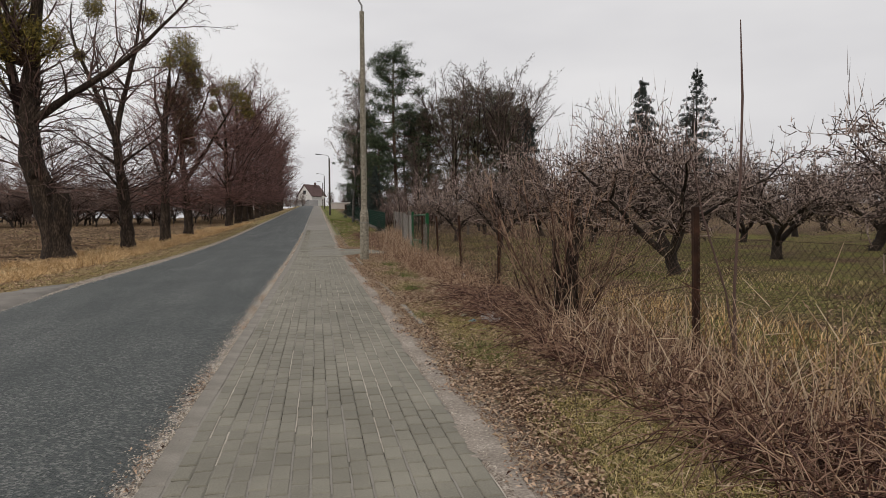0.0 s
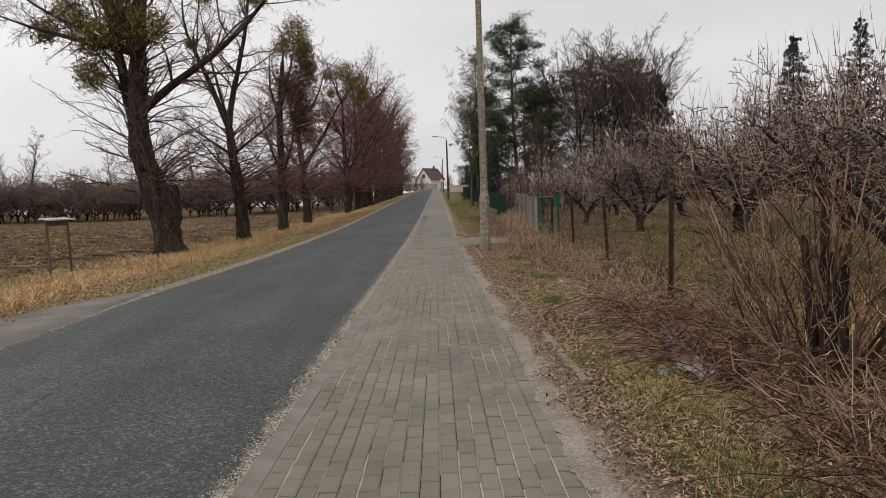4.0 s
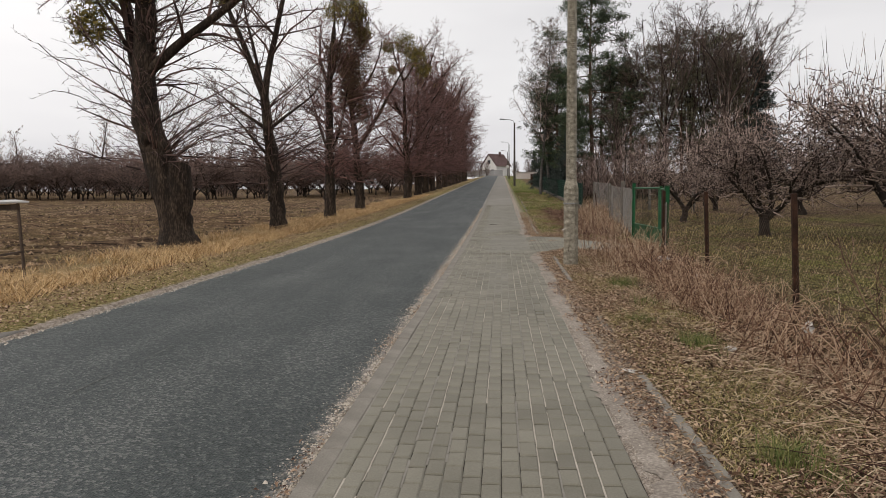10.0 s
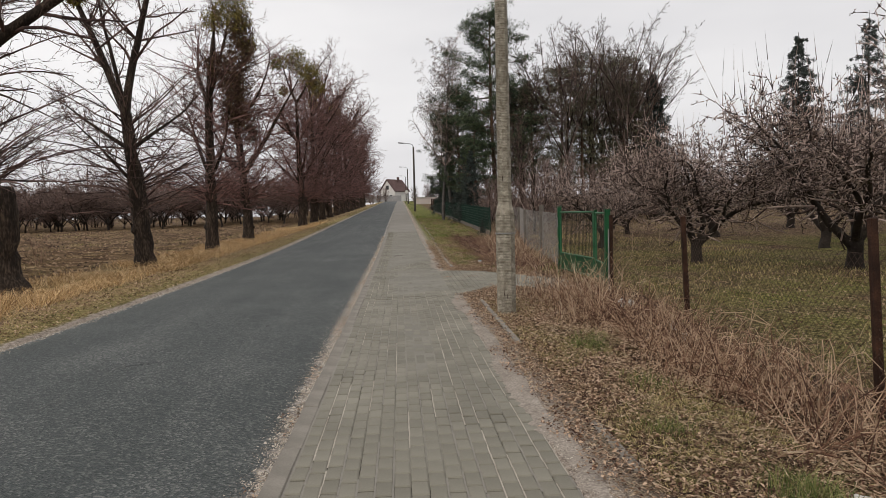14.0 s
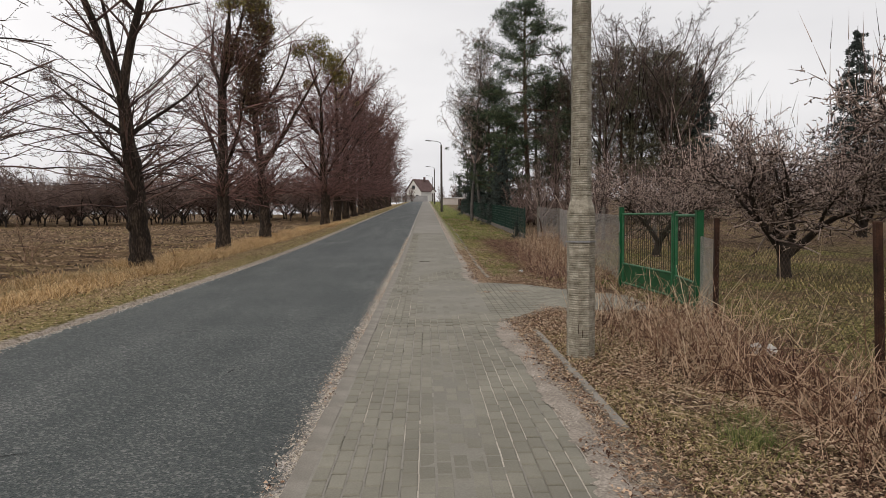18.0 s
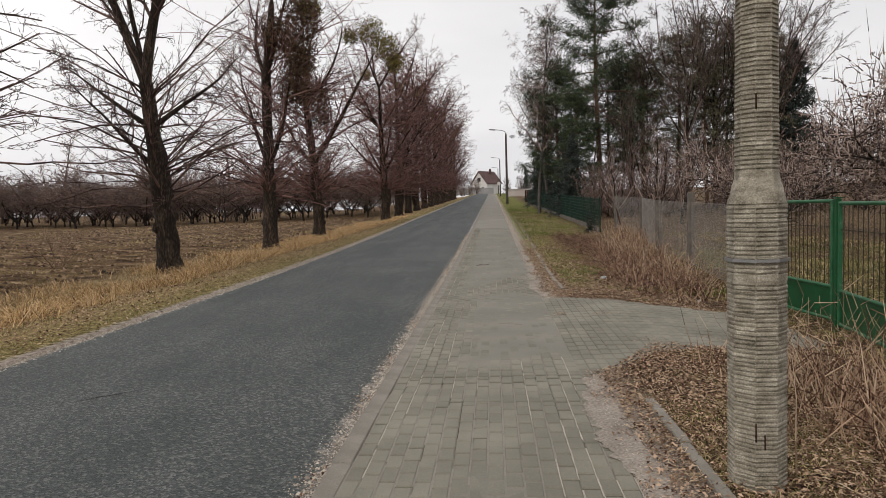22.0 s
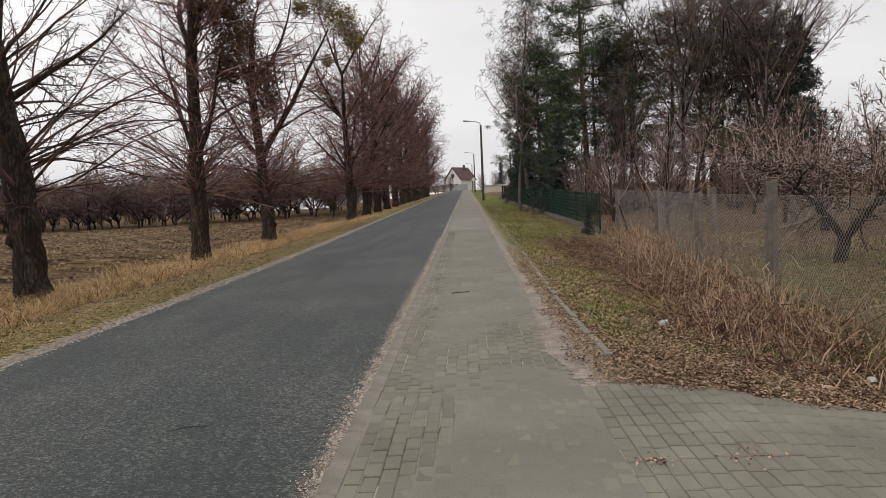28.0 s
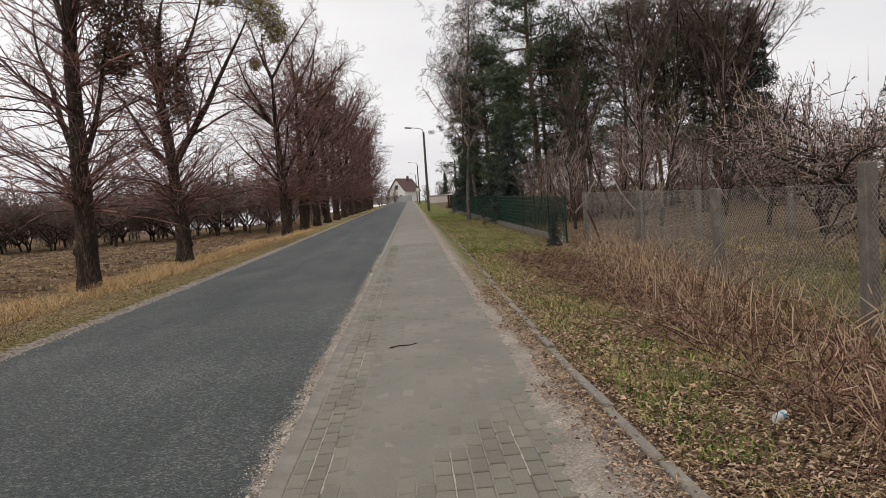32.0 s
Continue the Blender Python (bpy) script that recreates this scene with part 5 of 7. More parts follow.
# concrete-post fence beyond the gate
grey_fence = thing("wire_fence", "grey chain-link fence on square concrete posts", "fence")
cposts = [(5.12, 26.58), (5.58, 31.0), (5.75, 34.8), (6.62, 41.0), (6.5, 45.8)]
for i, (x, y) in enumerate(cposts[1:]):
    bm = bmesh.new()
    box(bm, x, y, float(ground_z(x, y)) + (0.82 if i == 0 else 0.72), 0.14, 0.14, 1.95 if i == 0 else 1.75, 0.015, Matrix.Rotation(radians((1, -1.5, 1, 0)[i]), 4, "X"))
    part("post", bm, POST_CONCRETE, grey_fence)
for p, q in zip(cposts[:-1], cposts[1:]):
    chain_link("wire_mesh", gpt(*p) + Vector((0, 0, 0.1)), gpt(*q) + Vector((0, 0, 0.1)), 1.42, 0.075, WIRE, grey_fence, 0.05, 0.0022)
for x, y in ((9.2, 43.5), (11.2, 42.2)):
    bm = bmesh.new()
    box(bm, 0, 0, 0.72, 0.15, 0.15, 1.7, 0.015)
    post = thing("fence_post", "lone square concrete fence post", "post", "", tuple(gpt(x, y)))
    part("post", bm, POST_CONCRETE, post)
bm = bmesh.new()
p, q = gpt(6.52, 45.6) + UP * 1.0, gpt(6.35, 43.4)
part("stay", merge_pipes("stay", [pipe([tuple(p), tuple(q)], [0.035, 0.035], 6)]), RUST, grey_fence, "slanting rusty stay")


# green gate: one wide leaf and a wicket between steel posts
def rail(p, q, r, sides=10):
    return merge_pipes("rail", [pipe([p, q], [r, r], sides)])


def gate_leaf(name, p0, p1, h, label, bars):
    """A leaf hung between two points of the ground."""
    dx, dy = p1[0] - p0[0], p1[1] - p0[1]
    t = thing(name, label, "gate", "", (p0[0], p0[1], float(ground_z(*p0))), math.degrees(math.atan2(dx, -dy)))
    w, s = -math.hypot(dx, dy), -1
    part("top_rail", rail((0, 0, h), (0, w, h), 0.024), GREEN_WORN, t)
    part("bottom_rail", rail((0, 0, 0.10), (0, w, 0.10), 0.022), GREEN_WORN, t)
    part("middle_rail", rail((0, 0, 0.52), (0, w, 0.52), 0.024), GREEN_WORN, t)
    for yy in (0.025 * s, w - 0.025 * s):
        bm = bmesh.new()
        box(bm, 0, yy, (h + 0.1) / 2, 0.045, 0.05, h - 0.1, 0.006)
        part("stile", bm, GREEN_WORN, t)
    n = max(1, round(abs(w) / 1.25))
    for k in range(n):
        bm = bmesh.new()
        box(bm, 0.004, w * (k + 0.5) / n, 0.31, 0.006, abs(w) / n - 0.03, 0.38, 0.002)
        part("panel", bm, GREEN_PAINT, t, "green sheet steel panel")
    for k in range(1, n):
        bm = bmesh.new()
        box(bm, -0.01, w * k / n, 0.31, 0.03, 0.035, 0.40, 0.004)
        part("panel_joint", bm, GREEN_WORN, t)
    for k in range(bars):
        yy = w * (k + 1) / (bars + 1)
        part("bar", rail((0, yy, 0.53), (0.004 * math.sin(k * 2.1), yy + 0.005 * math.sin(k * 3.7), h - 0.01), 0.0058, 6), DULL_BAR, t, "thin dull brown-green bar")
    part("upper_rod", rail((0, 0, 1.28), (0, w, 1.28), 0.005, 6), DULL_BAR, t)
    return t


gate_leaf("gate", (5.13, 26.43), (5.29, 23.82), 1.60, "closed green steel driveway gate with bars and sheet panels", 24)
gate_leaf("wicket_gate", (5.29, 23.68), (5.09, 22.22), 1.60, "narrow green steel wicket gate beside the driveway gate", 9)
for x, y, h, w in ((5.12, 26.5, 1.74, 0.10), (5.3, 23.75, 1.66, 0.07), (5.08, 22.15, 1.68, 0.11)):
    t = thing("gate_post", "square green painted steel gate post", "post", "gate posts", (x, y, float(ground_z(x, y)) - 0.1))
    bm = bmesh.new()
    box(bm, 0, 0, h / 2 + 0.05, w, w, h + 0.1, 0.008)
    part("post", bm, GREEN_PAINT, t)
    bm = bmesh.new()
    box(bm, 0, 0, h + 0.11, w + 0.012, w + 0.012, 0.015, 0.003)
    part("cap", bm, GREEN_PAINT, t)
    if y > 25:
        bm = bmesh.new()
        box(bm, -0.055, -0.03, 1.42, 0.02, 0.03, 0.24, 0.004)
        part("hinge", bm, GREY_METAL, t, "worn bright metal hinge strip")
        bm = bmesh.new()
        box(bm, -0.055, -0.03, 0.75, 0.012, 0.02, 0.55, 0.003)
        part("strike", bm, GREY_METAL, t, "bare metal edge where the paint has gone")
chain_link("wire_mesh", gpt(4.62, 20.45), gpt(5.06, 22.05), 1.25, 0.06, WIRE, rusty, 0.05)

# green mesh fence further on, on a low plinth
gf = thing("mesh_fence", "dark green mesh fence on a low concrete plinth", "fence")
g0, g1 = (5.75, 45.4), (5.25, 96.0)
n = 21
for i in range(n):
    f = i / (n - 1)
    x, y = g0[0] + (g1[0] - g0[0]) * f, g0[1] + (g1[1] - g0[1]) * f
    bm = bmesh.new()
    box(bm, x, y, float(ground_z(x, y)) + 0.78, 0.06, 0.06, 1.56, 0.006)
    part("post", bm, GREEN_FENCE, gf)
    if i < n - 1:
        f2 = (i + 1) / (n - 1)
        x2, y2 = g0[0] + (g1[0] - g0[0]) * f2, g0[1] + (g1[1] - g0[1]) * f2
        a, b = gpt(x, y), gpt(x2, y2)
        m = Vector(((x + x2) / 2, (y + y2) / 2, (a.z + b.z) / 2))
        turn = Matrix.Rotation(math.atan2(y2 - y, x2 - x) - math.pi / 2, 4, "Z") @ Matrix.Rotation(math.atan2(b.z - a.z, (b - a).length), 4, "X")
        bm = bmesh.new()
        box(bm, m.x, m.y, m.z + 0.1, 0.07, (b - a).length - 0.05, 0.22, 0.01, turn)
        part("plinth", bm, POST_CONCRETE, gf)
        segs = []
        ln = (b - a).length
        for k in range(26):
            p = a.lerp(b, (k + 0.5) / 26)
            segs.append((*(p + UP * 0.22), *(p + UP * 1.5), 0.007, 0.007))
        for k in range(9):
            z = 0.25 + k * 0.155
            segs.append((*(a + UP * z), *(b + UP * z), 0.008, 0.008))
        part("mesh_panel", tube_mesh("mesh_panel", segs), GREEN_FENCE, gf)

# kerb stones along the back of the pavement
def kerb_run(y0, y1, group_label):
    y = y0
    rng = random.Random(int(y0 * 10))
    while y < y1:
        ln = 0.98
        if y + ln > y1:
            break
        z = float(road_z(y + ln / 2))
        bm = bmesh.new()
        box(bm, 0, 0, 0, 0.075, ln, 0.22, 0.008)
        k = thing("kerb_stone", group_label, "kerb", "kerb stones behind the pavement", (2.205 + 0.016 * min(max(y - 30, 0), 12) + rng.gauss(0, 0.008), y + ln / 2, z - (0.098 if 6.4 < y < 14 else 0.088) + rng.gauss(0, 0.006)), rng.gauss(0, 0.5))
        part("stone", bm, KERB_CONCRETE, k)
        y += 1.0


kerb_run(4.85, 7.3, "worn grey concrete edging stone half sunk in leaves")
kerb_run(7.7, 11.0, "worn grey concrete edging stone half sunk in leaves")
kerb_run(12.3, 13.4, "worn grey concrete edging stone half sunk in leaves")
kerb_run(16.3, 20.5, "worn grey concrete edging stone half sunk in leaves")
kerb_run(26.9, 62, "grey concrete edging stone beside the grass")

# little roofed board on two stakes in the field
bt = thing("sign_frame", "two thin stakes with a small pale roof board", "sign frame", "", (-9.45, 18.6, float(ground_z(-9.45, 18.6))))
for dx, dy in ((0.1, -0.72), (-0.12, 0.72)):
    bm = bmesh.new()
    box(bm, dx, dy, 0.85, 0.055, 0.055, 1.75, 0.008, Matrix.Rotation(radians(2.5), 4, "X"))
    part("stake", bm, OLD_WOOD, bt)
bm = bmesh.new()
box(bm, 0, 0, 1.74, 0.3, 1.7, 0.04, 0.006, Matrix.Rotation(radians(8), 4, "Z") @ Matrix.Rotation(radians(8), 4, "Y"))
part("roof_board", bm, PALE_BOARD, bt)
bm = bmesh.new()
box(bm, 0, 0, 0.62, 0.03, 1.42, 0.05, 0.006, Matrix.Rotation(radians(8), 4, "Z"))
part("rail", bm, OLD_WOOD, bt)
bm = bmesh.new()
box(bm, 0, 0, 1.62, 0.04, 1.3, 0.12, 0.006, Matrix.Rotation(radians(8), 4, "Z"))
part("cross_board", bm, OLD_WOOD, bt)


# ---- far end of the road ----
def house(x, y, z, rz, w, d, wall_h, roof_h, label, wall, roof):
    t = thing("house", label, "house", "", (x, y, z), rz)
    bm = bmesh.new()
    v = [bm.verts.new(p) for p in ((-w / 2, -d / 2, 0), (w / 2, -d / 2, 0), (w / 2, -d / 2, wall_h), (0, -d / 2, wall_h + roof_h), (-w / 2, -d / 2, wall_h), (-w / 2, d / 2, 0), (w / 2, d / 2, 0), (w / 2, d / 2, wall_h), (0, d / 2, wall_h + roof_h), (-w / 2, d / 2, wall_h))]
    for f in ((0, 1, 2, 3, 4), (9, 8, 7, 6, 5), (0, 4, 9, 5), (1, 6, 7, 2)):
        bm.faces.new([v[i] for i in f])
    part("wall", bm, wall, t)
    slope = math.atan2(roof_h, w / 2)
    ln = math.hypot(roof_h, w / 2) + 0.7
    for s in (1, -1):
        bm = bmesh.new()
        box(bm, s * (w / 4 + 0.16), 0, wall_h + roof_h / 2 - 0.02, ln, d + 0.9, 0.22, 0.02, Matrix.Rotation(s * slope, 4, "Y"))
        part("roof", bm, roof, t)
    bm = bmesh.new()
    box(bm, 0.9, 1.0, wall_h + roof_h + 0.3, 0.6, 0.6, 1.6, 0.03)
    part("chimney", bm, ROOF_TILE, t)
    for px, pz, sx, sz in ((-1.3, 1.2, 1.2, 1.3), (1.6, 1.2, 1.2, 1.3), (0, wall_h + 0.9, 1.3, 1.4)):
        win = part("window", box(bmesh.new(), px, -d / 2 - 0.02, pz + 0.3, sx + 0.16, 0.08, sz + 0.16, 0.01), WHITE_WALL, t)
        part("pane", box(bmesh.new(), px, -d / 2 - 0.045, pz + 0.3, sx, 0.06, sz, 0), PANE_DARK, win)
    for py in (-2.5, 1.5):
        part("skylight", box(bmesh.new(), w / 4, py, wall_h + roof_h / 2 + 0.15, 1.1, 0.9, 0.08, 0.01, Matrix.Rotation(slope, 4, "Y")), PALE_BOARD, t)
    return t


hz = float(road_z(240))
house(-0.9, 253, hz + 0.4, -38, 6.6, 8.0, 3.6, 3.9, "white gabled house with brown-red tiled roof", WHITE_WALL, ROOF_TILE)
wall_t = thing("boundary_wall", "grey concrete boundary wall across the junction", "wall", "", (-9, 247, hz))
for k in range(8):
    bm = bmesh.new()
    box(bm, -12 + k * 3.0, 0, 1.1, 2.96, 0.14, 2.2 + 0.15 * (k % 2), 0.02)
    part("panel", bm, GREY_WALL, wall_t)
shed = thing("shed", "long low whitish garden wall and shed beside the road", "shed", "", (12.0, 170, float(road_z(170)) - 0.6))
part("wall", box(bmesh.new(), 0, 0, 0.95, 15, 4, 1.9, 0.03), PINK_WALL, shed)
part("roof", box(bmesh.new(), 0, 0, 1.95, 15.3, 4.4, 0.12, 0.03), PALE_BOARD, shed)
sg = thing("road_sign", "small round road sign on a thin post", "road sign", "", (2.35, 150, float(road_z(150))))
part("post", merge_pipes("post", [pipe([(0, 0, 0), (0, 0, 3.0)], [0.03, 0.03], 8)]), GREY_METAL, sg)
bm = bmesh.new()
bmesh.ops.create_cone(bm, cap_ends=True, segments=20, radius1=0.35, radius2=0.35, depth=0.02, matrix=Matrix.Translation((0, -0.04, 2.7)) @ Matrix.Rotation(radians(90), 4, "X"))
part("plate", bm, WHITE_WALL, sg)
yard = thing("yard_gate", "dark brown closed yard gate beside the green fence", "gate", "", (5.1, 100, float(road_z(100))))
for k in range(8):
    part("board", box(bmesh.new(), 0.05 + k * 0.22, 0, 0.75, 0.2, 0.04, 1.5, 0.01), RUST, yard)


# ---- ground growth ----
def blades(name, x, y, h, w, rng, lean=0.5, dz=0.0, height=None):
    """Bent grass blades on the ground."""
    n = len(x)
    z = (height or ground_z)(x, y) + dz
    a = rng.uniform(0, 2 * math.pi, n)
    side = np.stack([np.cos(a), np.sin(a), np.zeros(n)], axis=1)
    b = rng.uniform(0, 2 * math.pi, n)
    out = np.stack([np.cos(b), np.sin(b), np.zeros(n)], axis=1)
    p = np.stack([x, y, z - 0.02], axis=1)
    k = lean * rng.uniform(0.2, 1.5, n)[:, None]
    hh = h[:, None]
    up = np.array([[0, 0, 1.0]])
    m = p + up * hh * 0.55 + out * hh * k * 0.25
    tip = p + up * hh * np.clip(1.0 - 0.35 * k, 0.25, 1) + out * hh * k
    s = side * w[:, None]
    v = np.stack([p - s, p + s, m - s * 0.7, m + s * 0.7, tip], axis=1).reshape(-1, 3)
    o = (np.arange(n) * 5)[:, None]
    quads = np.concatenate([o, o + 1, o + 3, o + 2], axis=1)
    tris = np.concatenate([o + 2, o + 3, o + 4], axis=1)
    return mesh_of(name, v, [quads, tris])


def stuff(name, me, mat, label, category):
    return tagged(part(name, me, mat, None), label, category, kind="stuff")


def spread(rng, n, x0, x1, y0, y1, power=1.0):
    return rng.uniform(x0, x1, n), y0 + (y1 - y0) * rng.random(n) ** power


def patchy(rng, x, y, scale, cut):
    """Keeps points in irregular patches."""
    v = np.sin(x * scale + 1.3 * np.sin(y * scale * 0.7)) + np.sin(y * scale * 1.3 + 2.1 * np.sin(x * scale * 0.6)) + rng.normal(0, 0.5, len(x))
    k = v > cut
    return x[k], y[k]


g = np.random.default_rng(71)


def tufted(rng, tufts, per, radius, x0, x1, y0, y1, power=1.3):
    """Points gathered in many small tufts."""
    cx, cy = spread(rng, tufts, x0, x1, y0, y1, power)
    rr = np.repeat(radius * rng.uniform(0.4, 1.5, tufts), per)
    return np.repeat(cx, per) + rng.normal(0, 1, tufts * per) * rr, np.repeat(cy, per) + rng.normal(0, 1.4, tufts * per) * rr


# straw verge over the road: long pale lying grass round the trees, short olive grass by the asphalt
x, y = tufted(g, 2200, 26, 0.16, -10.6, -6.3, 7, 75)
x, y = patchy(g, x, y, 0.8, -0.5)
k = x < apron_left(y) - 0.25
x, y = x[k], y[k]
stuff("dry_grass", blades("dry_grass", x, y, g.uniform(0.18, 0.55, len(x)), g.uniform(0.003, 0.008, len(x)), g, 2.2), STRAW, "long dry straw-coloured grass under the roadside trees", "grass")
x, y = tufted(g, 900, 22, 0.1, -8.0, -4.5, 3, 65)
k = x < apron_left(y) - 0.05
x, y = x[k], y[k]
stuff("verge_grass", blades("verge_grass", x, y, g.uniform(0.03, 0.12, len(x)), g.uniform(0.003, 0.007, len(x)), g, 1.6), STRAW_GREEN, "short olive and straw grass beside the asphalt", "grass")
x, y = tufted(g, 900, 14, 0.22, -38, -11, 8, 80, 1.0)
x, y = patchy(g, x, y, 0.35, 0.1)
stuff("field_stubble", blades("field_stubble", x, y, g.uniform(0.06, 0.25, len(x)), g.uniform(0.006, 0.014, len(x)), g, 1.4), STRAW_GREEN, "withered stubble and weeds on the tilled field", "stubble")
# green strip in front of the green fence
x, y = spread(g, 30000, 2.32, 5.2, 27, 75, 1.5)
x, y = patchy(g, x, y, 1.1, -0.15)
stuff("strip_grass", blades("strip_grass", x, y, g.uniform(0.04, 0.13, len(x)), g.uniform(0.006, 0.012, len(x)), g, 0.7), FRESH_GRASS, "short green grass strip between pavement and fence", "grass")
# verge beside the pavement: low green and straw grass between the leaves
x, y = spread(g, 120000, 2.25, 3.5, -4, 21, 1.35)
x, y = patchy(g, x, y, 1.5, -0.8)
stuff("verge_grass", blades("verge_grass", x, y, g.uniform(0.02, 0.085, len(x)), g.uniform(0.0025, 0.005, len(x)), g, 1.5), STRAW_GREEN, "sparse olive grass between dead leaves", "grass")
# orchard grass behind the fences
x, y = spread(g, 40000, 4.7, 13, -2, 44, 1.0)
x, y = patchy(g, x, y, 0.7, -0.2)
stuff("orchard_grass", blades("orchard_grass", x, y, g.uniform(0.04, 0.16, len(x)), g.uniform(0.007, 0.014, len(x)), g, 0.9), STRAW_GREEN, "rough olive grass below the apple trees", "grass")
x, y = spread(g, 2600, 4.5, 7.0, -3, 9, 1.0)
stuff("dry_grass", blades("dry_grass", x, y, g.uniform(0.15, 0.5, len(x)), g.uniform(0.004, 0.009, len(x)), g, 1.0), STRAW, "tall dry yellow grass along the orchard fence", "grass")


def stalks(rng, x, y, h, r, lean, fork=0.5):
    """Dry upright stems, each bent, some with side shoots."""
    n = len(x)
    z = ground_z(x, y)
    a = rng.uniform(0, 2 * math.pi, n)
    out = np.stack([np.cos(a), np.sin(a), np.zeros(n)], axis=1)
    p = np.stack([x, y, z - 0.02], axis=1)
    segs = []
    d = np.array([[0, 0, 1.0]]) + out * (lean * rng.uniform(0.2, 1.6, n))[:, None]
    d /= np.linalg.norm(d, axis=1, keepdims=True)
    steps = 3
    for k in range(steps):
        q = p + d * (h / steps)[:, None]
        segs.append(np.concatenate([p, q, (r * (1 - k / 4))[:, None], (r * (1 - (k + 1) / 4))[:, None]], axis=1))
        if k > 0:
            sel = rng.random(n) < fork
            b = rng.normal(0, 0.6, (n, 3)) + d
            b[:, 2] = np.abs(b[:, 2]) * 0.8
            e = q + b / np.linalg.norm(b, axis=1, keepdims=True) * (h * rng.uniform(0.12, 0.32, n))[:, None]
            segs.append(np.concatenate([q, e, (r * 0.6)[:, None], (r * 0.35)[:, None]], axis=1)[sel])
        d = d + rng.normal(0, 0.16, (n, 3)) - np.array([[0, 0, 0.05]])
        d /= np.linalg.norm(d, axis=1, keepdims=True)
        p = q
    return np.concatenate(segs)


def weed(name, rng, spots, per, radius, hh, mat, label, r=0.0042, lean=0.55):
    c = np.asarray(spots, dtype=float)
    per, r = round(per * 0.7), r * 1.35
    x = np.repeat(c[:, 0], per) + rng.normal(0, radius, len(c) * per)
    y = np.repeat(c[:, 1], per) + rng.normal(0, radius * 1.3, len(c) * per)
    h = rng.uniform(hh[0], hh[1], len(x)) * np.repeat(rng.uniform(0.45, 1.15, len(c)), per)
    return stuff(name, tube_mesh(name, stalks(rng, x, y, h, rng.uniform(0.7, 1.4, len(x)) * r, lean)), mat, label, "weeds")


def canes(name, rng, n, area, length, lift, r, mat, label, clump=0.0):
    """Long thin canes lying about, bowed up in the middle."""
    n, r = round(n * 0.75), r * 1.3
    x, y = spread(rng, n, *area)
    if clump:
        y = y + clump * np.sin(y * 2.2 + x)
    z = ground_z(x, y)
    a = rng.uniform(0, 2 * math.pi, n)
    ln, up = rng.uniform(*length, n), rng.uniform(*lift, n) ** 1.0
    segs, last = [], None
    bend = rng.normal(0, 0.5, n)
    rise = rng.uniform(-0.2, 1.0, n)
    k = 5
    for i in range(k + 1):
        f = i / k
        w = a + bend * f
        p = np.stack([x + np.cos(w) * ln * f, y + np.sin(w) * ln * f, z + up * (math.sin(math.pi * f) + rise * f * 0.5) + rng.normal(0, 0.012, n)], axis=1)
        if last is not None:
            segs.append(np.concatenate([last, p, (r * (1 - 0.6 * (f - 1 / k)) * np.ones(n))[:, None], (r * (1 - 0.6 * f) * np.ones(n))[:, None]], axis=1))
        last = p
    return stuff(name, tube_mesh(name, np.concatenate(segs)), mat, label, "canes")


# brown weeds massed along the fences
line = [(4.05 + 0.2 * math.sin(k * 2.3), -3 + k * 0.42) for k in range(56)]
weed("dry_weeds", g, line, 20, 0.22, (0.2, 0.75), STALK, "thick reddish-brown dry weeds along the rusty fence", 0.0038, 0.9)
line = [((4.2 if 15.5 < 13.2 + k * 0.33 < 17.7 else 3.8) + 0.25 * math.sin(k * 1.7), 13.2 + k * 0.33) for k in range(20)]
weed("dry_weeds", g, line, 60, 0.24, (0.3, 0.9), STALK, "tall reddish dry weeds near the concrete pole", 0.0036, 0.75)
line = [(4.25 + 0.4 * math.sin(k * 1.1) + 0.05 * k, 26.6 + k * 0.4) for k in range(42)]
weed("dry_weeds", g, line, 34, 0.36, (0.2, 0.85), STALK, "reddish-brown dry weeds in front of the wire fence", 0.005, 0.7)
line = [(4.5 + 0.5 * math.sin(k * 1.9) + 0.04 * k, 26.6 + k * 0.55) for k in range(30)]
weed("pale_weeds", g, line, 8, 0.35, (0.25, 0.85), STALK_PALE, "pale dry weed stems before the wire fence", 0.004, 0.6)
line = [(4.15 + 0.25 * math.sin(k * 2.1), -3.0 + k * 0.33) for k in range(20)]
weed("dry_weeds", g, line, 34, 0.22, (0.4, 1.05), STALK, "tall tan stems leaning on the orchard fence", 0.0042, 0.6)
line = [(4.8 + 0.2 * math.sin(k * 2.1), 4 + k * 0.5) for k in range(24)]
weed("pale_weeds", g, line, 14, 0.3, (0.2, 0.7), STALK_PALE, "straw-coloured stems beside the orchard fence", 0.0036, 0.8)
g4 = np.random.default_rng(83)
line = [(3.75 + 0.35 * math.sin(k * 2.7), -0.8 + k * 0.16) for k in range(28)]
weed("dry_weeds", g4, line, 9, 0.16, (0.4, 1.05), STALK_PALE, "tall tan stems fanning out before the orchard fence", 0.0042, 0.42)
weed("dry_weeds", g4, [(3.6 + 0.3 * math.sin(k * 1.9), -1.2 + k * 0.2) for k in range(24)], 24, 0.2, (0.3, 0.85), STALK, "dark red stems at the foot of the tan ones", 0.0045, 0.9)
line = [(3.35 + 0.28 * (k % 5), 17.9 + k * 0.16) for k in range(22)]
weed("pale_weeds", g4, line, 8, 0.2, (0.5, 1.15), STALK_PALE, "tall tan stems between the pole and the gate", 0.0042, 0.4)
weed("dry_weeds", g4, line, 30, 0.24, (0.35, 1.0), STALK, "red-brown stems between the pole and the gate", 0.004, 0.6)
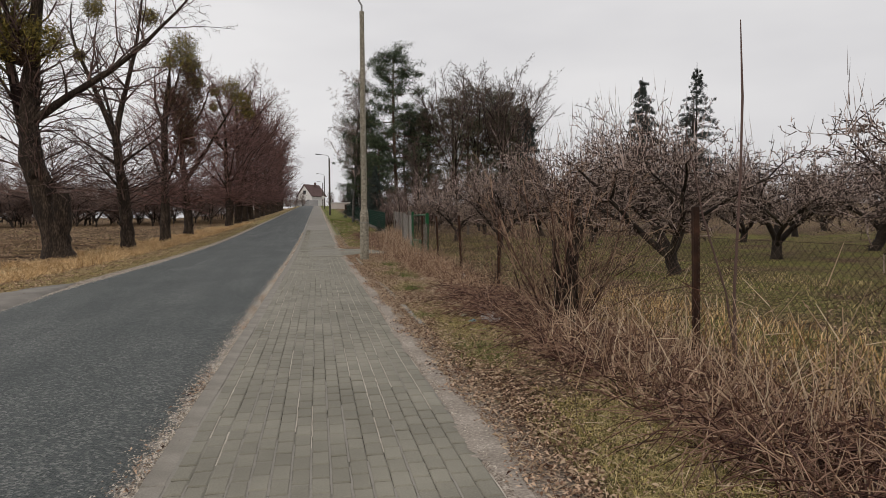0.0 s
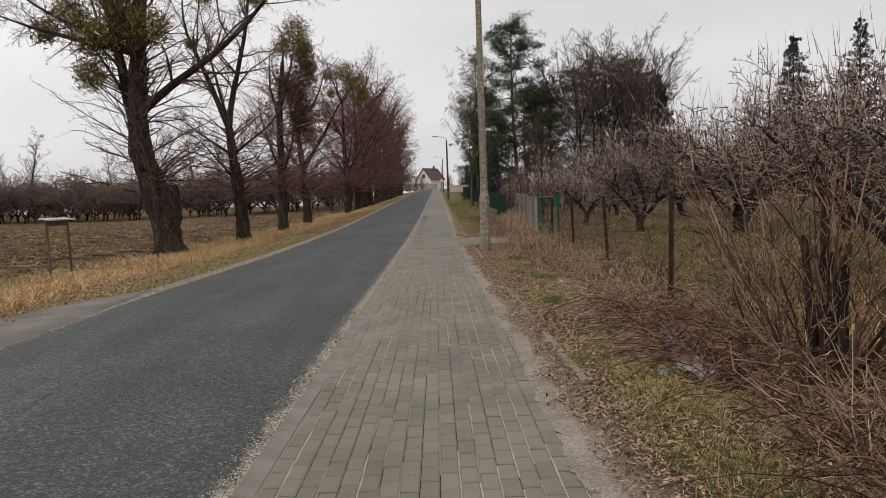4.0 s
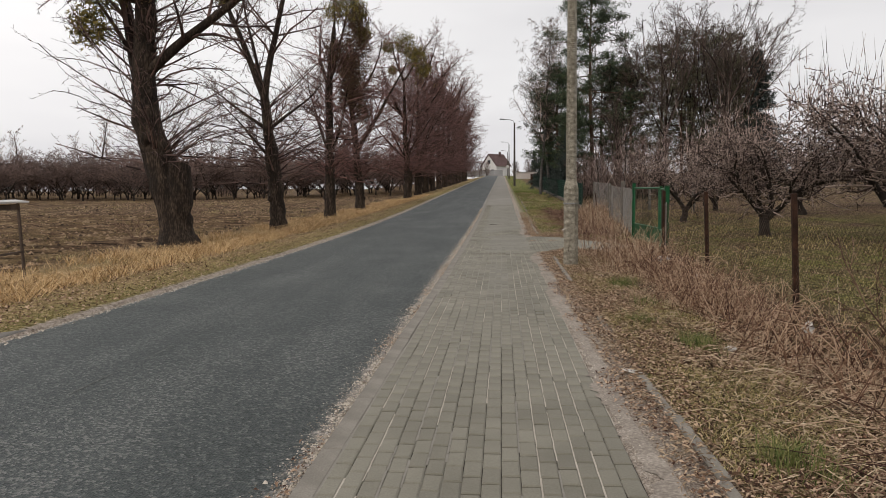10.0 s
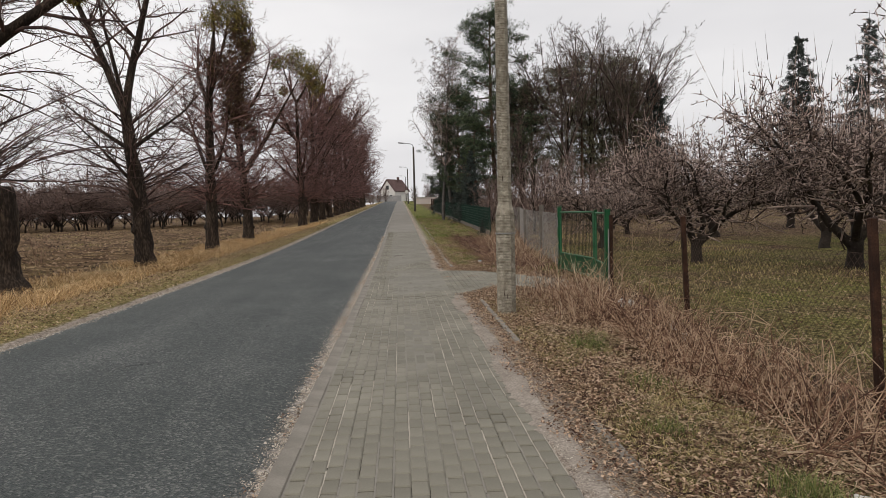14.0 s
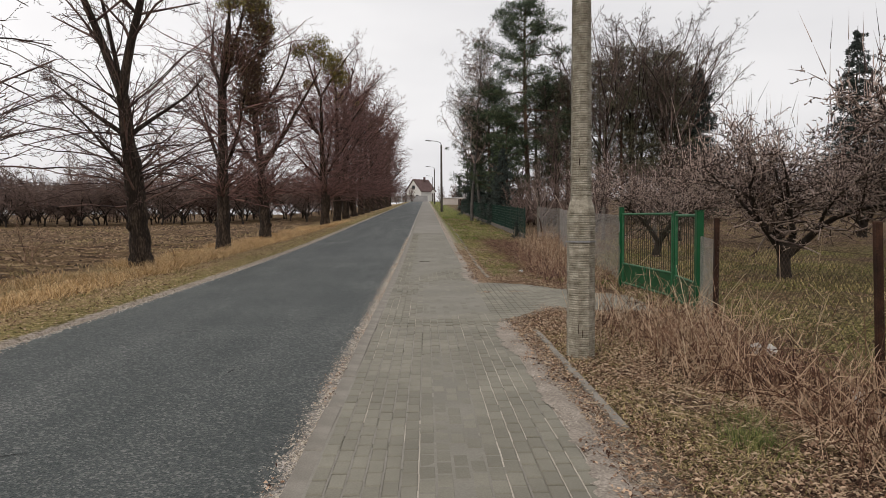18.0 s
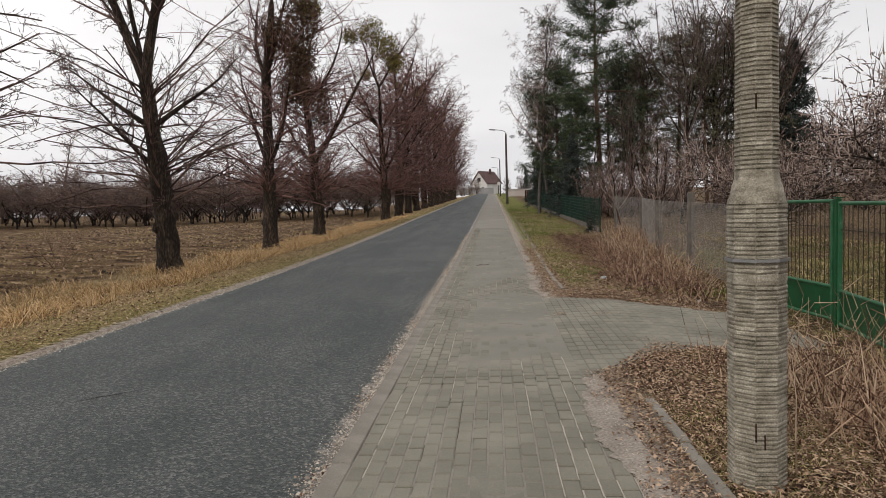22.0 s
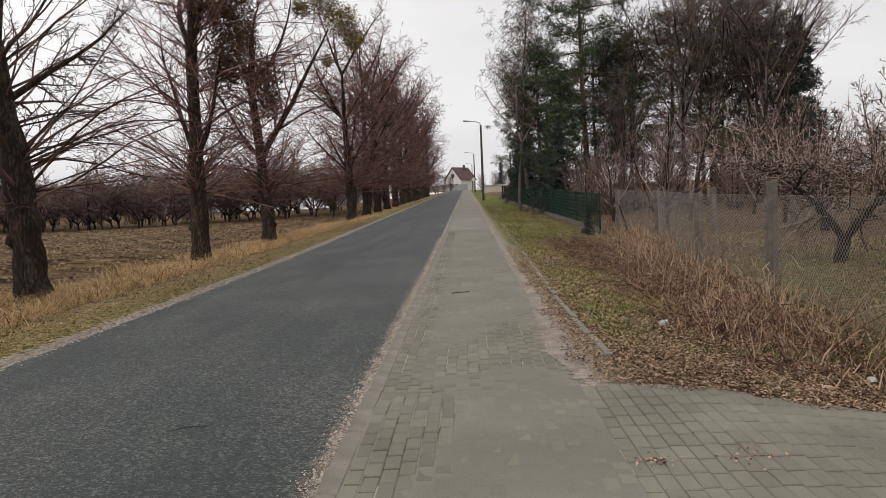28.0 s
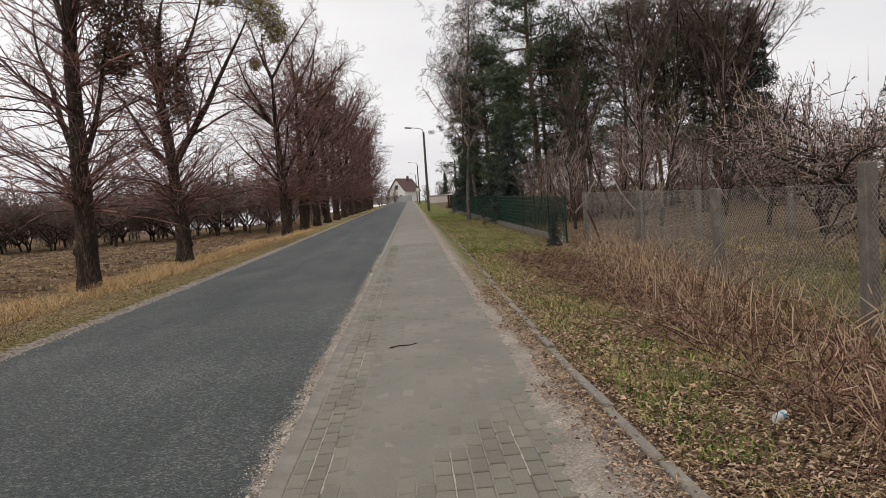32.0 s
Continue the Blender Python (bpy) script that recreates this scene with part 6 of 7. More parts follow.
# taller clumps before the concrete fence, with rough grass between them
g2 = np.random.default_rng(77)
line = [(4.2 + 0.6 * math.sin(k * 2.6) + 0.03 * k, 26.9 + k * 0.31) for k in range(44)]
weed("pale_weeds", g2, line, 5, 0.15, (0.35, 0.85), STALK_PALE, "clumps of tall pale stems below the concrete fence", 0.0056, 0.45)
line = [(4.05 + 0.6 * math.sin(k * 1.3) + 0.03 * k, 26.7 + k * 0.29) for k in range(46)]
weed("dry_weeds", g2, line, 24, 0.2, (0.2, 0.7), STALK, "clumps of red-brown stems below the concrete fence", 0.0062, 0.5)
x, y = spread(g2, 26000, 2.45, 4.6, 27.2, 44, 1.2)
x, y = patchy(g2, x, y, 1.3, -0.25)
stuff("verge_grass", blades("verge_grass", x, y, g2.uniform(0.04, 0.16, len(x)), g2.uniform(0.004, 0.009, len(x)), g2, 1.0), STRAW_GREEN, "rough olive grass tufts between pavement and weeds", "grass")
x, y = spread(g2, 15000, 2.4, 3.7, 27.8, 46, 1.2)
x, y = patchy(g2, x, y, 1.0, 0.0)
stuff("strip_grass", blades("strip_grass", x, y, g2.uniform(0.03, 0.11, len(x)), g2.uniform(0.004, 0.008, len(x)), g2, 0.8), FRESH_GRASS, "fresh green grass patches behind the edging stones", "grass")
g3a = np.random.default_rng(95)
x, y = spread(g3a, 46000, 2.3, 3.45, -3.5, 5.6, 1.2)
x, y = patchy(g3a, x, y, 0.8, -0.15)
k = (x > 2.34 + 0.12 * np.sin(y * 1.7) + np.abs(g3a.normal(0, 0.08, len(x)))) & (x < 3.1 + 0.22 * np.sin(y * 1.1 + 1) + 0.12 * g3a.random(len(x)))
x, y = x[k], y[k]
stuff("verge_moss", blades("verge_moss", x, y, g3a.uniform(0.012, 0.06, len(x)), g3a.uniform(0.003, 0.007, len(x)), g3a, 1.1), YELLOW_MOSS, "short yellow-green moss and grass on the verge", "grass")
canes("bramble_canes", g, 3600, (3.15, 4.35, -3.5, 8.5), (0.35, 1.2), (0.02, 0.28), 0.0042, CANE, "tangled dark red dry canes lying before the orchard fence", 0.3)
canes("bramble_canes", g, 1000, (3.4, 4.4, 8.5, 20.5), (0.3, 1.0), (0.03, 0.5), 0.004, STALK, "reddish arching canes along the rusty fence", 0.3)
canes("bramble_canes", g, 2400, (3.3, 5.0, 26.6, 42), (0.3, 1.1), (0.02, 0.3), 0.0042, CANE, "dark red dry canes below the concrete fence", 0.3)
canes("brush_heap", g, 220, (3.75, 4.3, 17.5, 18.5), (0.25, 0.6), (0.1, 0.36), 0.005, CANE, "dark heap of cut canes below the fence")
canes("broken_stems", g3a, 240, (3.2, 4.2, 0.0, 6.0), (0.25, 0.8), (0.0, 0.10), 0.0034, STALK_PALE, "pale straw stems lying tangled before the orchard fence", 0.3)
canes("broken_stems", g3a, 620, (2.75, 4.1, 6.0, 12.0), (0.25, 0.7), (0.0, 0.10), 0.0034, STALK_PALE, "pale straw stems lying tangled on dead leaves", 0.3)
canes("broken_stems", g3a, 180, (3.0, 4.3, 12.0, 20.5), (0.2, 0.7), (0.0, 0.10), 0.0034, STALK_PALE, "pale straw stems lying before the rusty fence", 0.3)
canes("broken_stems", g, 90, (2.6, 4.0, -3.5, 20.5), (0.15, 0.6), (0.0, 0.05), 0.0035, STALK_PALE, "pale broken stems lying on the verge")


# dead leaves and twigs on the verge
def litter(name, rng, x, y, size, mat, label, height=None, slim=0.55):
    n = len(x)
    z = (height(x, y) if height else sheet_z(x, y)) + rng.uniform(0.004, 0.035, n)
    c = np.stack([x, y, z], axis=1)
    a = rng.uniform(0, 2 * math.pi, n)
    u = np.stack([np.cos(a), np.sin(a), rng.normal(0, 0.35, n)], axis=1)
    v = np.stack([-np.sin(a), np.cos(a), rng.normal(0, 0.35, n)], axis=1)
    s = size * rng.uniform(0.5, 1.5, (n, 1))
    up = np.array([[0, 0, 1.0]]) * s * rng.uniform(0, 0.6, (n, 1))
    pts = np.stack([c - u * s, c - v * s * slim + up, c + u * s, c + v * s * slim + up], axis=1).reshape(-1, 3)
    o = (np.arange(n) * 4)[:, None]
    tris = np.concatenate([np.concatenate([o, o + 1, o + 2], axis=1), np.concatenate([o, o + 2, o + 3], axis=1)])
    return stuff(name, mesh_of(name, pts, [tris]), mat, label, "leaves")


x, y = spread(g, 190000, 1.62, 4.3, -3, 36, 1.15)
keep = (x > drift_x(y) + 0.09 + 0.08 * np.sin(y * 2.3) + 0.06 * np.sin(y * 7) + 0.12 * np.abs(g.normal(0, 1, len(x)))) & ~((y > drive_near(x) + 0.10 + 0.12 * np.sin(x * 5)) & (y < drive_far(x) - 0.05 + 0.1 * np.sin(x * 7)) & (x < 4.6))
mossy = (y < 7) | (np.sin(x * 1.5 + 1.3 * np.sin(y * 1.05)) + np.sin(y * 1.95 + 2.1 * np.sin(x * 0.9)) > -0.45)
belt = (x > 2.4 + 0.15 * np.sin(y * 1.3)) & (x < 3.5) & (y < 19) & mossy
on_kerb = (np.abs(x - 2.205 - 0.016 * np.clip(y - 30, 0, 12)) < 0.045) & (((y > 4.8) & (y < 6.9)) | ((y > 7.7) & (y < 10.7)) | ((y > 16.4) & (y < 20.4)) | (y > 26.9))
keep &= ~on_kerb | (g.random(len(x)) < 0.12)
keep &= ~belt | (g.random(len(x)) < 0.14)
litter("dead_leaves", g, x[keep], y[keep], 0.0125, LITTER, "brown dead leaves strewn over the verge")
g3 = np.random.default_rng(91)
x, y = spread(g3, 80000, 1.95, 4.4, -3, 40, 1.2)
k = ~((y > drive_near(x)) & (y < drive_far(x)) & (x < 4.6)) & ((g3.random(len(x)) < 0.3) | (x < 2.4) | (y > 8))
litter("chaff", g3, x[k], y[k], 0.020, STALK_PALE, "pale chaff of broken stems over the verge", None, 0.1)
x, y = spread(g, 24000, 4.4, 13, -2, 42, 1.0)
litter("dead_leaves", g, x, y, 0.022, LITTER, "brown dead leaves under the apple trees")
x, y = spread(g, 30000, -8.6, -4.35, 4, 60, 1.4)
k = (x < apron_left(y)) | (g.random(len(x)) < 0.05)
x, y = x[k], y[k]
litter("dead_leaves", g, x, y, 0.02, LITTER, "brown dead leaves in the straw beside the road")
x, y = spread(g, 24000, 2.3, 5.2, 29, 70, 1.4)
litter("dead_leaves", g, x, y, 0.022, LITTER, "brown dead leaves on the grass strip")
n = 2500
x, y = g.uniform(1.95, 4.4, n), g.uniform(-4, 36, n)
k = ~((y > 21.2) & (y < 26.2))
x, y = x[k], y[k]
a, ln = g.uniform(0, 6.28, len(x)), g.uniform(0.04, 0.16, len(x))
z = sheet_z(x, y) + 0.02
segs = np.stack([x, y, z, x + np.cos(a) * ln, y + np.sin(a) * ln, z + g.uniform(-0.005, 0.05, len(x)), np.full(len(x), 0.003), np.full(len(x), 0.0018)], axis=1)
stuff("fallen_twigs", tube_mesh("fallen_twigs", segs), STALK_PALE, "thin broken twigs lying among the leaves", "twigs")


def pebbles(name, rng, x, y, size, mat, label, height):
    n = len(x)
    c = np.stack([x, y, height(x, y) + 0.002], axis=1)
    s = size * rng.uniform(0.4, 1.6, (n, 1))
    a = rng.uniform(0, 6.28, n)
    pts = [c + np.stack([np.cos(a + k * 1.571), np.sin(a + k * 1.571), np.zeros(n)], axis=1) * s * rng.uniform(0.6, 1.2, (n, 1)) for k in range(4)]
    pts.append(c + np.array([[0, 0, 0.8]]) * s)
    v = np.stack(pts, axis=1).reshape(-1, 3)
    o = (np.arange(n) * 5)[:, None]
    tris = np.concatenate([np.concatenate([o + k, o + (k + 1) % 4, o + 4], axis=1) for k in range(4)])
    return stuff(name, mesh_of(name, v, [tris]), mat, label, "gravel")


n = 26000
y = -3 + 48 * g.random(n) ** 1.3
x = -0.02 - np.abs(g.normal(0, 0.075, n))
pebbles("gravel", g, x, y, 0.0055, PEBBLE, "pale loose gravel along the pavement's edge", road_top)
n = 7000
y = -3 + 48 * g3.random(n) ** 1.2
x = -0.035 + g3.normal(0, 0.05, n)
k = np.sin(y * 3.7 + 2 * np.sin(y * 1.1)) + np.sin(y * 9.1) + g3.normal(0, 0.5, n) > -0.2
pebbles("gutter_chips", g3, x[k], np.asarray(y[k]), 0.012, PEBBLE, "crumbled chips and dirt between asphalt and edging", road_top)
n = 5000
y = -3 + 48 * g3.random(n) ** 1.2
k = np.sin(y * 2.9 + 1.7 * np.sin(y * 0.9)) + g3.normal(0, 0.4, n) > 0.3
litter("dead_leaves", g3, -0.06 + g3.normal(0, 0.05, k.sum()), y[k], 0.011, LITTER, "dead leaf bits caught in the gutter", road_top)
n = 9000
y = 4 + 50 * g.random(n) ** 1.3
x = -4.22 + 0.34 * smooth((12 - y) / 5) + g.normal(0, 0.07, n)
pebbles("gravel", g, x, y, 0.011, PEBBLE, "pale loose gravel along the far road edge", lambda x, y: road_z(y) - 0.034)
n = 9000
y = -3 + 46 * g.random(n)
y = np.where((y > 21.2) & (y < 26.1), y + 6, y)
x = 1.80 + np.abs(g.normal(0, 0.14, n))
pebbles("gravel", g, x, y, 0.006, PEBBLE, "pale sandy grit between pavement and leaves", sheet_z)


n = 15000
x, y = -11.2 - 26 * g.random(n) ** 1.2, 8 + 75 * g.random(n)
y = y + 0.25 * np.sin((y - 0.25 * x) * 4.4)
pebbles("soil_clods", g, x, y, 0.075, SOIL, "rough brown clods of tilled soil", sheet_z)


# shrub, sapling and fresh grass tufts on the verge
def stem_bush(seed, stems, h, r, label, stump=False):
    """A bush of many thin upright stems that fan out of one dark stump."""
    rng = random.Random(seed)
    t = thing("shrub", label, "shrub")
    P = dict(nseg=(7, 4, 3), wob=(0.17, 0.18, 0.18), up=(0.03, 0.05, 0.05), taper=0.65, rmin=0.0032, bare=(0.15, 0.1, 0), kids=(7, 3, 0), ang=(32, 36, 40), ratio=(0.42, 0.5, 0.4), rr=(0.5, 0.6, 0.6))
    segs, pipes = [], []
    for k in range(stems):
        a = rng.uniform(0, 6.28)
        tilt = abs(rng.gauss(0, 0.62)) if k % 5 else rng.uniform(0.8, 1.1)
        d = Vector((math.cos(a) * tilt, math.sin(a) * tilt, 1)).normalized()
        p = Vector((math.cos(a) * 0.16, math.sin(a) * 0.16, -0.02)) * rng.uniform(0.3, 1)
        grow(rng, p, d, h * rng.uniform(0.6, 1.05), r * rng.uniform(0.5, 1.2), 0, P, segs)
    for k in range(6 if stump else 0):
        a = k * 1.05 + rng.uniform(-0.3, 0.3)
        o = Vector((math.cos(a) * 0.13, math.sin(a) * 0.13, 0))
        pipes.append(pipe([tuple(o * 1.3 - UP * 0.05), tuple(o + UP * 0.2), tuple(o * 0.9 + UP * rng.uniform(0.4, 0.8)), tuple(o * 1.3 + UP * rng.uniform(0.9, 1.5))], [0.065, 0.052, 0.042, 0.024], 7, 0.1, rng))
    if stump:
        part("stump", merge_pipes("stump", pipes), BARK_DARK, t, "thick dark stem bases")
    part("crown", tube_mesh("crown", segs, limit=0.012), TWIG_SHRUB, t, "thin reddish-brown bare stems")
    return t


TWIG_SHRUB = material("reddish_brown_stems", [(0.040, 0.019, 0.014), (0.135, 0.074, 0.052), (0.36, 0.245, 0.17)], 0.8, 9, 0.85, 0, per_island=True)
put(stem_bush(81, 46, 2.35, 0.0135, "bare many-stemmed shrub growing through the orchard fence", True), 4.2, 5.05)
put(stem_bush(82, 14, 1.5, 0.011, "small bare shrub among the weeds"), 4.5, 10.6)
put(stem_bush(83, 16, 1.6, 0.012, "small bare shrub before the orchard"), 4.9, 7.2)
put(stem_bush(84, 12, 1.7, 0.012, "young bare shrub at the field edge"), -13.2, 30.5)
put(stem_bush(85, 12, 1.9, 0.013, "young bare shrub at the field edge"), -14.5, 38.0)
sap = thing("sapling", "tall thin bare sapling beside the orchard fence", "sapling", "", tuple(gpt(4.72, 2.04)))
part("stem", merge_pipes("stem", [pipe([(0, 0, 0), (-0.03, 0, 0.8), (0.02, 0, 1.9), (0.03, 0, 2.6), (0.0, 0, 3.3)], [0.018, 0.015, 0.011, 0.012, 0.005], 7)]), TWIG_BROWN, sap)
part("shoot", merge_pipes("shoot", [pipe([(0, 0, 0.15), (-0.10, 0.02, 0.8), (-0.32, 0.05, 1.5), (-0.5, 0.05, 2.3)], [0.013, 0.010, 0.008, 0.004], 6)]), TWIG_BROWN, sap)

rng0 = np.random.default_rng(5)
for tx, ty, th, tr, tn in ((2.66, 8.95, 0.24, 0.10, 260), (3.01, 12.0, 0.16, 0.09, 160), (2.94, 11.8, 0.26, 0.11, 280), (3.17, 16.5, 0.2, 0.10, 220), (2.66, 13.0, 0.18, 0.08, 150), (2.56, 3.1, 0.18, 0.13, 200), (2.7, 8.8, 0.15, 0.12, 140), (2.33, 5.5, 0.17, 0.08, 170), (2.99, 16.0, 0.2, 0.12, 240), (3.05, 14.4, 0.16, 0.14, 200), (2.96, 16.1, 0.2, 0.1, 180), (2.98, 29.4, 0.2, 0.1, 220), (3.46, 29.2, 0.22, 0.13, 240), (2.5, 2.6, 0.14, 0.16, 200), (2.95, 11.6, 0.15, 0.1, 120)):
    px, py = tx + rng0.normal(0, tr, tn), ty + rng0.normal(0, tr, tn)
    tuft = part("grass_tuft", blades("grass_tuft", px, py, rng0.uniform(0.4, 1.0, tn) * th, rng0.uniform(0.002, 0.004, tn), rng0, 0.8), FRESH_TUFT, None)
    tagged(tuft, "fresh green tuft of grass among dead leaves", "grass tuft", "green grass tufts on the verge", kind="stuff")


def crumple(name, at, size, mat, label, category, seed, flat=0.5, group=""):
    """A crumpled scrap: a dented, folded lump of thin film or paper."""
    rng = random.Random(seed)
    bm = bmesh.new()
    bmesh.ops.create_icosphere(bm, subdivisions=2, radius=1.0)
    for v in bm.verts:
        v.co *= rng.uniform(0.55, 1.2)
        v.co.x *= size[0]
        v.co.y *= size[1]
        v.co.z = v.co.z * size[2] * flat + size[2] * 0.4
    t = thing(name, label, category, group, (at[0], at[1], float(sheet_z(np.array(at[0]), np.array(at[1]))) + (at[2] if len(at) > 2 else 0.0)), rng.uniform(0, 360))
    part("scrap", bm, mat, t)
    return t


CLEAR = material("clear_plastic_film", [(0.55, 0.55, 0.54), (0.76, 0.76, 0.75)], 6, 40, 0.25, 0.2, spec=0.6)
BLUE_PL = material("blue_plastic", [(0.02, 0.05, 0.30), (0.04, 0.09, 0.42)], 6, 40, 0.4, 0.1, spec=0.5)
CYAN_PL = material("light_blue_plastic", [(0.03, 0.30, 0.45), (0.05, 0.40, 0.58)], 6, 40, 0.4, 0.1, spec=0.5)
WHITE_PAPER = material("dirty_white_paper", [(0.45, 0.43, 0.40), (0.68, 0.66, 0.63)], 8, 50, 0.9, 0.3)
RED_PAPER = material("faded_red_scrap", [(0.35, 0.08, 0.06), (0.5, 0.16, 0.12)], 8, 50, 0.8, 0.2)
GREEN_GLASS = material("pale_green_plastic", [(0.25, 0.36, 0.25), (0.38, 0.48, 0.36)], 8, 50, 0.3, 0.1, spec=0.6)
LIT = "litter on the verge"
def draped_film(a, b, width, label, seed):
    """A torn sheet of clear film lying in creases between two ground points, narrow at the first."""
    rng = random.Random(seed)
    va, vb = Vector((*a, 0)), Vector((*b, 0))
    along = (vb - va).normalized()
    side = Vector((-along.y, along.x, 0))
    t = thing("plastic_bag", label, "plastic bag", LIT, (a[0], a[1], float(sheet_z(np.array(a[0]), np.array(a[1])))))
    bm, rows, nu, nv = bmesh.new(), [], 16, 9
    for i in range(nu):
        f = i / (nu - 1)
        w = width * (0.15 + 0.85 * math.sin(math.pi * min(1.0, 0.15 + 0.75 * f)))
        rows.append([bm.verts.new((vb - va) * f + side * (w * (j / (nv - 1) - 0.5) + rng.uniform(-0.012, 0.012)) + UP * (0.075 + 0.03 * math.sin(j * 1.9 + i * 0.5) + rng.uniform(-0.012, 0.02))) for j in range(nv)])
    for i in range(nu - 1):
        for j in range(nv - 1):
            bm.faces.new((rows[i][j], rows[i][j + 1], rows[i + 1][j + 1], rows[i + 1][j]))
    bmesh.ops.solidify(bm, geom=list(bm.faces), thickness=0.002)
    part("film", bm, CLEAR, t)
    return t


draped_film((3.28, 5.75), (3.14, 4.85), 0.26, "torn clear plastic bag draped over dead leaves", 1)
crumple("wrapper", (3.37, 6.4), (0.06, 0.05, 0.05), BLUE_PL, "crumpled dark blue wrapper on dead leaves", "wrapper", 3, 0.7, LIT)
crumple("wrapper", (2.93, 5.15), (0.075, 0.03, 0.03), CYAN_PL, "light blue plastic wrapper on dead leaves", "wrapper", 4, 0.7, LIT)
crumple("wrapper", (2.93, 4.52), (0.045, 0.025, 0.025), CYAN_PL, "small light blue wrapper on the verge", "wrapper", 5, 0.7, LIT)
crumple("paper_scrap", (2.91, 5.61), (0.06, 0.035, 0.03), GREEN_GLASS, "pale green plastic scrap among leaves", "scrap", 6, 0.7, LIT)
crumple("paper_scrap", (3.0, 4.6), (0.04, 0.03, 0.02), WHITE_PAPER, "small white paper scrap", "paper scrap", 7, 0.7, LIT)
crumple("paper_scrap", (2.12, 10.8), (0.10, 0.05, 0.02), WHITE_PAPER, "white paper scrap at the kerb", "paper scrap", 8, 0.6, LIT)
crumple("paper_scrap", (3.28, 11.9), (0.07, 0.05, 0.05), WHITE_PAPER, "crumpled white paper among weeds", "paper scrap", 9, 0.7, LIT)
crumple("paper_scrap", (4.5, 13.0, 0.03), (0.07, 0.06, 0.09), WHITE_PAPER, "white rag caught beside a fence post", "rag", 10, 0.9, LIT)
for k, (px, py, pz) in enumerate(((4.40, 17.15, 0.12), (4.47, 16.95, 0.02), (4.05, 18.2, 0.26), (4.18, 18.15, 0.26))):
    crumple("rag", (px, py, pz), (0.055, 0.05, 0.075), WHITE_PAPER, "dirty white rag hanging in the dry weeds", "rag", 20 + k, 0.9, LIT)
crumple("wrapper", (3.27, 30.2), (0.06, 0.05, 0.03), RED_PAPER, "faded red wrapper among dead leaves", "wrapper", 31, 0.7, LIT)
crumple("paper_scrap", (3.76, 30.4), (0.05, 0.045, 0.05), WHITE_PAPER, "crumpled whitish paper among weeds", "paper scrap", 32, 0.8, LIT)
crumple("paper_scrap", (4.40, 26.4), (0.09, 0.04, 0.03), WHITE_PAPER, "white paper scrap beside the gate", "paper scrap", 33, 0.6, LIT)
crumple("paper_scrap", (3.88, 26.15), (0.08, 0.06, 0.02), STALK_PALE, "large pale yellow dead leaf", "dead leaf", 34, 0.5)
crumple("paper_scrap", (4.1, 25.3), (0.05, 0.04, 0.02), WHITE_PAPER, "small white paper scrap on leaves", "paper scrap", 35, 0.5, LIT)
can = thing("drink_can", "crushed silver and blue drink can among leaves", "can", LIT, (3.16, 28.4, float(sheet_z(np.array(3.16), np.array(28.4))) + 0.035), 35)
bm = bmesh.new()
bmesh.ops.create_cone(bm, cap_ends=True, segments=16, radius1=0.032, radius2=0.032, depth=0.12, matrix=Matrix.Rotation(radians(90), 4, "Y"))
for v in bm.verts:
    v.co.y *= 0.8 + 0.25 * math.sin(v.co.x * 40)
part("body", bm, CLEAR, can)
part("label_band", merge_pipes("label_band", [pipe([(-0.005, 0, 0), (0.012, 0, 0)], [0.0335, 0.0335], 16)]), CYAN_PL, can, "light blue printed band")
# drifts of leaves on the driveway and a twig on the pavement
for cx, cy, r in ((2.8, 22.5, 0.16), (2.5, 24.35, 0.10), (1.94, 24.3, 0.07), (3.8, 22.9, 0.14)):
    px, py = g.normal(cx, r, 50), g.normal(cy, r * 0.7, 50)
    litter("dead_leaves", g, px, py, 0.011, LITTER, "small drift of dead leaves on the driveway", lambda x, y: ground_z(x, y) + 0.004)
tw = thing("twig", "short dark twig lying on the pavement", "twig", "", (0.75, 31.5, float(road_z(31.5)) + 0.012), 20)
part("stick", merge_pipes("stick", [pipe([(-0.16, 0, 0), (-0.05, 0.02, 0.006), (0.06, 0.0, 0.0), (0.17, 0.03, 0.004)], [0.008, 0.007, 0.006, 0.003], 6)]), BARK_DARK, tw)


# ---- paving: edge strip, road marks, blocks ----
y = -5.0
i = 0
strip_rng = random.Random(3)
strip_mesh = bpy.data.meshes.new("edge_stone")
bm = bmesh.new()
box(bm, 0, 0, -0.06, 0.128, 0.994, 0.12, 0.006)
bm.to_mesh(strip_mesh)
bm.free()
strip_mesh.materials.append(KERB_CONCRETE)
while y < 60:
    ob = new("edge_stone", strip_mesh)
    ob.matrix_world = pose(0.063 + strip_rng.gauss(0, 0.003), y + 0.5, float(road_z(y + 0.5)) + 0.002 + strip_rng.gauss(0, 0.002), math.degrees(float(road_z(y + 1) - road_z(y))), 0, strip_rng.gauss(0, 0.15))
    ob.parent = pavement
    y += 1.0
far_strip = grid_mesh("edge_strip", np.array([0.0, 0.125]), np.unique(np.concatenate([np.arange(60, 236, 4.0)])), lambda x, y: road_z(y) + 0.002 + 0 * x)
part("edge_strip", far_strip, KERB_CONCRETE, pavement)

COLS, PITCH = 16, 0.1035


def in_drive(x, y):
    return (y > drive_near(x)) & (y < drive_far(x)) & (x < 4.75)


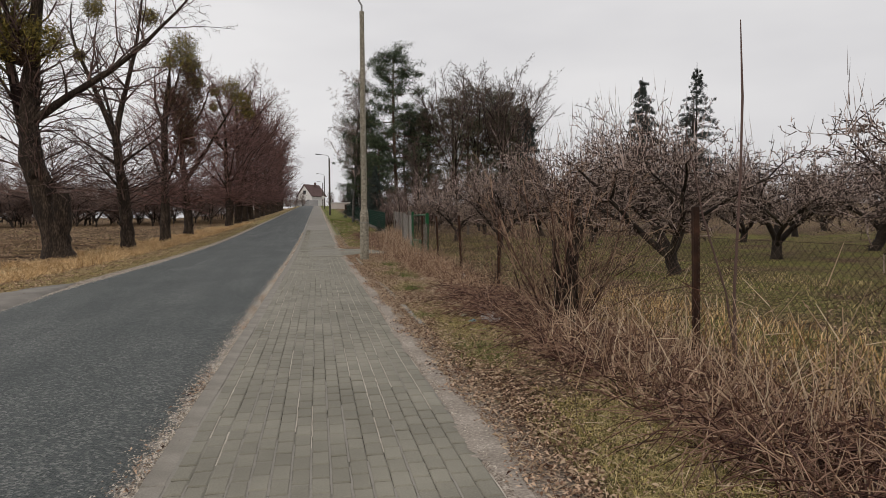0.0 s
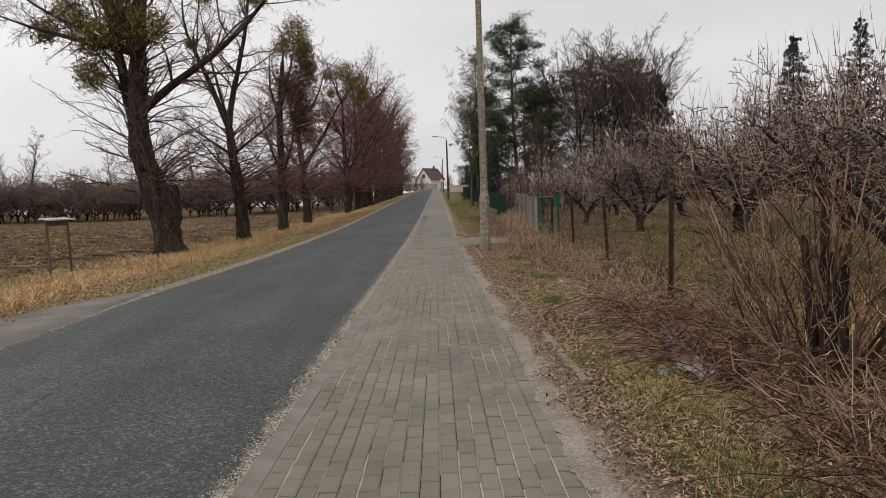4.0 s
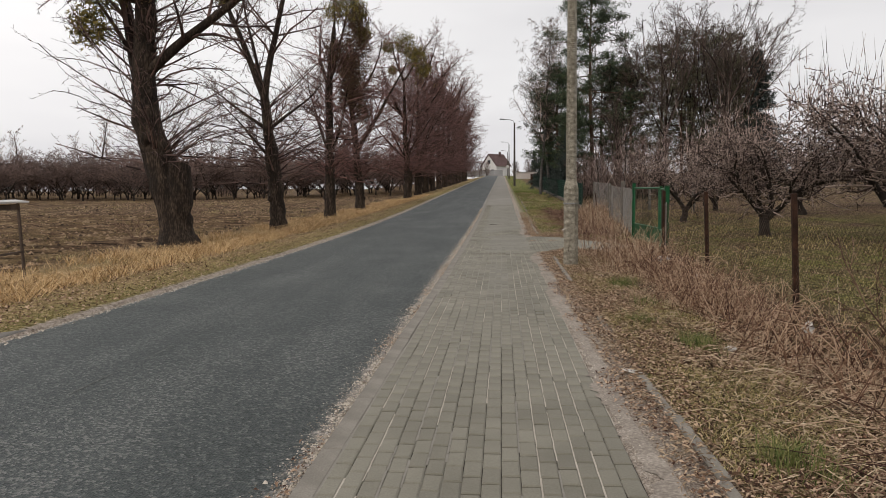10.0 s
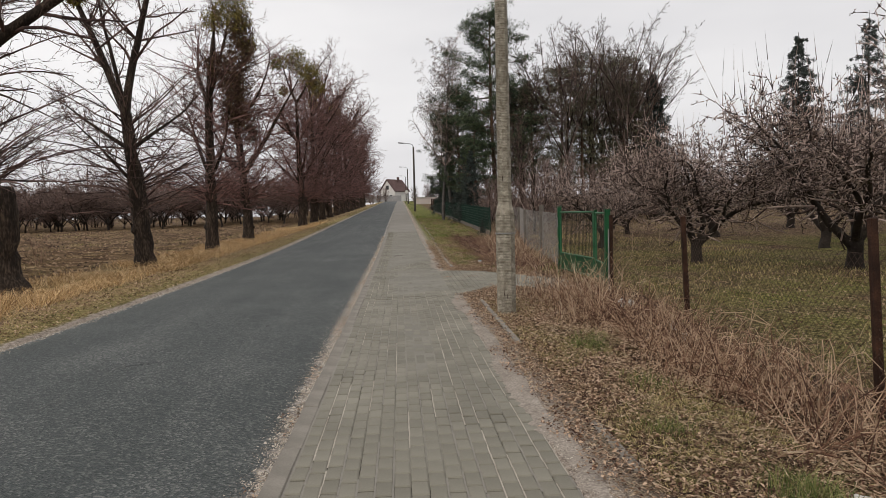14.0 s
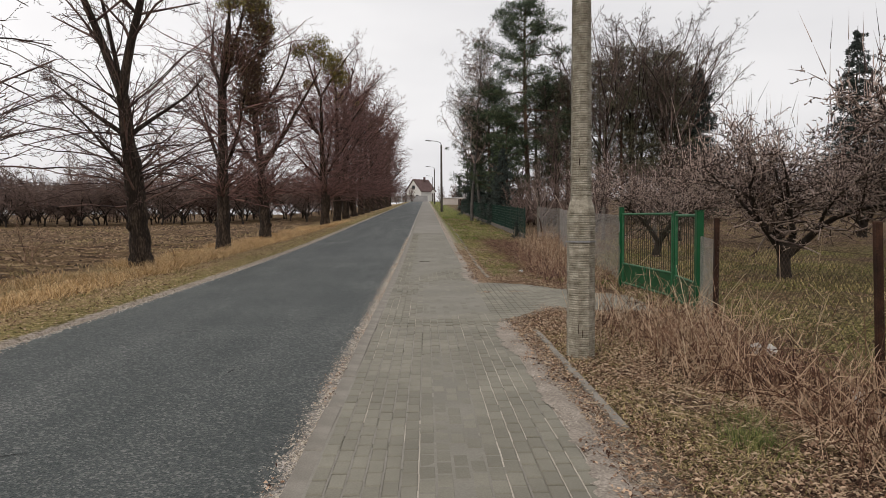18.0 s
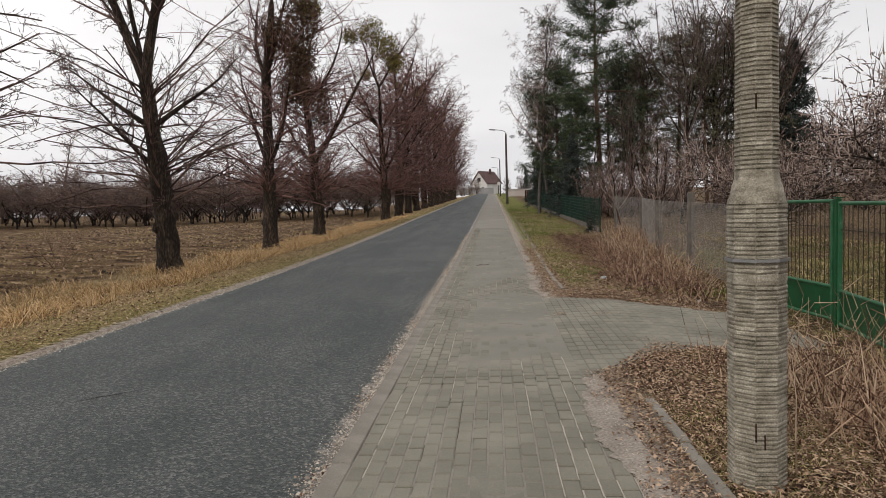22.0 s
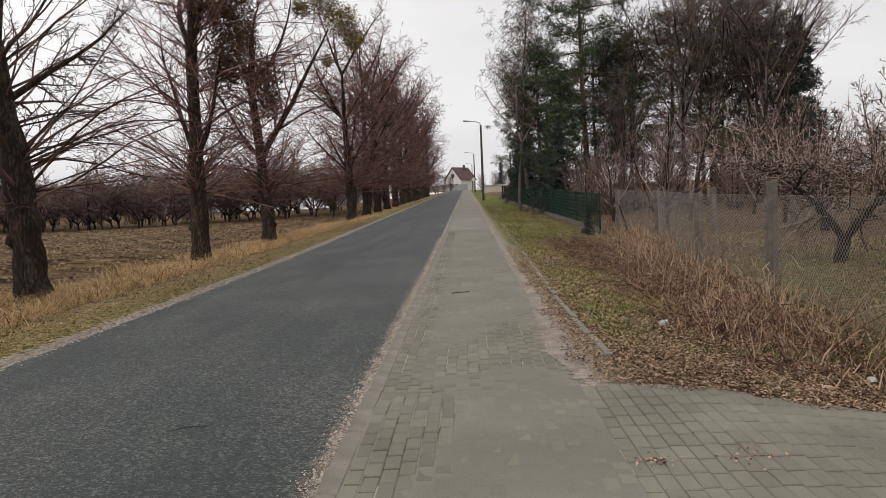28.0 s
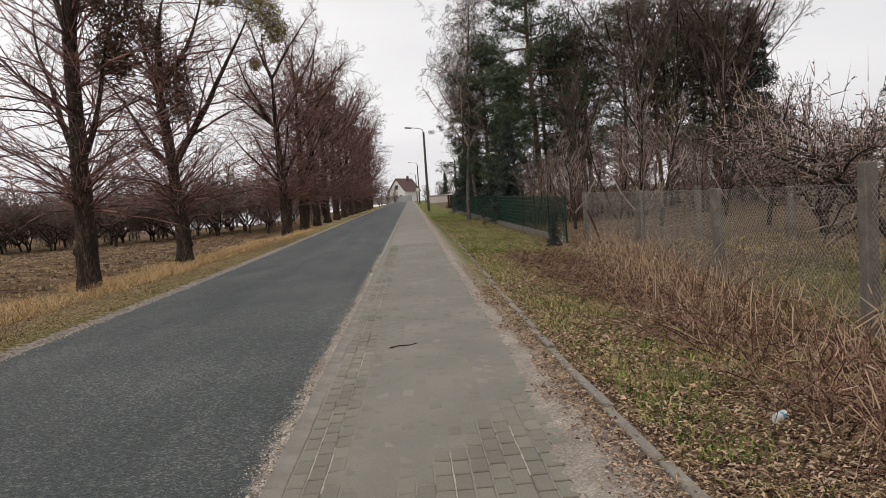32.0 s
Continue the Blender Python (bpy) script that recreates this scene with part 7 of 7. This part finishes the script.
blocks = []
prng = random.Random(9)
x = 0.13
col = 0
while x < 4.75:
    y = -4.0 + (0.1 if col % 2 else 0.0) + prng.uniform(-0.02, 0.02)
    y_end = 48.0 if col < COLS else 27
    if col >= COLS:
        y = 21.0 + (0.1 if col % 2 else 0.0)
    while y < y_end:
        ln = 0.203
        for seam in (20.28, 21.08, 25.95):
            if y < seam - 0.02 and seam < y + ln:
                ln = seam - y
            elif abs(y - seam) < 0.001 and col % 2:
                ln = 0.1
        cx, cy = x + PITCH / 2, y + ln / 2
        if col < COLS or bool(in_drive(cx, cy)):
            blocks.append((cx, cy, ln))
        y += ln
    x += PITCH
    col += 1


def block_z(cx, cy):
    return float(road_z(cy) if cx < 1.8 else ground_z(cx, cy) + 0.014 * min(1, (cx - 1.8) / 0.6)) + float(rut_z(cx, cy))


HX, HY = PITCH / 2 - 0.0016, 0.098
CORNERS = [(-HX, -HY), (HX, -HY), (HX, HY), (-HX, HY)]


def block_shape(cx, cy, cz, tilt, turn, ln=0.203, inset=0.009, drop=0.0065, deep=0.022):
    ca, sa = math.cos(turn), math.sin(turn)
    v = []
    for k, (z, s) in enumerate(((-deep, 0.0), (-drop, 0.0), (0.0, inset))):
        for px, py in CORNERS:
            py = math.copysign(ln / 2 - 0.0058, py)
            px, py = px - math.copysign(s, px), py - math.copysign(s, py)
            v.append((cx + px * ca - py * sa, cy + px * sa + py * ca, cz + z + tilt[0] * px + tilt[1] * py))
    return v


BLOCK_FACES = [(8, 9, 10, 11)] + [(b + k, b + (k + 1) % 4, b + 4 + (k + 1) % 4, b + 4 + k) for b in (0, 4) for k in range(4)]
one = mesh_of("paving_block", block_shape(0, 0, 0, (0, 0), 0), [BLOCK_FACES])
one.materials.append(PAVER_ONE)
verts, faces = [], []
for cx, cy, ln in blocks:
    tilt = (prng.gauss(0, 0.007), prng.gauss(0, 0.006))
    turn = prng.gauss(0, 0.012)
    cz = block_z(cx, cy) + prng.gauss(0, 0.0012)
    if ln > 0.2 and 10.2 < cy < 13.4 and cx < 1.79:
        ob = new("paving_block", one)
        ob.matrix_world = Matrix.Translation((cx, cy, cz)) @ Euler((tilt[1], -tilt[0], turn)).to_matrix().to_4x4()
        ob.parent = pavement
    else:
        o = len(verts)
        verts += block_shape(cx, cy, cz, tilt, turn, ln)
        faces += [tuple(o + k for k in f) for f in BLOCK_FACES]
rest = part("paving_blocks", mesh_of("paving_blocks", verts, [faces]), PAVER, pavement)
tagged(rest, kind="stuff")
far_walk = grid_mesh("far_paving", np.array([0.127, 1.0, WALK_R]), np.unique(np.concatenate([np.arange(48, 236, 4.0)])), lambda x, y: road_z(y) + 0.0 * x)
part("far_paving", far_walk, PAVER_FAR, pavement)
back_walk = grid_mesh("near_paving", np.array([0.127, 1.0, WALK_R]), np.array([-40.0, -20, -10, -4]), lambda x, y: road_z(y) + 0.0 * x)
part("near_paving", back_walk, PAVER_FAR, pavement)
fill_y = np.arange(-4, 48, 0.25)
tagged(part("joint_fill", grid_mesh("joint_fill", np.array([0.119, 0.140]), fill_y, lambda x, y: road_z(y) + rut_z(x, y) - 0.0035 + 0.0015 * np.sin(y * 5.1)), PAVER_FAR, pavement, "dirt packed between edging and blocks"), kind="stuff")
# runs of pale sand in the lengthwise joints
sv, sf, dv, df = [], [], [], []
for col in range(1, 17):
    jx = 0.13 + col * PITCH
    base_p = 0.62 if jx > 1.2 else 0.5 if jx < 0.4 else 0.16
    y = -4.0
    while y < 40:
        run = prng.uniform(0.25, 1.6)
        patch = 0.5 + 0.5 * math.sin(y * 0.9 + 2.0 * math.sin(jx * 2.5))
        sandy = prng.random() < base_p * (0.35 + patch)
        if sandy or prng.random() < (0.5 if y < 13 else 0.85):
            vs, fs, half, low = (sv, sf, 0.0042, 0.0022) if sandy else (dv, df, 0.0055, 0.0012)
            yy = y
            while yy < y + run:
                a = prng.uniform(0.75, 1.25) * half
                zz = float(road_z(yy) + rut_z(jx, yy)) - low + prng.uniform(-0.001, 0.0004)
                o = len(vs)
                off = prng.gauss(0, 0.001)
                vs += [(jx - a + off, yy, zz), (jx + a + off, yy, zz), (jx + a + off, yy + 0.12, zz), (jx - a + off, yy + 0.12, zz)]
                fs.append((o, o + 1, o + 2, o + 3))
                yy += 0.12
        y += run + prng.uniform(0.0, 0.35)
tagged(part("joint_sand", mesh_of("joint_sand", sv, [sf]), PALE_SAND, pavement, "pale sand swept into the joints"), kind="stuff")
tagged(part("joint_dirt", mesh_of("joint_dirt", dv, [df]), PAVER_FAR, pavement, "grey dirt packed into the joints"), kind="stuff")
bed_x = np.arange(1.79, 4.76, 0.11)
bed_u = np.linspace(0, 1, 30)
bx, bu = np.meshgrid(bed_x, bed_u)
by = drive_near(bx) - 0.12 + (drive_far(bx) - drive_near(bx) + 0.22) * bu
bz = ground_z(bx, by) + 0.014 * np.clip((bx - 1.8) / 0.6, 0, 1) - 0.011
bk = (np.arange(len(bed_u) - 1)[:, None] * len(bed_x) + np.arange(len(bed_x) - 1)[None, :]).ravel()
drive_bed = mesh_of("driveway_bed", np.stack([bx, by, bz], axis=2).reshape(-1, 3), [np.stack([bk, bk + 1, bk + 1 + len(bed_x), bk + len(bed_x)], axis=1)], True)
tagged(part("driveway_bed", drive_bed, DUST, pavement), "sandy bed of the driveway")


# faded centre marks and cracks on the road
MARK = material("worn_road_paint", [(0.045, 0.050, 0.050), (0.10, 0.105, 0.10), (0.30, 0.30, 0.285)], 14, 160, 0.9, 0.3, fine_mix=0.7)
CRACK = material("dark_crack", [(0.012, 0.012, 0.012), (0.025, 0.025, 0.025)], 20, 100, 1.0, 0.3)
mrng = random.Random(4)
my = 2.6
marks = []
while my < 16:
    marks.append((-2.12 + 0.03 * mrng.gauss(0, 1) - 0.008 * my, my, mrng.uniform(0.30, 0.7), 0.022))
    my += mrng.uniform(0.98, 1.12)
for mx, my, ml, mw in marks:
    v = [(mx - mw / 2, my), (mx + mw / 2, my), (mx + mw / 2, my + ml), (mx - mw / 2, my + ml)]
    me = mesh_of("road_mark", [(a, b, float(road_top(a, b)) + 0.004) for a, b in v], [[(0, 1, 2, 3)]])
    tagged(part("road_mark", me, MARK, None), "faded worn white dash on the asphalt", "road mark", "faded centre dashes", kind="structure")
for cx, cy, ang, ln in ((-2.02, 15.9, 0.5, 0.55), (-2.35, 20.5, 0.7, 0.5), (-1.2, 25.2, 0.4, 0.35), (-2.9, 29.8, 0.6, 0.6), (-1.6, 33.5, 0.3, 0.5), (-1.1, 18.3, 1.1, 0.25), (-3.0, 24.0, 0.9, 0.3)):
    pts = []
    for k in range(7):
        f = k / 6 - 0.5
        w = 0.007 * (1 - abs(2 * f) ** 2) + 0.0015
        px, py = cx + math.cos(ang) * ln * f + 0.02 * math.sin(9 * f + cx), cy + math.sin(ang) * ln * f + 0.02 * math.cos(11 * f + cy)
        pts += [(px - math.sin(ang) * w, py + math.cos(ang) * w), (px + math.sin(ang) * w, py - math.cos(ang) * w)]
    me = mesh_of("crack", [(a, b, float(road_top(a, b)) + 0.004) for a, b in pts], [[(2 * k, 2 * k + 1, 2 * k + 3, 2 * k + 2) for k in range(6)]])
    tagged(part("crack", me, CRACK, None), "short dark crack in the asphalt", "crack", "cracks in the road", kind="structure")
